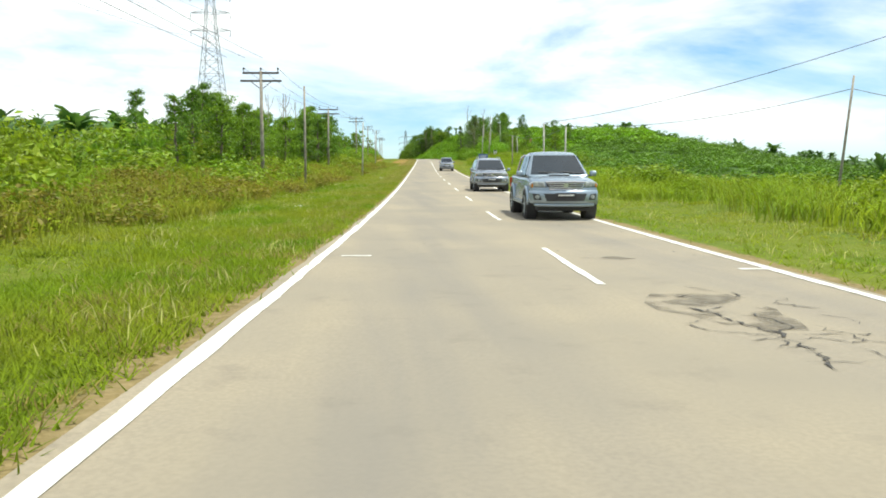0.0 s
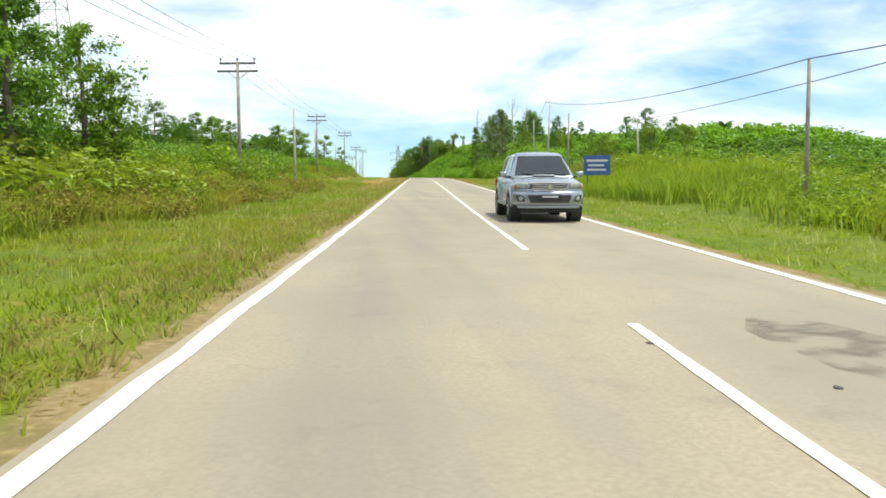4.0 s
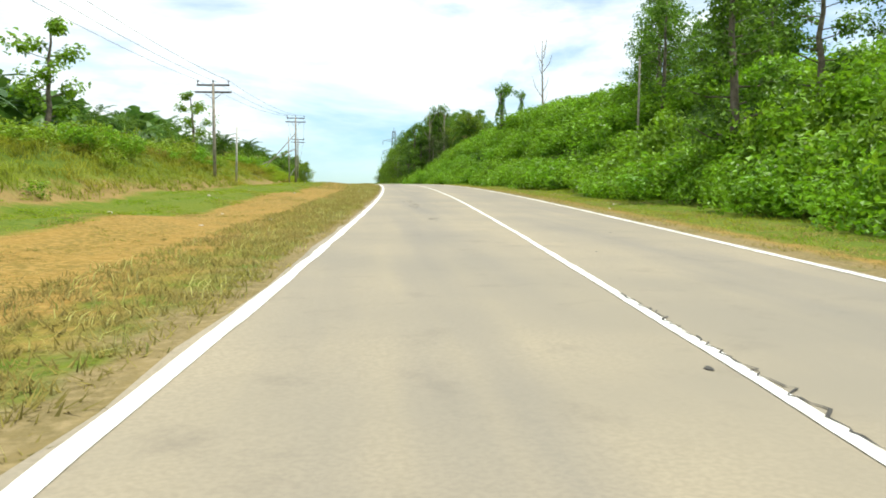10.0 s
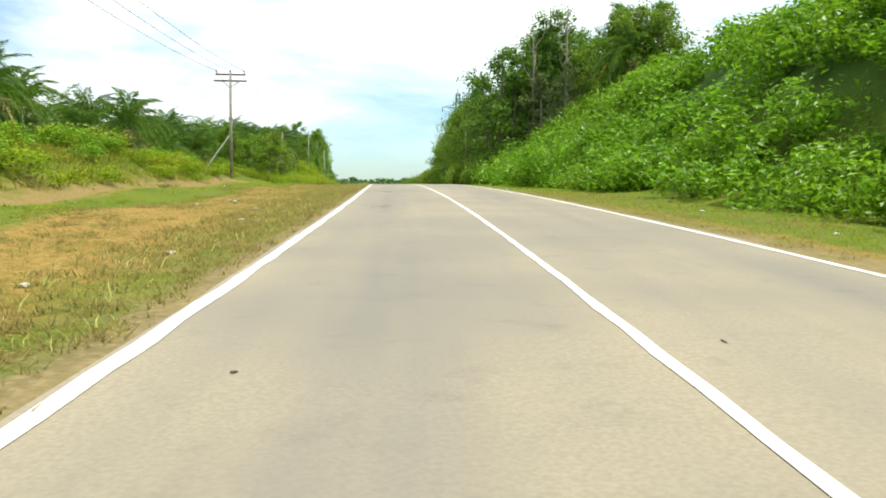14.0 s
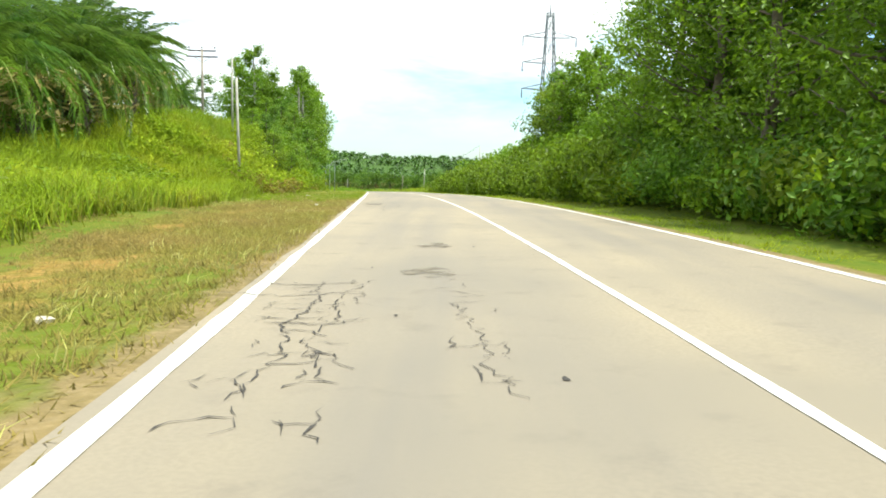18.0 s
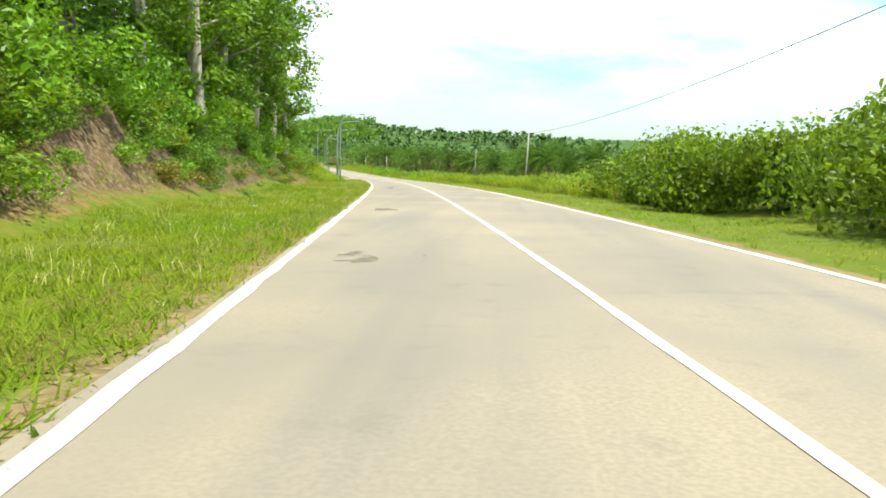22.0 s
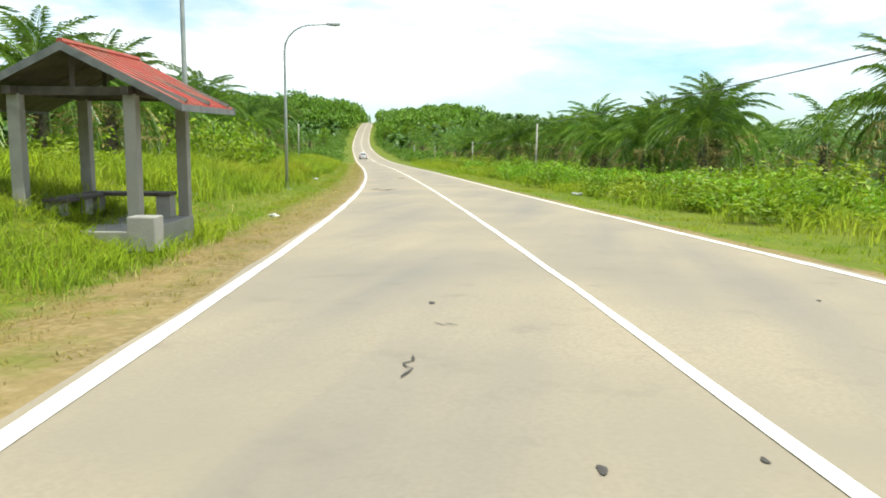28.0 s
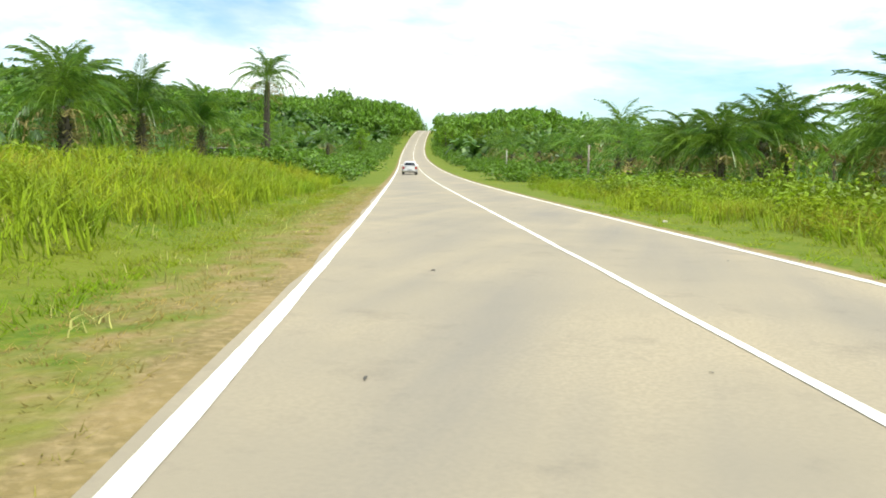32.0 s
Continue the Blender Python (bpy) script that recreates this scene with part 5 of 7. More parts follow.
grass("tall_grass", REED, TALLGRASS, "tall yellow-green reedy grass", 43,
      (900, -15, 150, 6.5, 13, -1, 0.9, 1.6, 0.5, 1.1), (2900, -15, 160, 5.0, 18, 1, 0.9, 1.7, 0.5, 1.1), (3000, 398, 478, 5.5, 9, -1, 0.8, 1.5, 0.5, 1.1), (3800, 400, 482, 8, 17, -1, 0.9, 1.6, 0.6, 1.3),
      (900, 583, 620, 2.8, 6.2, -1, 0.7, 1.2, 0.3, 0.75), (1400, 590, 640, 5, 14, -1, 0.9, 1.6, 0.6, 1.3), (3400, 655, 790, 3.4, 11, -1, 0.8, 1.5, 0.4, 1.0), (900, 637.6, 647, 5.4, 19, -1, 0.9, 1.6, 0.9, 1.6), (260, 647, 656, 6.0, 12, -1, 0.9, 1.6, 0.6, 1.2), (420, 644, 653, 1.5, 5.6, -1, 0.4, 0.8, 0.15, 0.42), (320, 640.5, 647, 2.6, 6.5, -1, 0.3, 0.6, 0.12, 0.34), (3000, 536, 640, 4.6, 13, 1, 0.9, 1.7, 0.5, 1.25), (1300, 620, 790, 2.6, 9, 1, 0.8, 1.5, 0.3, 0.8), (700, 620, 790, 8, 14, 1, 0.9, 1.6, 0.5, 1.1), (350, 210, 366, 6, 9, 1, 0.7, 1.2, 0.3, 0.7), (1300, 120, 156, 4.4, 12.5, 1, 0.8, 1.5, 0.6, 1.3), (420, 154, 169, 5.4, 11.5, 1, 0.8, 1.5, 0.5, 1.1), (560, 157, 172, 4.6, 9.4, 1, 0.9, 1.5, 0.9, 1.6), (420, 366, 402, 4.6, 7, 1, 0.8, 1.4, 0.5, 1.0))
grass("olive_grass", REED, OLIVEGRASS, "olive and straw-coloured tall grass on the bank", 44,
      (3000, 146, 300, 11.0, 15.5, -1, 0.8, 1.4, 0.15, 0.5), (1300, 136, 176, 6.5, 13, -1, 0.8, 1.4, 0.25, 0.6), (2400, 300, 410, 11.9, 16.5, -1, 0.8, 1.4, 0.15, 0.5), (3600, -14, 150, 5.6, 10.5, -1, 0.8, 1.4, 0.45, 0.95), (2600, 400, 482, 5.2, 13, -1, 0.8, 1.4, 0.4, 0.9), (1900, 655, 790, 4, 11, -1, 0.8, 1.4, 0.4, 1.0), (1200, 660, 790, 3.5, 10, 1, 0.8, 1.4, 0.35, 0.9), (1200, 536, 640, 4.4, 10, 1, 0.8, 1.4, 0.4, 1.0), (300, -15, 150, 5.0, 14, 1, 0.9, 1.6, 0.5, 1.2), (380, 146, 172, 4.8, 10, 1, 0.9, 1.6, 0.8, 1.5))
grass("straw_grass", STALK, STRAW, "pale seeding grass stems on the verge", 45,
      (1300, -8, 150, 0.5, 5.5, -1, 0.25, 0.5, 0.16, 0.34), (1500, 150, 440, 0.4, 2.6, -1, 0.25, 0.5, 0.1, 0.24), (1300, 440, 623, 0.5, 5, -1, 0.25, 0.5, 0.14, 0.3), (900, 640, 780, 1.0, 6, -1, 0.25, 0.5, 0.12, 0.28), (900, -8, 150, 0.6, 5, 1, 0.25, 0.5, 0.14, 0.3))
# trees at the far end of the bank
for k in range(9):
    set_thing(TREES[(7, 2, 0)[k % 3]], 403 + 1.0 * k, -13.5 - 2.2 * (k % 3), k * 1.3, 0.5 + 0.05 * (k % 4))


def hedge(name, s0, d0, s1, d1, wide, tall, n, seed, label, blunt=12.0):
    """A clipped hedge between two spots: leaves over a rounded block."""
    r = np.random.RandomState(seed)
    q, z, th = r.uniform(0, 1, n), r.uniform(0.88, 1.05, n), r.uniform(0, math.pi, n)
    nm = np.stack([np.sign(np.cos(th)) * np.abs(np.cos(th)) ** 0.6, 0 * q, np.sin(th) ** 0.6], 1)
    end = (1 - np.abs(2 * q - 1) ** blunt) ** 0.5
    base = place(s0 + (s1 - s0) * q, d0 + (d1 - d0) * q)
    side = np.array(place(s1, d1) - place(s0, d0))[:2]
    side = np.array([-side[1], side[0], 0]) / (np.hypot(*side) + 1e-6)
    p = base + side * (nm[:, :1] * wide / 2 * z[:, None] * end[:, None]) + np.array([0, 0, 1]) * (nm[:, 2:] * tall * z[:, None] * end[:, None])
    nn = side * nm[:, :1] + np.array([0, 0, 1]) * nm[:, 2:]
    ob = new(name, mesh_from(name, *leaf_template(p, nn, 0.13, seed), HEDGE))
    return tagged(ob, label, "hedge")


hedge("hedge", 192.0, 13.2, 179.5, 14.6, 1.7, 1.25, 16000, 5, "clipped purple-brown hedge in front of the sign")
hedge("shrub", 196.1, 12.2, 194.9, 12.35, 1.2, 0.9, 1600, 6, "small round purple-brown shrub beside the hedge", 2.0)

# poles, cables, towers
def utility_pole(s, d, h, arms=True, material=POLEWOOD, thick=0.13, lean=0.0, label="", sink=0.6):
    p = Vector(place(s, d))
    hd = float(course(s)[3])
    root = thing("utility_pole", label or ("timber power pole with two crossarms and insulators" if arms else "plain weathered roadside pole"), "pole",
                 Matrix.Translation(p) @ Matrix.Rotation(hd, 4, "Z") @ Matrix.Rotation(lean, 4, "Y"), group="poles along the road")
    part("pole", tubes(([(0, 0, -sink), (0, 0, h * 0.5), (0, 0, h)], [thick, thick * 0.85, thick * 0.7]), sides=10), material, root, "", True)
    if arms:
        for z, ln in ((h - 0.12, 1.15), (h - 0.62, 1.3)):
            part("crossarm", boxes((-ln, -0.06, z - 0.06, ln, 0.06, z + 0.06), bevel=0.01), DARKWOOD, root, "dark timber crossarm")
        for x in (-1.08, 0, 1.08):
            part("insulator", tubes(([(x, 0, h - 0.08), (x, 0, h + 0.08), (x, 0, h + 0.12), (x, 0, h + 0.22)], [0.03, 0.03, 0.075, 0.05])), DARKSTEEL, root)
        part("brace", tubes(([(-0.7, 0.05, h - 0.62), (0, 0.08, h - 1.15)], 0.025), ([(0.7, 0.05, h - 0.62), (0, 0.08, h - 1.15)], 0.025)), DARKSTEEL, root)
    return root


def cable(a, b, sag, r=0.014, label="black overhead power cable"):
    a, b = Vector(a), Vector(b)
    pts = [a.lerp(b, k / 12) - Vector((0, 0, sag * 4 * (k / 12) * (1 - k / 12))) for k in range(13)]
    ob = part("power_cable", tubes((pts, r), sides=4), WIRE)
    return tagged(ob, label, "cable", "overhead cables")


LINE = [(53, -12.2, 7.1), (99, -13.1, 7.3), (144, -13.4, 7.7), (197, -15.1, 7.6), (244, -15.7, 7.6), (290, -15.5, 6.8), (339, -13.3, 8.7), (388, -14.6, 8.4), (436, -15.5, 6.8), (486, -17.5, 7.0)]
for k, (s, d, h) in enumerate(LINE):
    utility_pole(s, d, h, lean=0.01 * math.sin(k * 2.1), label="pale-based timber power pole with two crossarms" if k % 3 == 0 else "")
for (s0, d0, h0), (s1, d1, h1) in zip(LINE, LINE[1:]):
    for x in (-1.08, 0, 1.08):
        cable(Vector(place(s0, d0)) + Vector((x, 0, h0 + 0.2)), Vector(place(s1, d1)) + Vector((x, 0, h1 + 0.2)), 0.55)
for x in (-1.08, 0, 1.08):
    cable(Vector(place(0, -13)) + Vector((x, 0, 7.8)), Vector(place(52, -13)) + Vector((x, 0, 7.6)), 0.5)
STICKS = [(54, -9.6, 6.6), (93, -8.6, 6.0), (147, -10.3, 5.7), (214, -17.4, 5.4), (246, -17.5, 4.6), (295, -14.8, 4.6), (335, -13.9, 6.0), (69, 8.4, 4.9), (66, 9.6, 4.7), (117, 11, 5.0), (158, 16.4, 5.0), (167, 10.1, 7.8), (162, 11.2, 6.4), (218, 16, 6.8), (221, 18.9, 6.6),
          (283, 13.5, 6.2), (523, 12.4, 5.6), (579, 11.5, 5.2), (602, 10, 4.4), (700, 10, 4.2), (747, 11.5, 3.6), (790, 11, 3.2), (838, 11, 3.2), (749, -12, 5.0), (45, 21.2, 6.7), (459, -10.4, 6.0), (476, -13.5, 6.4), (430, 9.0, 8.0)]
for k, (s, d, h) in enumerate(STICKS):
    utility_pole(s, d, h, False, POLEPALE if k % 3 else POLEWOOD, 0.085, 0.02 * math.sin(k * 1.7) + (0.05 if s in (167, 579, 602) else 0.1 if s == 45 else 0), "slim pale roadside pole" if k % 3 else "slim weathered timber pole")
for (s0, d0, h0), (s1, d1, h1) in (((158, 16.4, 5.0), (69, 8.4, 4.9)), ((69, 8.4, 4.9), (34, 22, 9.0)), ((66, 9.6, 4.7), (45, 21.8, 6.0)), ((45, 21.8, 6.0), (38, 36, 6.2)), ((117, 11, 5.0), (66, 9.6, 4.6)), ((167, 10.1, 7.6), (117, 11, 5.0)), ((218, 16, 6.8), (167, 10.1, 7.8)),
                                  ((283, 13.5, 6.2), (218, 16, 6.8)), ((579, 11.5, 5.2), (602, 10, 4.4)), ((523, 12.4, 5.6), (579, 11.5, 5.2)), ((700, 10, 4.2), (747, 11.5, 3.6)), ((602, 10, 4.4), (700, 10, 4.2))):
    cable(Vector(place(s0, d0)) + Vector((0, 0, h0)), Vector(place(s1, d1)) + Vector((0, 0, h1)), 0.7, 0.018, "black roadside telephone cable")
# slanting stays of the pole on the bank
for off, hh in ((-4.4, 6.6), (-5.6, 4.6)):
    a = Vector(place(339, -13.3)) + Vector((0, 0, hh))
    b = Vector(place(338, -13.3 + off))
    ob = part("pole_stay", tubes(([b - Vector((0, 0, 0.3)), a], [0.07, 0.055])), POLEWOOD)
    tagged(ob, "slanting timber stay propping a power pole", "stay")
a, b = Vector(place(388, -14.6)) + Vector((0, 0, 3.6)), Vector(place(387, -16.6))
tagged(part("pole_stay", tubes(([b - Vector((0, 0, 0.3)), a], [0.06, 0.05])), POLEPALE), "slanting pale stay propping a power pole", "stay")


def transmission_tower(x, y, z0, arms_z, half_arm, base, waist, top, yaw, label):
    """A lattice tower: four legs, crossed braces panel by panel, three pairs of arms, a peak."""
    root = thing("transmission_tower", label, "pylon", Matrix.Translation((x, y, z0)) @ Matrix.Rotation(yaw, 4, "Z"))
    hw = lambda z: (base + (waist - base) * min(1, z / arms_z[0])) / 2 if z < arms_z[0] else max(0.25, (waist * (1 - 0.55 * (z - arms_z[0]) / (top - arms_z[0]))) / 2)
    for sx, sy in ((-1, -1), (1, -1), (1, 1), (-1, 1)):
        zs = [-0.5, arms_z[0] * 0.5, arms_z[0], arms_z[1], arms_z[2], top]
        part("leg", tubes(([(sx * hw(max(q, 0)), sy * hw(max(q, 0)), q) for q in zs], 0.09), sides=4), TOWERSTEEL, root)
    n = 9
    lv = [arms_z[0] * (1 - (1 - k / n) ** 1.25) for k in range(n + 1)] + [arms_z[1], arms_z[2], top - 0.6]
    for z_a, z_b in zip(lv, lv[1:]):
        a, b = hw(z_a), hw(z_b)
        for (ax, ay), (bx, by) in (((-1, -1), (1, -1)), ((1, -1), (1, 1)), ((1, 1), (-1, 1)), ((-1, 1), (-1, -1))):
            part("brace", tubes(([(ax * a, ay * a, z_a), (bx * b, by * b, z_b)], 0.045), sides=4), TOWERSTEEL, root)
            part("brace", tubes(([(bx * a, by * a, z_a), (ax * b, ay * b, z_b)], 0.045), sides=4), TOWERSTEEL, root)
            part("strut", tubes(([(ax * b, ay * b, z_b), (bx * b, by * b, z_b)], 0.045), sides=4), TOWERSTEEL, root)
    for z in arms_z:
        w = hw(z)
        for sx in (-1, 1):
            tip = (sx * half_arm, 0, z + 0.15)
            bm = bmesh.new()
            for sy in (-1, 1):
                tube(bm, [(sx * w, sy * w, z), tip], 0.055, 4)
                tube(bm, [(sx * w, sy * w, z + 0.9), tip], 0.05, 4)
            for q in (0.33, 0.66):
                tube(bm, [(sx * (w + (half_arm - w) * q), w * (1 - q), z + 0.05), (sx * (w + (half_arm - w) * q), -w * (1 - q), z + 0.05)], 0.04, 4)
            part("arm", bm, TOWERSTEEL, root)
            part("insulator", tubes(([tip, (tip[0], 0, z - 1.3)], [0.07, 0.09])), DARKSTEEL, root)
    part("peak", tubes(([(0, 0, top - 0.8), (0, 0, top + 1.2)], [0.2, 0.05]), sides=4), TOWERSTEEL, root)
    return root


transmission_tower(-35.8, 216, 10, (30.0, 34.4, 38.7), 5.0, 8.4, 2.8, 42, radians(-6), "tall grey steel lattice transmission tower among trees")
transmission_tower(36.8, 541.5, 8.0, (16.15, 20.2, 24.1), 4.2, 5.2, 2.0, 28, radians(6), "grey steel lattice transmission tower behind roadside trees")
for z, sx in ((30, -1), (34.4, -1), (38.7, -1), (30, 1), (34.4, 1), (38.7, 1)):
    cable(Vector((-35.8 + 5 * sx, 216, 8.7 + z)), Vector((-58 + 5 * sx, 40, 6 + z)), 5, 0.03, "sagging black high-voltage overhead cable")


def street_lamp(s, d, h, out=1.7):
    p = Vector(place(s, d))
    hd = float(course(s)[3])
    root = thing("street_lamp", "galvanised street lamp with a curved arm over the road", "street lamp", Matrix.Translation(p) @ Matrix.Rotation(hd, 4, "Z"), group="street lamps")
    arc = [(0, 0, -0.4), (0, 0, h * 0.45), (0, 0, h - 1.3)] + [(out * 0.55 * (1 - math.cos(a)), 0, h - 1.3 + 1.15 * math.sin(a)) for a in (0.3, 0.6, 0.9, 1.2, 1.45)] + [(out * 0.9, 0, h - 0.1)]
    part("pole", tubes((arc, [0.075, 0.064, 0.05, 0.046, 0.043, 0.04, 0.036, 0.034, 0.032]), sides=10), LAMPPOST, root, "", True)
    head = part("lamp_head", boxes((out * 0.85, -0.1, h - 0.15, out * 0.85 + 0.62, 0.1, h - 0.05), bevel=0.03), LAMPPOST, root)
    part("lens", boxes((out * 0.85 + 0.15, -0.075, h - 0.18, out * 0.85 + 0.55, 0.075, h - 0.152), bevel=0.008), LENS, head)
    part("base_plate", boxes((-0.17, -0.17, -0.05, 0.17, 0.17, 0.04), bevel=0.01), GALV, root)
    return root


for s, d in ((585, -6.3), (599, -6.8), (615, -6.9), (646, -9.3), (657.5, -7.2), (674, -6.7)):
    street_lamp(s, d, 7.0 if s < 620 else 7.3 if s < 670 else 7.5, 2.2)


# bus shelter
def bus_shelter():
    centre, yaw = Vector((-15.6, 643.95, 0)), 0.196
    hw, hl = 0.83, 1.12
    z = 3.14
    root = thing("bus_shelter", "roadside shelter with a red gable roof on concrete posts", "shelter", Matrix.Translation((centre.x, centre.y, z)) @ Matrix.Rotation(yaw, 4, "Z"))
    part("floor_slab", boxes((-hw - 0.11, -hl - 0.11, -0.9, hw + 0.11, hl + 0.11, 0.05), bevel=0.02), CONCRETE, root)
    for x in (-hw, hw):
        for y in (-hl, hl):
            part("post", boxes((x - 0.09, y - 0.09, 0, x + 0.09, y + 0.09, 2.02), bevel=0.012), CONCRETE, root)
    for x in (-hw, hw):
        part("wall_plate", boxes((x - 0.06, -hl - 0.25, 2.0, x + 0.06, hl + 0.25, 2.12)), DARKWOOD, root)
    ez, az, ox = 1.88, 2.7, 1.62
    for y in (-hl, 0, hl):
        part("tie_beam", boxes((-hw - 0.1, y - 0.05, 2.0, hw + 0.1, y + 0.05, 2.12)), DARKWOOD, root)
        part("truss", tubes(([(-ox, y, ez + 0.03), (0, y, az - 0.08), (ox, y, ez + 0.03)], 0.05), ([(0, y, 2.1), (0, y, az - 0.1)], 0.045), sides=4), DARKWOOD, root)
    for sx in (-1, 1):
        bm = bmesh.new()
        n = 20
        for k in range(n):
            y0, y1 = -hl - 0.3 + (2 * hl + 0.6) * k / n, -hl - 0.3 + (2 * hl + 0.6) * (k + 1) / n
            r = 0.018 if k % 2 else 0.0
            vs = [bm.verts.new(c) for c in ((0, y0, az + r), (0, y1, az + r), (sx * ox, y1, ez + r), (sx * ox, y0, ez + r))]
            ws = [bm.verts.new(c.co - Vector((0, 0, 0.03))) for c in vs]
            bm.faces.new(vs)
            bm.faces.new(ws[::-1])
            for i in range(4):
                bm.faces.new((vs[i], vs[(i + 1) % 4], ws[(i + 1) % 4], ws[i]))
        part("roof_sheet", bm, REDROOF, root, "faded red ribbed metal sheet")
        # thin dark sheet added below the roof, standing in for its shade
        bm = bmesh.new()
        vs = [bm.verts.new(c) for c in ((0, -hl - 0.28, az - 0.045), (0, hl + 0.28, az - 0.045), (sx * (ox - 0.02), hl + 0.28, ez - 0.045), (sx * (ox - 0.02), -hl - 0.28, ez - 0.045))]
        ws = [bm.verts.new(c.co - Vector((0, 0, 0.015))) for c in vs]
        bm.faces.new(vs)
        bm.faces.new(ws[::-1])
        for i in range(4):
            bm.faces.new((vs[i], vs[(i + 1) % 4], ws[(i + 1) % 4], ws[i]))
        part("roof_lining", bm, DARKWOOD, root, "dark sheet added for the shade under the roof")
        part("eave_board", boxes((min(sx * ox, sx * (ox + 0.03)), -hl - 0.3, ez - 0.1, max(sx * ox, sx * (ox + 0.03)), hl + 0.3, ez - 0.004)), GREYBOARD, root)
    for y in (-hl - 0.33, hl + 0.305):
        for sx in (-1, 1):
            bm = bmesh.new()
            q = [(0, az + 0.02), (sx * (ox + 0.04), ez + 0.01), (sx * (ox + 0.04), ez - 0.1), (0, az - 0.1)]
            vs = [bm.verts.new((a, y, b)) for a, b in q]
            ws = [bm.verts.new((a, y + 0.025, b)) for a, b in q]
            bm.faces.new(vs)
            bm.faces.new(ws[::-1])
            for i in range(4):
                bm.faces.new((vs[i], vs[(i + 1) % 4], ws[(i + 1) % 4], ws[i]))
            part("barge_board", bm, GREYBOARD, root, "grey weathered barge board")
    part("ridge_cap", tubes(([(0, -hl - 0.32, az + 0.02), (0, hl + 0.32, az + 0.02)], 0.05)), REDROOF, root)
    part("bench_seat", boxes((-hw + 0.1, hl - 0.5, 0.42, hw - 0.1, hl - 0.1, 0.48), bevel=0.01), DARKWOOD, root, "dark timber bench plank")
    part("bench_seat", boxes((-hw + 0.12, -hl + 0.3, 0.42, -hw + 0.5, hl - 0.55, 0.48), bevel=0.01), DARKWOOD, root, "dark timber bench plank")
    for x, y in ((-0.6, hl - 0.3), (0.6, hl - 0.3), (-0.55, -hl + 0.5), (-0.55, 0.2)):
        part("bench_block", boxes((x - 0.12, y - 0.14, 0.05, x + 0.12, y + 0.14, 0.42), bevel=0.015), CONCRETE, root)
    for x, y, w in ((hw - 0.22, -hl + 0.02, 0.2), (-hw - 0.35, -hl - 0.05, 0.3)):
        ob = part("concrete_block", boxes((-w, -0.18, -0.2, w, 0.18, 0.3), bevel=0.02), CONCRETE)
        ob.matrix_world = root.matrix_world @ Matrix.Translation((x + (0.45 if x > 0 else 0), y - 0.3, 0))
        tagged(ob, "loose weathered concrete block beside the shelter", "block")


bus_shelter()


# signs
def sign(s, d, w, h, z, face, bars, label, yaw_off=0.0, post=DARKSTEEL):
    p = Vector(place(s, d))
    root = thing("road_sign", label, "sign", Matrix.Translation(p) @ Matrix.Rotation(float(course(s)[3]) + yaw_off, 4, "Z"))
    for x in ((-w * 0.35, w * 0.35) if w > 0.8 else (0,)):
        part("post", tubes(([(x, 0.05, -0.4), (x, 0.05, z + h)], 0.04), sides=8), post, root)
    part("panel", boxes((-w / 2, -0.02, z, w / 2, 0.02, z + h), bevel=0.006), face, root)
    for k, (x0, x1, zz, t, m) in enumerate(bars):
        part("marking", boxes((x0, -0.03, z + zz, x1, -0.0235, z + zz + t)), m, root)


sign(136, 8.2, 1.5, 1.1, 1.0, SIGNBLUE, [(-0.6, 0.6, 0.75, 0.12, SIGNWHITE), (-0.5, 0.4, 0.5, 0.1, SIGNWHITE), (-0.55, 0.5, 0.25, 0.1, SIGNWHITE)], "blue roadside board with white lines of small writing")
sign(192, 15.0, 0.75, 1.0, 1.15, SIGNWHITE, [(-0.25, 0.25, 0.7, 0.3, DARKSTEEL), (-0.22, 0.22, 0.25, 0.12, DARKSTEEL)], "white upright board with dark marks on a post", post=GALV)


# vehicles
def prism(pts, half, top_pull=0.0, z_ref=0.0, z_top=1.0, bevel=0.04):
    """A side outline (y, z) drawn out to both sides; above z_ref it narrows towards z_top."""
    bm = bmesh.new()
    rows = []
    for sx in (-1, 1):
        rows.append([bm.verts.new((sx * (half - top_pull * max(0, min(1, (z - z_ref) / max(1e-3, z_top - z_ref)))), y, z)) for y, z in pts])
    n = len(pts)
    bm.faces.new(rows[0])
    bm.faces.new(rows[1][::-1])
    for i in range(n):
        bm.faces.new((rows[0][i], rows[0][(i + 1) % n], rows[1][(i + 1) % n], rows[1][i]))
    bmesh.ops.recalc_face_normals(bm, faces=bm.faces)
    if bevel:
        bmesh.ops.bevel(bm, geom=list(bm.edges), offset=bevel, segments=3, affect="EDGES", profile=0.6)
    return bm


def bow(bm, W, L, amount=0.2):
    """Rounds both ends of a car body in plan and pulls the bonnet's sides down."""
    for x in (-0.85, -0.6, -0.3, 0, 0.3, 0.6, 0.85):
        bmesh.ops.bisect_plane(bm, geom=bm.verts[:] + bm.edges[:] + bm.faces[:], plane_co=(x * W, 0, 0), plane_no=(1, 0, 0))
    for v in bm.verts:
        q = min(1.2, abs(v.co.x) / W)
        v.co.y -= math.copysign(1, v.co.y) * amount * q ** 2.4 * max(0, min(1, (abs(v.co.y) - L + 0.9) / 0.7))
        if v.co.y > L - 1.4 and v.co.z > 0.9:
            v.co.z -= 0.07 * q ** 3
    return bm


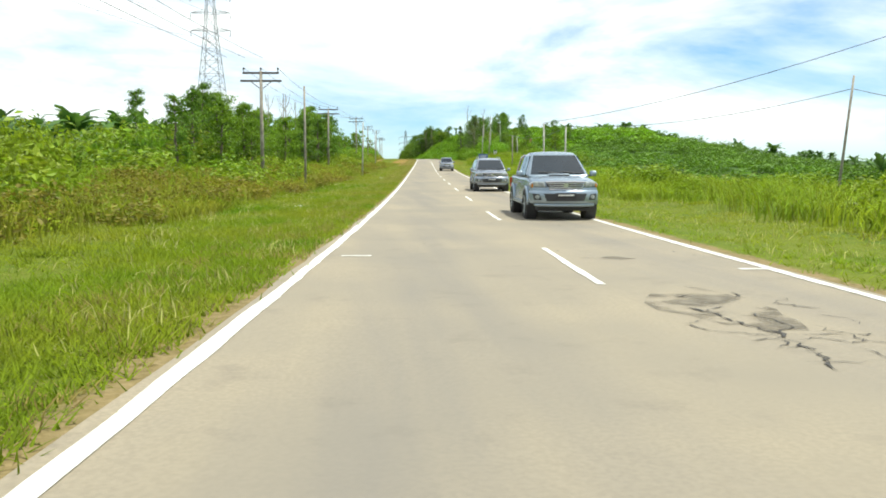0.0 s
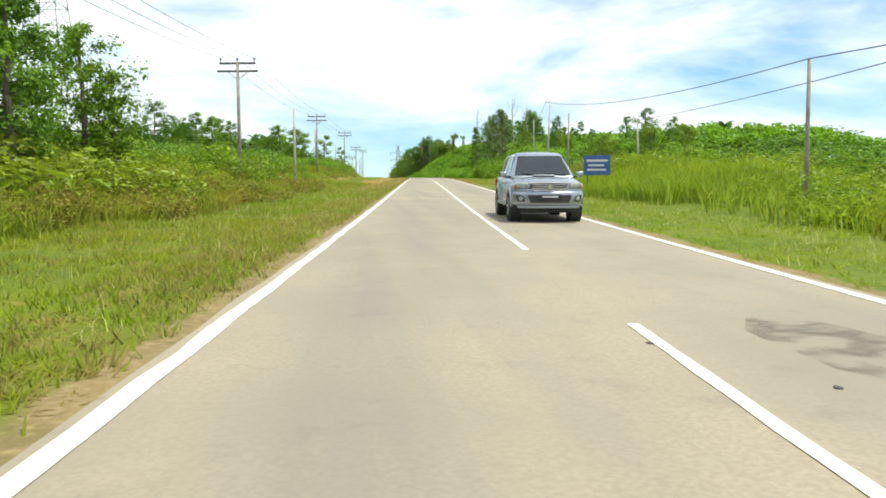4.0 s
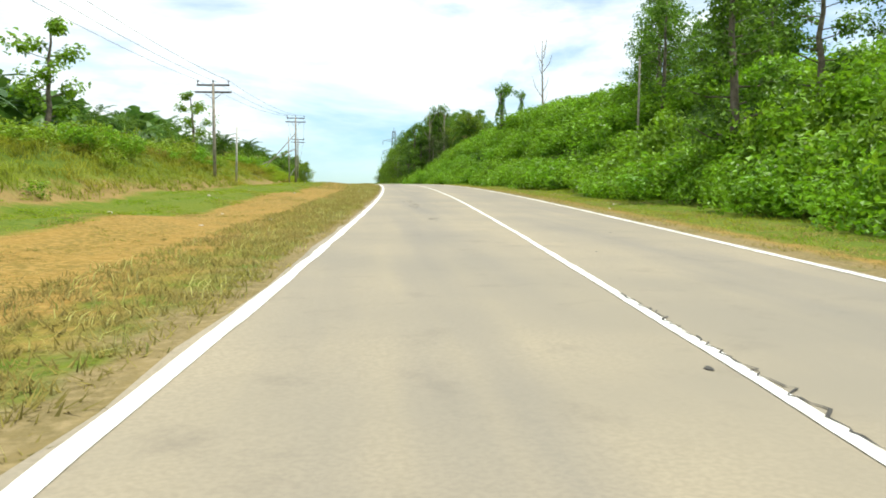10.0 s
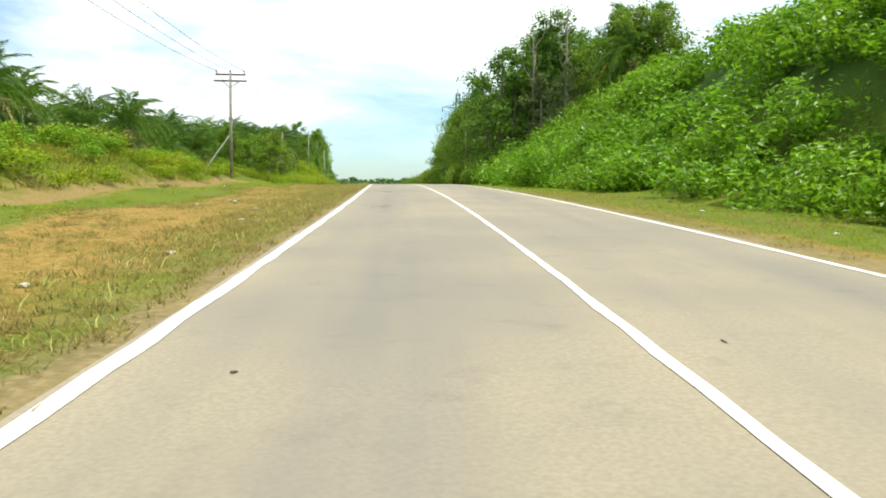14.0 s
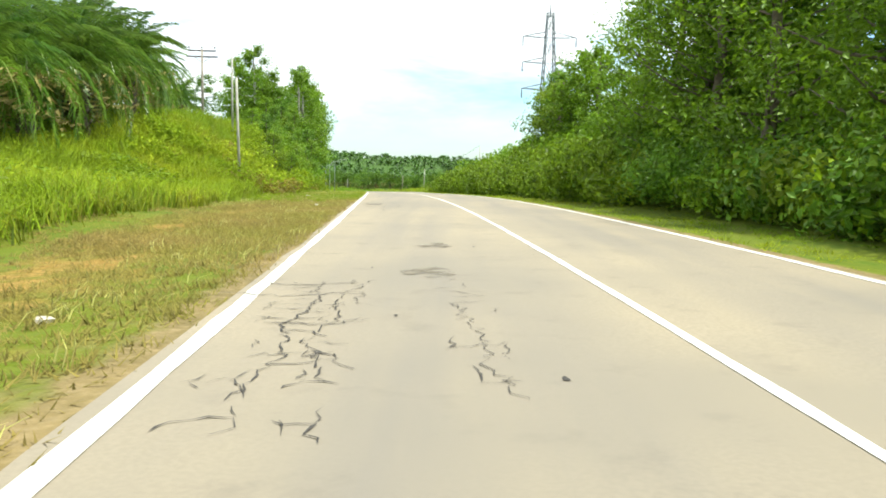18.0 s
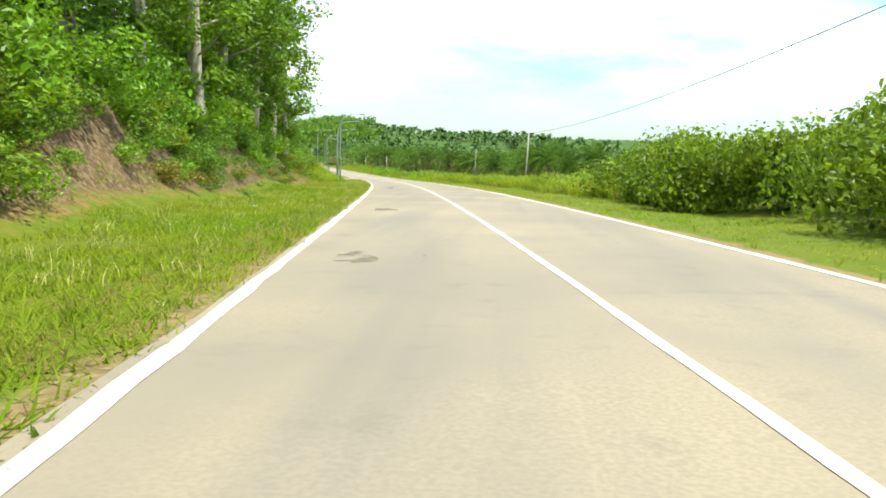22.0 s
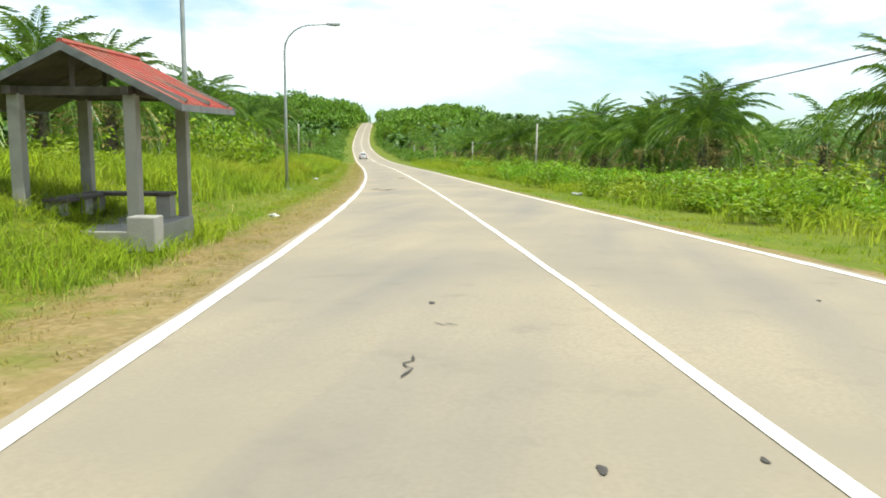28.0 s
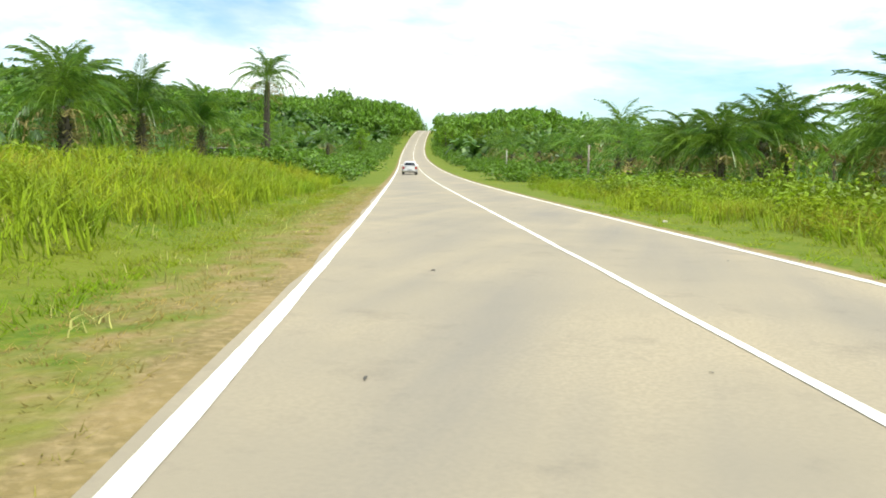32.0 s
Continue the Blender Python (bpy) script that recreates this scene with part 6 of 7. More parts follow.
def slab(outline, y0, y1, bevel=0.02):
    """An outline (x, z) drawn out along y."""
    bm = bmesh.new()
    rows = [[bm.verts.new((x, y, z)) for x, z in outline] for y in (y0, y1)]
    n = len(outline)
    bm.faces.new(rows[0])
    bm.faces.new(rows[1][::-1])
    for i in range(n):
        bm.faces.new((rows[0][i], rows[0][(i + 1) % n], rows[1][(i + 1) % n], rows[1][i]))
    bmesh.ops.recalc_face_normals(bm, faces=bm.faces)
    bmesh.ops.bevel(bm, geom=list(bm.edges), offset=bevel, segments=2, affect="EDGES", profile=0.6)
    return bm


def crown(bm, W, z_from, drop=0.07):
    """Arches a roof across its width."""
    for x in (-0.6, -0.4, -0.2, 0, 0.2, 0.4, 0.6):
        bmesh.ops.bisect_plane(bm, geom=bm.verts[:] + bm.edges[:] + bm.faces[:], plane_co=(x * W, 0, 0), plane_no=(1, 0, 0))
    for v in bm.verts:
        if v.co.z > z_from:
            v.co.z -= drop * (v.co.x / W) ** 2
    return bm


def wheel(root, x, y, r, w):
    sx = 1 if x > 0 else -1
    tyre = bmesh.new()
    prof = [(-w / 2, r * 0.68), (-w / 2, r * 0.93), (-w * 0.38, r), (w * 0.38, r), (w / 2, r * 0.93), (w / 2, r * 0.68)]
    n = 24
    rings = [[tyre.verts.new((x + a, y + b * math.cos(2 * math.pi * k / n), r + b * math.sin(2 * math.pi * k / n))) for k in range(n)] for a, b in prof]
    for i in range(len(prof)):
        q0, q1 = rings[i], rings[(i + 1) % len(prof)]
        for k in range(n):
            tyre.faces.new((q0[k], q0[(k + 1) % n], q1[(k + 1) % n], q1[k]))
    wh = part("wheel", tyre, RUBBER, root, "", True)
    rim = bmesh.new()
    tube(rim, [(x + sx * w * 0.1, y, r), (x + sx * w * 0.42, y, r)], [r * 0.14, r * 0.12], 12)
    for k in range(6):
        a = 2 * math.pi * k / 6
        tube(rim, [(x + sx * w * 0.3, y, r), (x + sx * w * 0.36, y + 0.66 * r * math.cos(a), r + 0.66 * r * math.sin(a))], [r * 0.1, r * 0.09], 5)
    part("rim", rim, GALV, wh, "silver alloy spokes")
    part("hub_disc", tubes(([(x - sx * w * 0.1, y, r), (x + sx * w * 0.12, y, r)], r * 0.66), sides=20), PLASTIC, wh)


def vehicle(s, d, yaw_off, paint, kind, label):
    """A car, people carrier or pickup, its front towards +y."""
    p = Vector(on_road(s, d))
    hd, gr = float(course(s)[3]), float(np.interp(s, SG, GG))
    base = Matrix.Translation(p) @ Matrix.Rotation(hd, 4, "Z") @ Matrix.Rotation(math.atan(gr), 4, "X") @ Matrix.Rotation(yaw_off, 4, "Z")
    root = thing({"pickup": "pickup_truck", "suv": "suv", "car": "car"}[kind], label, {"pickup": "pickup truck", "suv": "car", "car": "car"}[kind], base)
    if kind == "pickup":
        W, L, R, gc = 0.9, 2.55, 0.39, 0.42
        low = [(-L, 0.5), (-L, 1.12), (-0.75, 1.12), (-0.7, 1.1), (1.35, 1.15), (2.1, 1.1), (2.4, 1.05), (L - 0.02, 0.95), (L + 0.02, 0.8), (L, 0.45), (2.2, 0.4), (-2.2, 0.42)]
        cab = [(-0.74, 1.08), (-0.58, 1.66), (-0.3, 1.79), (0.3, 1.8), (0.6, 1.73), (1.48, 1.1)]
        wb = (1.6, -1.5)
    elif kind == "suv":
        W, L, R, gc = 0.91, 2.3, 0.38, 0.4
        low = [(-L, 0.5), (-L - 0.03, 0.95), (-2.2, 1.1), (1.3, 1.15), (1.9, 1.1), (2.16, 1.05), (L - 0.02, 0.94), (L + 0.03, 0.78), (L + 0.03, 0.5), (2.0, 0.36), (-2.0, 0.38)]
        cab = [(-2.22, 1.06), (-2.02, 1.62), (-1.7, 1.76), (0.0, 1.8), (0.5, 1.72), (1.42, 1.1)]
        wb = (1.4, -1.35)
    else:
        W, L, R, gc = 0.85, 2.05, 0.3, 0.3
        low = [(-L, 0.4), (-L - 0.03, 0.85), (-1.95, 0.95), (1.0, 0.96), (1.8, 0.85), (L, 0.7), (L + 0.03, 0.4), (1.8, 0.26), (-1.8, 0.28)]
        cab = [(-2.0, 0.93), (-1.75, 1.42), (-1.3, 1.52), (0.2, 1.52), (0.35, 1.46), (1.1, 0.94)]
        wb = (1.28, -1.25)
    ztop = max(z for _, z in cab)
    zb = min(z for _, z in cab)
    part("body", bow(prism(low, W, 0.07, 0.7, 1.15, 0.09), W, L, 0.28), paint, root, "", True)
    part("cabin", crown(prism(cab, W - 0.05, 0.23, zb, ztop, 0.08), W, ztop - 0.16), paint, root, "", True)
    # glass, a little proud of the cabin
    zs = zb + 0.1
    inset = lambda z: (W - 0.05) - 0.23 * (z - zb) / (ztop - zb)
    z_hi = cab[-2][1] - 0.04
    slope = lambda z: cab[-1][0] + (cab[-2][0] - cab[-1][0]) * (z - cab[-1][1]) / (cab[-2][1] - cab[-1][1])
    bm = bmesh.new()
    q = [(-inset(zs) + 0.08, slope(zs) + 0.02, zs), (inset(zs) - 0.08, slope(zs) + 0.02, zs), (inset(z_hi) - 0.08, slope(z_hi) + 0.02, z_hi), (-inset(z_hi) + 0.08, slope(z_hi) + 0.02, z_hi)]
    vs = [bm.verts.new(v) for v in q]
    ws = [bm.verts.new(Vector(v) - Vector((0, 0.03, 0.01))) for v in q]
    bm.faces.new(vs)
    bm.faces.new(ws[::-1])
    for i in range(4):
        bm.faces.new((vs[i], vs[(i + 1) % 4], ws[(i + 1) % 4], ws[i]))
    part("windscreen", bm, GLASS, root, "dark reflecting windscreen")
    rs0, rs1 = cab[0], cab[1]
    bslope = lambda z: rs0[0] + (rs1[0] - rs0[0]) * (z - rs0[1]) / (rs1[1] - rs0[1])
    zr0, zr1 = zb + 0.12, rs1[1] - 0.03
    bm = bmesh.new()
    q = [(-inset(zr0) + 0.1, bslope(zr0) - 0.02, zr0), (inset(zr0) - 0.1, bslope(zr0) - 0.02, zr0), (inset(zr1) - 0.1, bslope(zr1) - 0.02, zr1), (-inset(zr1) + 0.1, bslope(zr1) - 0.02, zr1)]
    vs = [bm.verts.new(v) for v in q]
    ws = [bm.verts.new(Vector(v) + Vector((0, 0.03, 0))) for v in q]
    bm.faces.new(vs)
    bm.faces.new(ws[::-1])
    for i in range(4):
        bm.faces.new((vs[i], vs[(i + 1) % 4], ws[(i + 1) % 4], ws[i]))
    part("rear_window", bm, GLASS, root)
    y_hi = cab[-1][0]
    splits = {"pickup": (-0.55, 0.12, 1.05), "suv": (-1.95, -1.05, -0.15, 0.95), "car": (-1.6, -0.35, 0.85)}[kind]
    for sx in (-1, 1):
        for a, b in zip(splits, splits[1:]):
            z0, z1 = zb + 0.08, ztop - 0.13
            top_b = min(b - 0.04, slope(z1) - 0.07)
            top_a = max(a + 0.04, bslope(z1) + 0.1)
            bm = bmesh.new()
            q = [(sx * (inset(z0) + 0.008), max(a + 0.04, bslope(z0) + 0.1), z0), (sx * (inset(z0) + 0.008), b - 0.04, z0), (sx * (inset(z1) + 0.008), top_b, z1), (sx * (inset(z1) + 0.008), top_a, z1)]
            vs = [bm.verts.new(v) for v in q]
            ws = [bm.verts.new(Vector(v) - Vector((sx * 0.03, 0, 0))) for v in q]
            bm.faces.new(vs)
            bm.faces.new(ws[::-1])
            for i in range(4):
                bm.faces.new((vs[i], vs[(i + 1) % 4], ws[(i + 1) % 4], ws[i]))
            part("side_window", bm, GLASS, root)
            part("door_handle", boxes((sx * (W - 0.02) - 0.015, a + 0.1, zb - 0.14, sx * (W - 0.02) + 0.02, a + 0.26, zb - 0.1)), CHROME, root)
        mirror = part("mirror", boxes((sx * (W + 0.1) - 0.09, y_hi - 0.42, zb + 0.04, sx * (W + 0.1) + 0.09, y_hi - 0.3, zb + 0.19), bevel=0.045), paint, root, "", True)
        part("mirror_arm", boxes((sx * (W - 0.02) - 0.06, y_hi - 0.38, zb + 0.03, sx * (W - 0.02) + 0.06, y_hi - 0.33, zb + 0.07), bevel=0.01), PLASTIC, mirror)
        if kind == "car":
            part("headlight", bow(boxes((sx * W * 0.74 - 0.2, L - 0.3, 0.64, sx * W * 0.74 + 0.2, L + 0.05, 0.79), bevel=0.05), W, L, 0.24), LENS, root)
        else:
            lamp = part("headlight", bow(slab([(sx * 0.53, 1.005), (sx * 0.5, 0.85), (sx * 0.86, 0.88), (sx * 0.885, 1.0), (sx * 0.8, 1.045)], L - 0.42, L + 0.035, 0.025), W, L, 0.28), LENS, root, "clear swept headlight", True)
            part("lamp_bowl", bow(tubes(([(sx * 0.66, L, 0.935), (sx * 0.66, L + 0.028, 0.935)], 0.055), sides=14), W, L, 0.28), CHROME, lamp)
            part("indicator", bow(slab([(sx * 0.8, 0.9), (sx * 0.85, 0.905), (sx * 0.85, 0.985), (sx * 0.8, 1.0)], L - 0.3, L + 0.042, 0.01), W, L, 0.28), AMBER, lamp, "amber indicator lens")
        part("tail_light", boxes((sx * W * 0.86 - 0.12, -L - 0.05, 0.75 if kind != "car" else 0.65, sx * W * 0.86 + 0.1, -L + 0.1, 1.05 if kind != "car" else 0.9), bevel=0.02), LAMPRED, root)
        part("sill_step", boxes((sx * W - 0.06, wb[1] + R + 0.1, gc - 0.04, sx * W + 0.05, wb[0] - R - 0.1, gc + 0.04), bevel=0.015), GALV if kind == "pickup" else PLASTIC, root)
        for y in wb:
            arch = bmesh.new()
            tube(arch, [(sx * (W - 0.01), y + (R + 0.07) * math.cos(t), R + (R + 0.07) * math.sin(t)) for t in [math.pi * k / 10 for k in range(11)]], 0.045, 6)
            part("wheel_arch", arch, paint if kind != "car" else PLASTIC, root, "", True)
            part("wheel_well", tubes(([(sx * (W - 0.26), y, R), (sx * (W + 0.012), y, R)], R + 0.06), sides=20), PLASTIC, root)
            wheel(root, sx * (W - 0.07), y, R, 0.22)
    if kind == "car":
        part("front_bumper", bow(boxes((-W + 0.02, L - 0.2, 0.38, W - 0.02, L + 0.1, 0.68), bevel=0.06), W, L), paint, root)
    else:
        part("front_bumper", bow(boxes((-W + 0.01, L - 0.3, 0.43, W - 0.01, L + 0.1, 0.79), bevel=0.09), W, L, 0.28), paint, root, "", True)
    part("undertray", boxes((-W + 0.2, -L + 0.3, 0.24, W - 0.2, L - 0.25, 0.44), bevel=0.05), PLASTIC, root, "dark underbody")
    part("rear_bumper", bow(boxes((-W + 0.04, -L - 0.1, 0.42, W - 0.04, -L + 0.2, 0.62), bevel=0.04), W, L, 0.14), CHROME if kind == "pickup" else paint, root)
    if kind == "car":
        part("air_intake", boxes((-0.58, L + 0.02, 0.42, 0.58, L + 0.112, 0.6), bevel=0.015), PLASTIC, root)
        grille = part("grille", boxes((-0.4, L - 0.1, 0.58, 0.4, L + 0.06, 0.7), bevel=0.03), PLASTIC, root)
        for zz in (0.595, 0.65):
            part("grille_bar", bow(boxes((-0.38, L + 0.045, zz, 0.38, L + 0.075, zz + 0.022), bevel=0.005), W, L, 0.1), CHROME, grille)
    else:
        part("air_intake", bow(slab([(-0.56, 0.7), (-0.48, 0.5), (0.48, 0.5), (0.56, 0.7)], L - 0.05, L + 0.108, 0.02), W, L, 0.28), PLASTIC, root, "dark lower bumper opening")
        mouth = [(-0.5, 1.0), (-0.4, 0.8), (0.4, 0.8), (0.5, 1.0)]
        grille = part("grille", bow(slab(mouth, L - 0.2, L + 0.06, 0.02), W, L, 0.28), PLASTIC, root)
        part("grille_frame", bow(tubes(([(x, L + 0.05, z) for x, z in mouth + mouth[:1]], 0.024)), W, L, 0.28), CHROME, grille, "chrome grille surround")
        for k in range(3):
            zz, ww = 0.835 + 0.052 * k, 0.41 + 0.026 * k
            part("grille_bar", bow(boxes((-ww, L + 0.03, zz, ww, L + 0.078, zz + 0.024), bevel=0.006), W, L, 0.28), CHROME, grille)
        part("badge", tubes(([(0, L + 0.07, 0.9), (0, L + 0.088, 0.9)], 0.06), sides=16), CHROME, grille)
        part("bonnet_scoop", prism([(0.95, 1.1), (1.0, 1.2), (1.5, 1.19), (1.56, 1.08)] if kind == "pickup" else [(1.3, 1.08), (1.42, 1.17), (1.72, 1.13), (1.76, 1.02)], 0.34, 0.08, 1.08, 1.2, 0.02), paint, root, "", True)
        part("scoop_mouth", boxes((-0.27, 1.53, 1.125, 0.27, 1.575, 1.17) if kind == "pickup" else (-0.27, 1.73, 1.07, 0.27, 1.775, 1.11), bevel=0.01), PLASTIC, root)
        part("skid_lip", bow(boxes((-W + 0.12, L - 0.25, 0.36, W - 0.12, L + 0.06, 0.44), bevel=0.03), W, L, 0.28), paint, root, "", True)
        for sx in (-1, 1):
            part("fog_lamp_recess", bow(slab([(sx * 0.6, 0.53), (sx * 0.79, 0.53), (sx * 0.83, 0.7), (sx * 0.66, 0.68)], L - 0.2, L + 0.115, 0.02), W, L, 0.28), PLASTIC, root)
            part("fog_lamp", bow(tubes(([(sx * 0.71, L - 0.05, 0.61), (sx * 0.71, L + 0.13, 0.61)], 0.055), sides=14), W, L, 0.28), LENS, root)
            part("wiper", tubes(([(sx * 0.3 - 0.32, slope(zs + 0.02) + 0.05, zs + 0.02), (sx * 0.3 + 0.22, slope(zs + 0.06) + 0.05, zs + 0.06)], 0.012), sides=4), PLASTIC, root)
    for y, sgn, pz in ((L + 0.13, 1, 0.5 if kind == "car" else 0.6), (-L - 0.118, -1, 0.5)):
        pl = part("number_plate", boxes((-0.26, min(y, y - sgn * 0.02), pz, 0.26, max(y, y - sgn * 0.02), pz + 0.11)), PLASTIC, root, "black plate")
        part("plate_bar", boxes((-0.2, min(y + sgn * 0.001, y + sgn * 0.005), pz + 0.035, 0.2, max(y + sgn * 0.001, y + sgn * 0.005), pz + 0.075)), SIGNWHITE, pl)
    if kind == "pickup":
        part("cargo_bed", boxes((-W + 0.1, -L + 0.1, 1.115, W - 0.1, -0.8, 1.128)), PLASTIC, root, "dark open cargo bed")
        part("sports_bar", tubes(*[([(sx * 0.78, -1.5, 1.12), (sx * 0.7, -1.0, 1.62), (sx * 0.62, -0.86, 1.7)], 0.035) for sx in (-1, 1)], ([(-0.62, -0.86, 1.7), (0.62, -0.86, 1.7)], 0.035)), CHROME, root)
    if kind == "suv":
        for sx in (-1, 1):
            part("roof_rail", tubes(([(sx * 0.58, -1.7, 1.72), (sx * 0.58, -1.5, 1.83), (sx * 0.58, 0.0, 1.85), (sx * 0.58, 0.2, 1.74)], 0.022)), GALV, root)
    return root


vehicle(23.3, 1.65, math.pi, BLUEGREY, "pickup", "blue-grey double-cab pickup truck in the oncoming lane")
vehicle(45.8, 1.75, math.pi, SILVER, "suv", "silver-blue sport utility vehicle in the oncoming lane")
vehicle(113.1, 1.5, math.pi, SILVER, "pickup", "silver double-cab pickup truck in the oncoming lane")
vehicle(826, -1.8, 0.0, WHITEPAINT, "car", "small white hatchback driving ahead in the lane")


# damage on the asphalt
def crack(points, width, seed, material=TAR, name="crack"):
    """A jagged open crack along points (s, d), with uneven width, as a thin dark strip."""
    r = random.Random(seed)
    pts = []
    for (s0, d0), (s1, d1) in zip(points, points[1:]):
        n = max(2, int(math.hypot(s1 - s0, d1 - d0) / 0.07))
        for k in range(n):
            q = k / n
            pts.append((s0 + (s1 - s0) * q + r.gauss(0, 0.03), d0 + (d1 - d0) * q + r.gauss(0, 0.03)))
    pts.append(points[-1])
    v = []
    for k, (s, d) in enumerate(pts):
        a, b = pts[max(0, k - 1)], pts[min(len(pts) - 1, k + 1)]
        ts, td = b[0] - a[0], b[1] - a[1]
        ln = math.hypot(ts, td) or 1
        w = width * r.uniform(0.12, 1.3) * (0.3 if k in (0, len(pts) - 1) else 1)
        v += [on_road(s - td / ln * w, d + ts / ln * w, 0.009), on_road(s + td / ln * w, d - ts / ln * w, 0.009)]
    f = [(2 * k, 2 * k + 1, 2 * k + 3, 2 * k + 2) for k in range(len(pts) - 1)]
    ob = new(name, mesh_from(name, np.array(v), np.array(f), material))
    ob.parent = road


def blot(s, d, rs_, rd, seed, material=PATCH, name="patch", up=0.005):
    """An uneven flat patch on the road."""
    r = random.Random(seed)
    n = 22
    ring = []
    for k in range(n):
        a = 2 * math.pi * k / n
        q = 0.75 + 0.3 * r.random() + 0.12 * math.sin(3 * a + seed)
        ring.append(on_road(s + math.cos(a) * rs_ * q, d + math.sin(a) * rd * q, up))
    v = [on_road(s, d, up)] + ring
    f = [(0, 1 + k, 1 + (k + 1) % n) for k in range(n)]
    ob = new(name, mesh_from(name, np.array(v), np.array(f), material))
    ob.parent = road


for k, (s, d, a, b) in enumerate(((7.4, 0.75, 1.3, 0.55), (11.7, 0.7, 0.25, 0.4), (51.5, 1.1, 1.8, 0.4), (83, 0.8, 0.6, 0.35), (96, 1.3, 1.6, 0.5), (144.6, -2.9, 0.1, 0.14), (422.4, -1.75, 0.5, 0.35),
                                  (425.8, -1.6, 0.5, 0.35), (464.8, -1.75, 0.45, 0.35), (463.9, -1.6, 0.3, 0.35), (470, -2.5, 0.5, 0.4), (442.3, -2.9, 0.6, 0.35), (552.2, -1.95, 1.0, 0.3), (550.7, -2.0, 0.3, 0.25), (694.6, -0.7, 1.3, 0.4),
                                  (722, -2.75, 0.35, 0.3), (721.5, -0.9, 0.5, 0.4), (675, -2.3, 1.6, 0.7), (358, -2.2, 0.8, 0.35), (392, -1.2, 0.9, 0.35), (512, -2.4, 0.7, 0.3), (524, -2.2, 0.8, 0.35))):
    blot(s, d, a, b, k, TAR if k in (12, 13, 5, 15) else PATCH)
for k, (s, d, a, b) in enumerate(((258, -1.9, 2.2, 0.2), (262, -2.1, 1.4, 0.2), (305, -2.4, 1.2, 0.35), (309, -2.2, 0.9, 0.25), (344, -2.3, 1.4, 0.3), (250, -1.5, 0.7, 0.15), (208, -2.6, 1.2, 0.1), (560, -1.8, 0.3, 0.2), (549, -2.6, 0.15, 0.12))):
    blot(s, d, a, b, 50 + k, CHALK, "stain", 0.004)
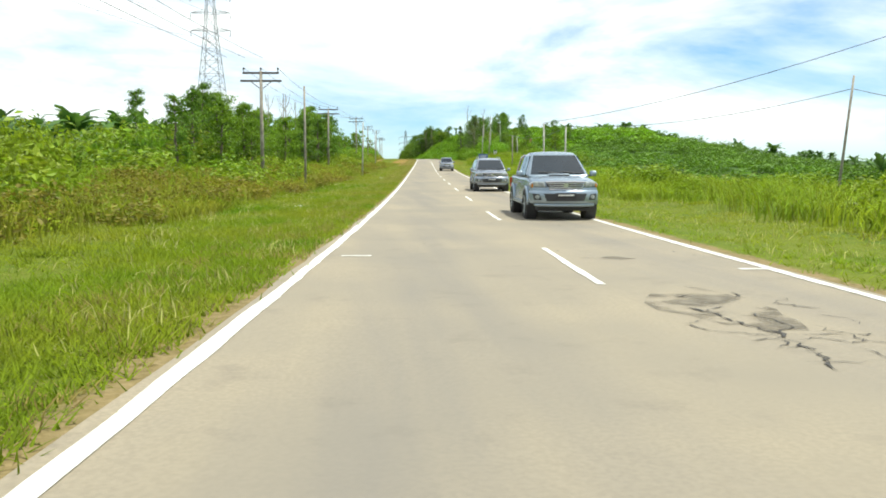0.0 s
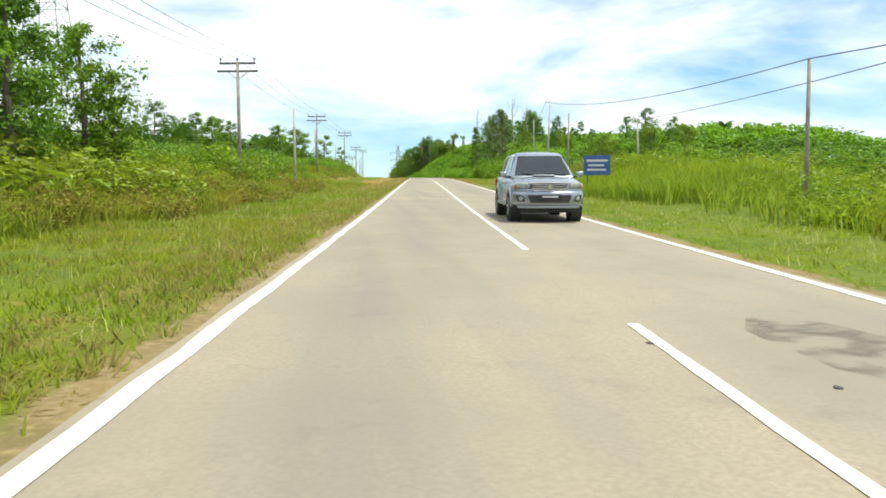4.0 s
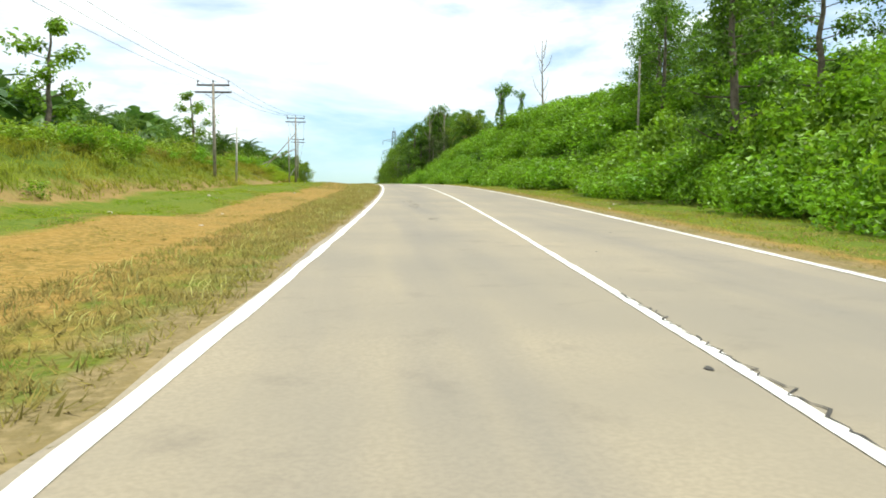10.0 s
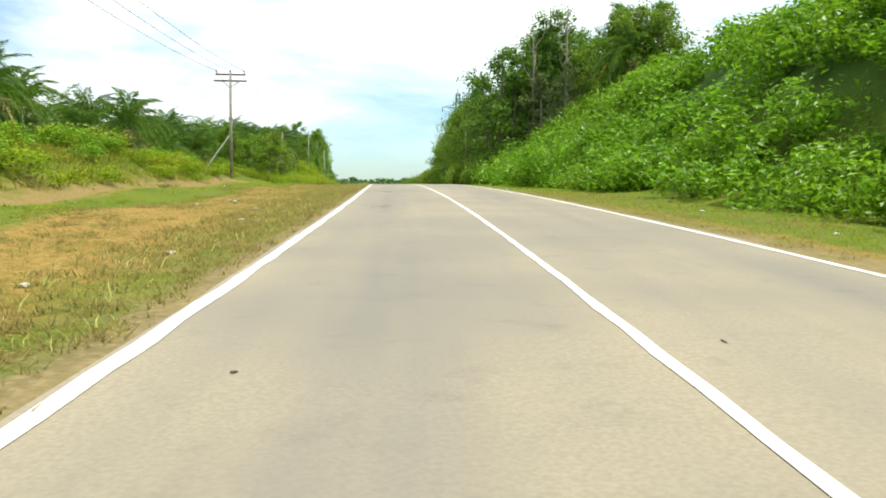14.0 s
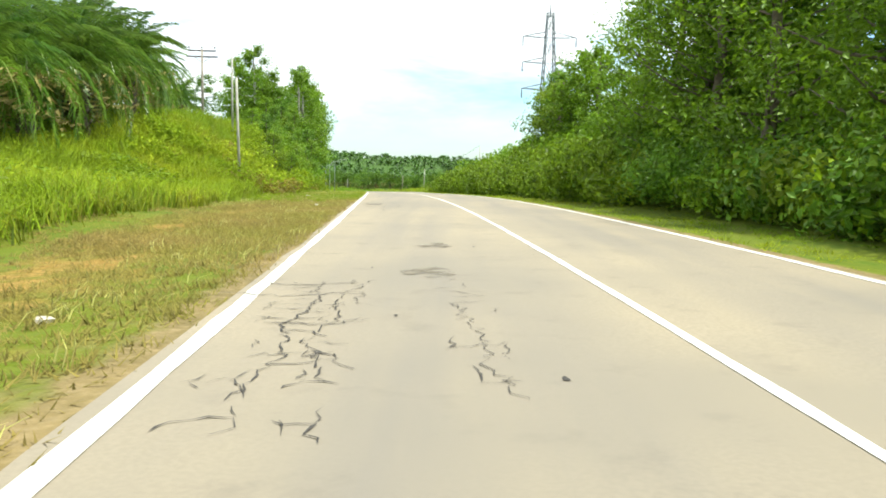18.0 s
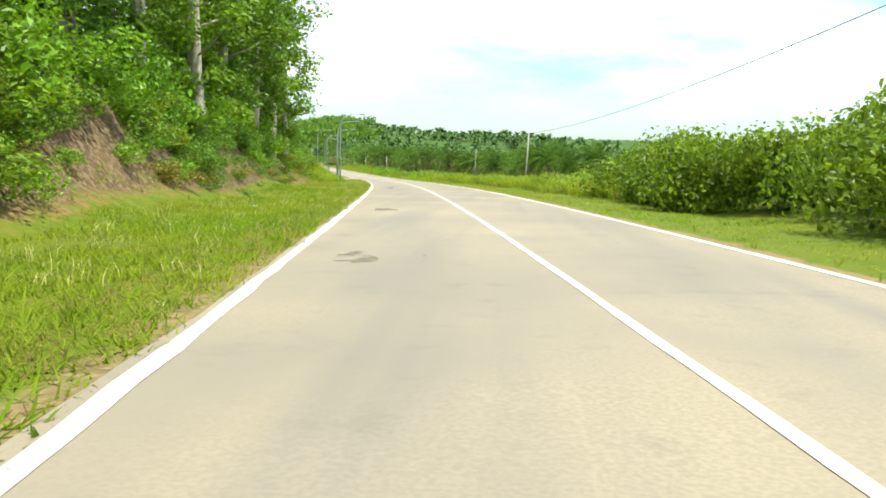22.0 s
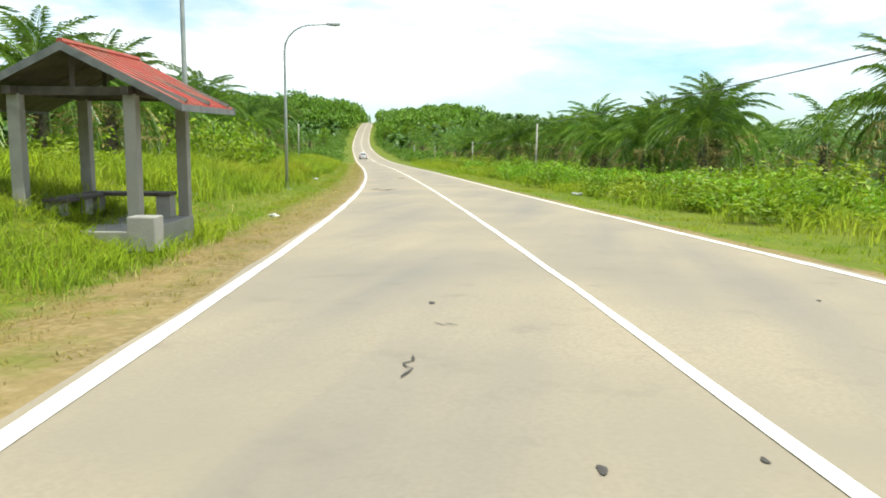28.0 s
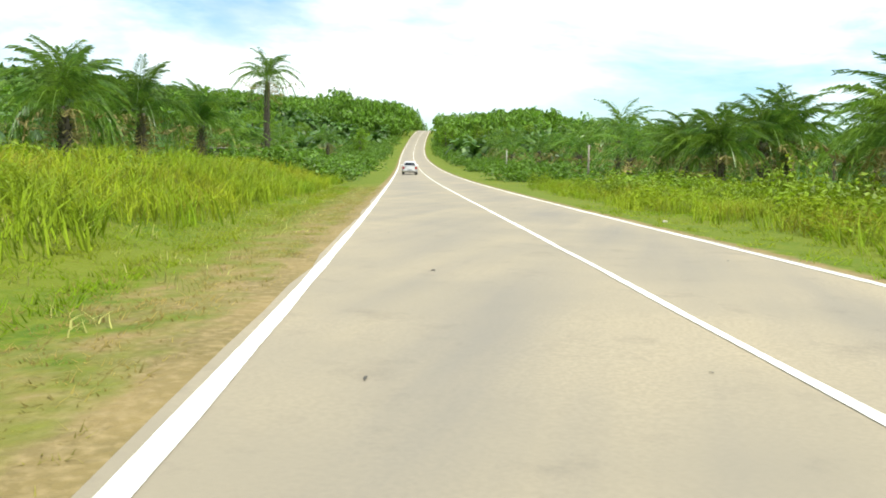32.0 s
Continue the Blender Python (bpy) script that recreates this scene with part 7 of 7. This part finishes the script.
CRACKS = [
    ([(7.4, 0.45), (6.6, 0.6), (6.0, 0.75), (5.4, 0.7), (4.9, 0.6)], 0.05), ([(7.0, 0.9), (6.4, 1.0), (6.1, 0.75)], 0.03), ([(6.4, 1.2), (5.9, 1.3), (5.7, 1.1)], 0.02), ([(83.4, 0.4), (83.0, 0.7), (82.6, 1.05)], 0.06), ([(82, 1.0), (79, 1.1), (76.5, 1.4)], 0.02),
    ([(78, 1.7), (77.6, 2.2), (76.9, 2.4)], 0.035), ([(92.5, 1.1), (91.8, 1.5), (91.0, 1.9)], 0.05), ([(144.6, -3.4), (144.4, -3.0), (144.6, -2.7)], 0.05), ([(145.2, -3.3), (144.8, -2.9)], 0.03),
    ([(417.2, -2.75), (418.2, -2.6), (419.2, -2.75), (420.3, -2.6), (421.5, -2.7)], 0.022), ([(417.6, -2.3), (418.6, -2.5), (419.6, -2.35), (420.4, -2.45), (421.4, -2.25)], 0.022), ([(418.2, -2.8), (418.3, -2.3)], 0.02), ([(419.3, -2.9), (419.2, -2.4), (419.5, -2.1)], 0.02),
    ([(421.6, -3.5), (421.3, -2.9), (421.5, -2.3)], 0.03), ([(420.8, -3.6), (420.6, -2.9), (420.9, -2.3)], 0.025), ([(424.6, -3.3), (424.3, -2.9), (424.5, -2.6)], 0.03), ([(420.2, -1.6), (419.0, -1.5), (418.0, -1.55), (417.2, -1.4)], 0.014),
    ([(439.6, -3.05), (440.3, -2.95), (440.9, -2.75), (441.6, -2.7)], 0.045), ([(440.3, -3.3), (440.6, -3.1), (440.3, -2.95)], 0.035), ([(441.4, -3.5), (441.3, -3.1), (441.6, -2.9)], 0.03), ([(442.5, -3.5), (442.3, -3.0), (442.6, -2.6)], 0.05), ([(442.2, -2.9), (443.2, -2.8), (443.8, -2.6)], 0.03),
    ([(446.8, -3.2), (446.4, -2.6), (446.9, -2.0)], 0.035), ([(445.2, -3.1), (445.0, -2.85)], 0.07), ([(436.5, -2.6), (437.5, -2.5), (438.4, -2.6)], 0.02), ([(453, -2.9), (454.1, -2.7), (455.2, -2.8), (456, -2.6)], 0.03), ([(454, -3.2), (454.4, -2.6), (454, -2.1)], 0.03),
    ([(456.5, -1.9), (455.2, -1.8), (454.3, -1.9)], 0.03), ([(485.6, -3.3), (485.4, -2.9)], 0.05), ([(486.5, -3.2), (486.3, -2.7), (486.6, -2.4)], 0.045), ([(485.9, -2.9), (486.9, -2.55), (487.2, -2.3)], 0.05), ([(488.4, -3.3), (488.2, -2.9), (488.4, -2.4)], 0.04), ([(489.3, -3.3), (489.2, -2.8), (489.4, -2.3)], 0.04),
    ([(490.2, -3.2), (490.1, -2.8), (490.3, -2.4)], 0.035), ([(491.2, -3.1), (491.0, -2.8)], 0.03), ([(464.8, -2.0), (464.6, -1.6)], 0.05), ([(470.0, -2.9), (469.8, -2.4)], 0.05), ([(225, -1.8), (226, -1.6), (227.5, -1.7), (228.5, -1.5)], 0.022), ([(226, -1.2), (226.5, -1.7)], 0.02),
    ([(315, 0.9), (312, 1.3), (309, 1.7), (306, 2.1), (303, 2.3)], 0.018), ([(312, 1.3), (310, 1.5)], 0.03), ([(577, -1.3), (578.5, -1.1), (579.5, -1.2)], 0.018), ([(580.5, -1.3), (581.4, -0.9)], 0.022), ([(583, -1.2), (582.2, -0.8)], 0.02),
    ([(640.6, -1.7), (641.2, -1.65)], 0.03), ([(642.3, -1.5), (642.2, -1.3)], 0.03), ([(674, -2.9), (675.2, -2.6), (676.4, -2.8), (677, -2.4)], 0.035), ([(675, -2.4), (676, -2.1), (677.5, -2.3)], 0.03), ([(722.2, -3.0), (722.1, -2.6)], 0.06), ([(722.6, -1.2), (721.6, -0.9), (720.4, -0.6)], 0.05),
    ([(682.5, 0.05), (684, 0.06), (685.6, 0.045), (687.5, 0.06), (689, 0.05)], 0.03), ([(232.6, 0.05), (234, 0.06), (235.6, 0.045), (237.5, 0.06)], 0.03),
    ([(160, 2.6), (159.6, 3.2)], 0.05), ([(174, 1.8), (173.7, 2.4)], 0.04), ([(346.5, -2.2), (346.3, -1.8)], 0.05),
]
for k, (pts, w) in enumerate(CRACKS):
    pts = [(s, d - 0.22 if 416 < s < 426 and d < -2 else d) for s, d in pts]
    crack(pts, 0.34 * w, 200 + k)


def crack_field(s0, s1, d0, d1, cell, share, width, seed):
    """Alligator cracking: the borders of uneven cells, some of them open."""
    r = random.Random(seed)
    n, m = int((s1 - s0) / cell) + 1, int((d1 - d0) / cell) + 1
    p = {(i, j): (s0 + i * cell + r.uniform(-0.4, 0.4) * cell, d0 + j * cell + r.uniform(-0.4, 0.4) * cell) for i in range(n + 1) for j in range(m + 1)}
    for (i, j), a in p.items():
        for q in ((i + 1, j), (i, j + 1)):
            if q in p and r.random() < share:
                crack([a, p[q]], 0.65 * width * r.uniform(0.6, 1.3), r.randint(0, 9999))


for k, field in enumerate(((416.6, 421.6, -3.15, -2.5, 0.24, 0.42, 0.011), (417, 422, -1.65, -1.45, 0.3, 0.4, 0.009), (438.6, 444, -3.42, -2.4, 0.45, 0.42, 0.014), (5.2, 8.0, 0.3, 1.2, 0.3, 0.35, 0.013), (453.2, 456.0, -3.0, -2.4, 0.3, 0.35, 0.012), (484.8, 491, -3.2, -2.5, 0.5, 0.3, 0.014),
                           (224.6, 228.6, -2.0, -1.3, 0.4, 0.3, 0.012), (674, 677.4, -2.9, -2.1, 0.4, 0.35, 0.013))):
    crack_field(*field, 900 + k)
# cracks that break the edge line
for k, s0 in enumerate((139.6, 140.9, 142.2, 143.1, 143.9, 219.5, 220.1, 221.7, 222.6, 436.2, 437.9, 439.1, 440.3, 441.2, 442.4, 443.6, 445.0, 453.2, 454.6, 455.8, 485.7, 486.6, 488.3, 489.4)):
    e = -float(line_l(s0))
    crack([(s0, e - 0.13), (s0 + 0.06 * (k % 3 - 1), e), (s0 + 0.03, e + 0.16)], 0.018 + 0.006 * (k % 3), 700 + k)
r = random.Random(77)
for k in range(290):
    s = r.uniform(-5, 770)
    blot(s, r.uniform(-3.1, 2.4), r.uniform(0.02, 0.07), r.uniform(0.01, 0.03), 300 + k, TAR if k % 3 else PATCH, "chip", 0.007)


# litter and stones on the verge
def stone(name, x0, size, seed, material, label, category, flat=0.6):
    bm = bmesh.new()
    bmesh.ops.create_icosphere(bm, subdivisions=1, radius=1)
    r = random.Random(seed)
    for v in bm.verts:
        v.co = Vector((v.co.x * r.uniform(0.7, 1.2), v.co.y * r.uniform(0.7, 1.2), v.co.z * flat * r.uniform(0.7, 1.1)))
    ob = part(name, bm, material, None)
    return tagged(ob, label, category)


r = random.Random(5)
STONES = [stone("stone", 0, 1, k, STONE, "pale stone lying on the verge", "stone") for k in range(3)]
for q in STONES:
    q["group"] = "stones on the verge"
used = set()
for k in range(250):
    s = r.uniform(150, 420) if k < 215 else r.uniform(430, 760)
    a = r.uniform(1.0, 9.5) if r.random() < 0.85 else -1
    d = -(line_l(s) + a) if a > 0 else line_r(s) + r.uniform(0.8, 3)
    if JUNCTION[0] - 3 < s < JUNCTION[1] + 3:
        continue
    ob = put(STONES[k % 3], used, Matrix.Identity(4))
    z = r.uniform(0.03, 0.1)
    ob.matrix_basis = at(float(s), float(d), r.uniform(0, 6), z, z * 0.2)
for k, (s, d, z) in enumerate(((30, -6.5, 0.14), (80, -5.8, 0.14), (82, -6.0, 0.1), (455, -6.4, 0.12), (473, -5.6, 0.14), (485.8, -6.4, 0.16), (527, -6.3, 0.1), (650, -5.6, 0.2), (657, -5.0, 0.14), (690, -6.6, 0.18), (706, -7.4, 0.14), (672, 6.3, 0.2), (655, 7.5, 0.18), (442, -4.9, 0.09))):
    bm = bmesh.new()
    box(bm, -1, -0.6, 0, 1, 0.6, 0.45)
    bmesh.ops.subdivide_edges(bm, edges=bm.edges, cuts=2)
    for v in bm.verts:
        v.co += Vector((0.12 * math.sin(5 * v.co.y + k), 0.14 * math.cos(4 * v.co.x), 0.2 * math.sin(3 * v.co.x + 2 * v.co.y + k)))
    ob = part("plastic_bag", bm, SIGNWHITE, None, "", True)
    ob.matrix_basis = at(s, d, k * 1.1, z, 0)
    tagged(ob, "crumpled white litter lying in the grass", "litter")

# red earth showing in the cutting and a rusty sheet roof among the scrub
def earth_face(s, d, w, h, tilt, seed):
    bm = bmesh.new()
    bmesh.ops.create_grid(bm, x_segments=10, y_segments=7, size=1)
    for v in bm.verts:
        v.co = Vector((v.co.x * w, 0.35 * noise.noise(Vector((v.co.x * 2, v.co.y * 2, seed))) + 0.5 * v.co.y * tilt, v.co.y * h * (1 - 0.15 * v.co.x * v.co.x) + 0.2 * noise.noise(Vector((v.co.x, 3, seed)))))
    ob = part("earth_face", bm, REDSOIL, None, "", True)
    sgn = 1 if d > 0 else -1
    ob.matrix_basis = at(s, d, float(course(s)[3]) - sgn * math.pi / 2, 1.0, h * 0.5)
    tagged(ob, "bare red earth face in the bank", "earth bank", kind="structure")


earth_face(214, 25.6, 2.0, 1.9, 1.2, 3)
earth_face(385, 12.4, 2.0, 0.9, 1.6, 5)
bmh = boxes((-2.2, -1.4, 0, 2.2, 1.4, 1.5), bevel=0.02)
shack = thing("shack", "small field shack with a pale rusty sheet roof in the scrub", "hut", at(795, -17, 0.5, 1.0))
part("wall", bmh, DARKWOOD, shack)
part("roof", boxes((-2.6, -1.8, 1.52, 2.6, 1.8, 1.58)), RUST, shack, "pale rusted roof sheet")
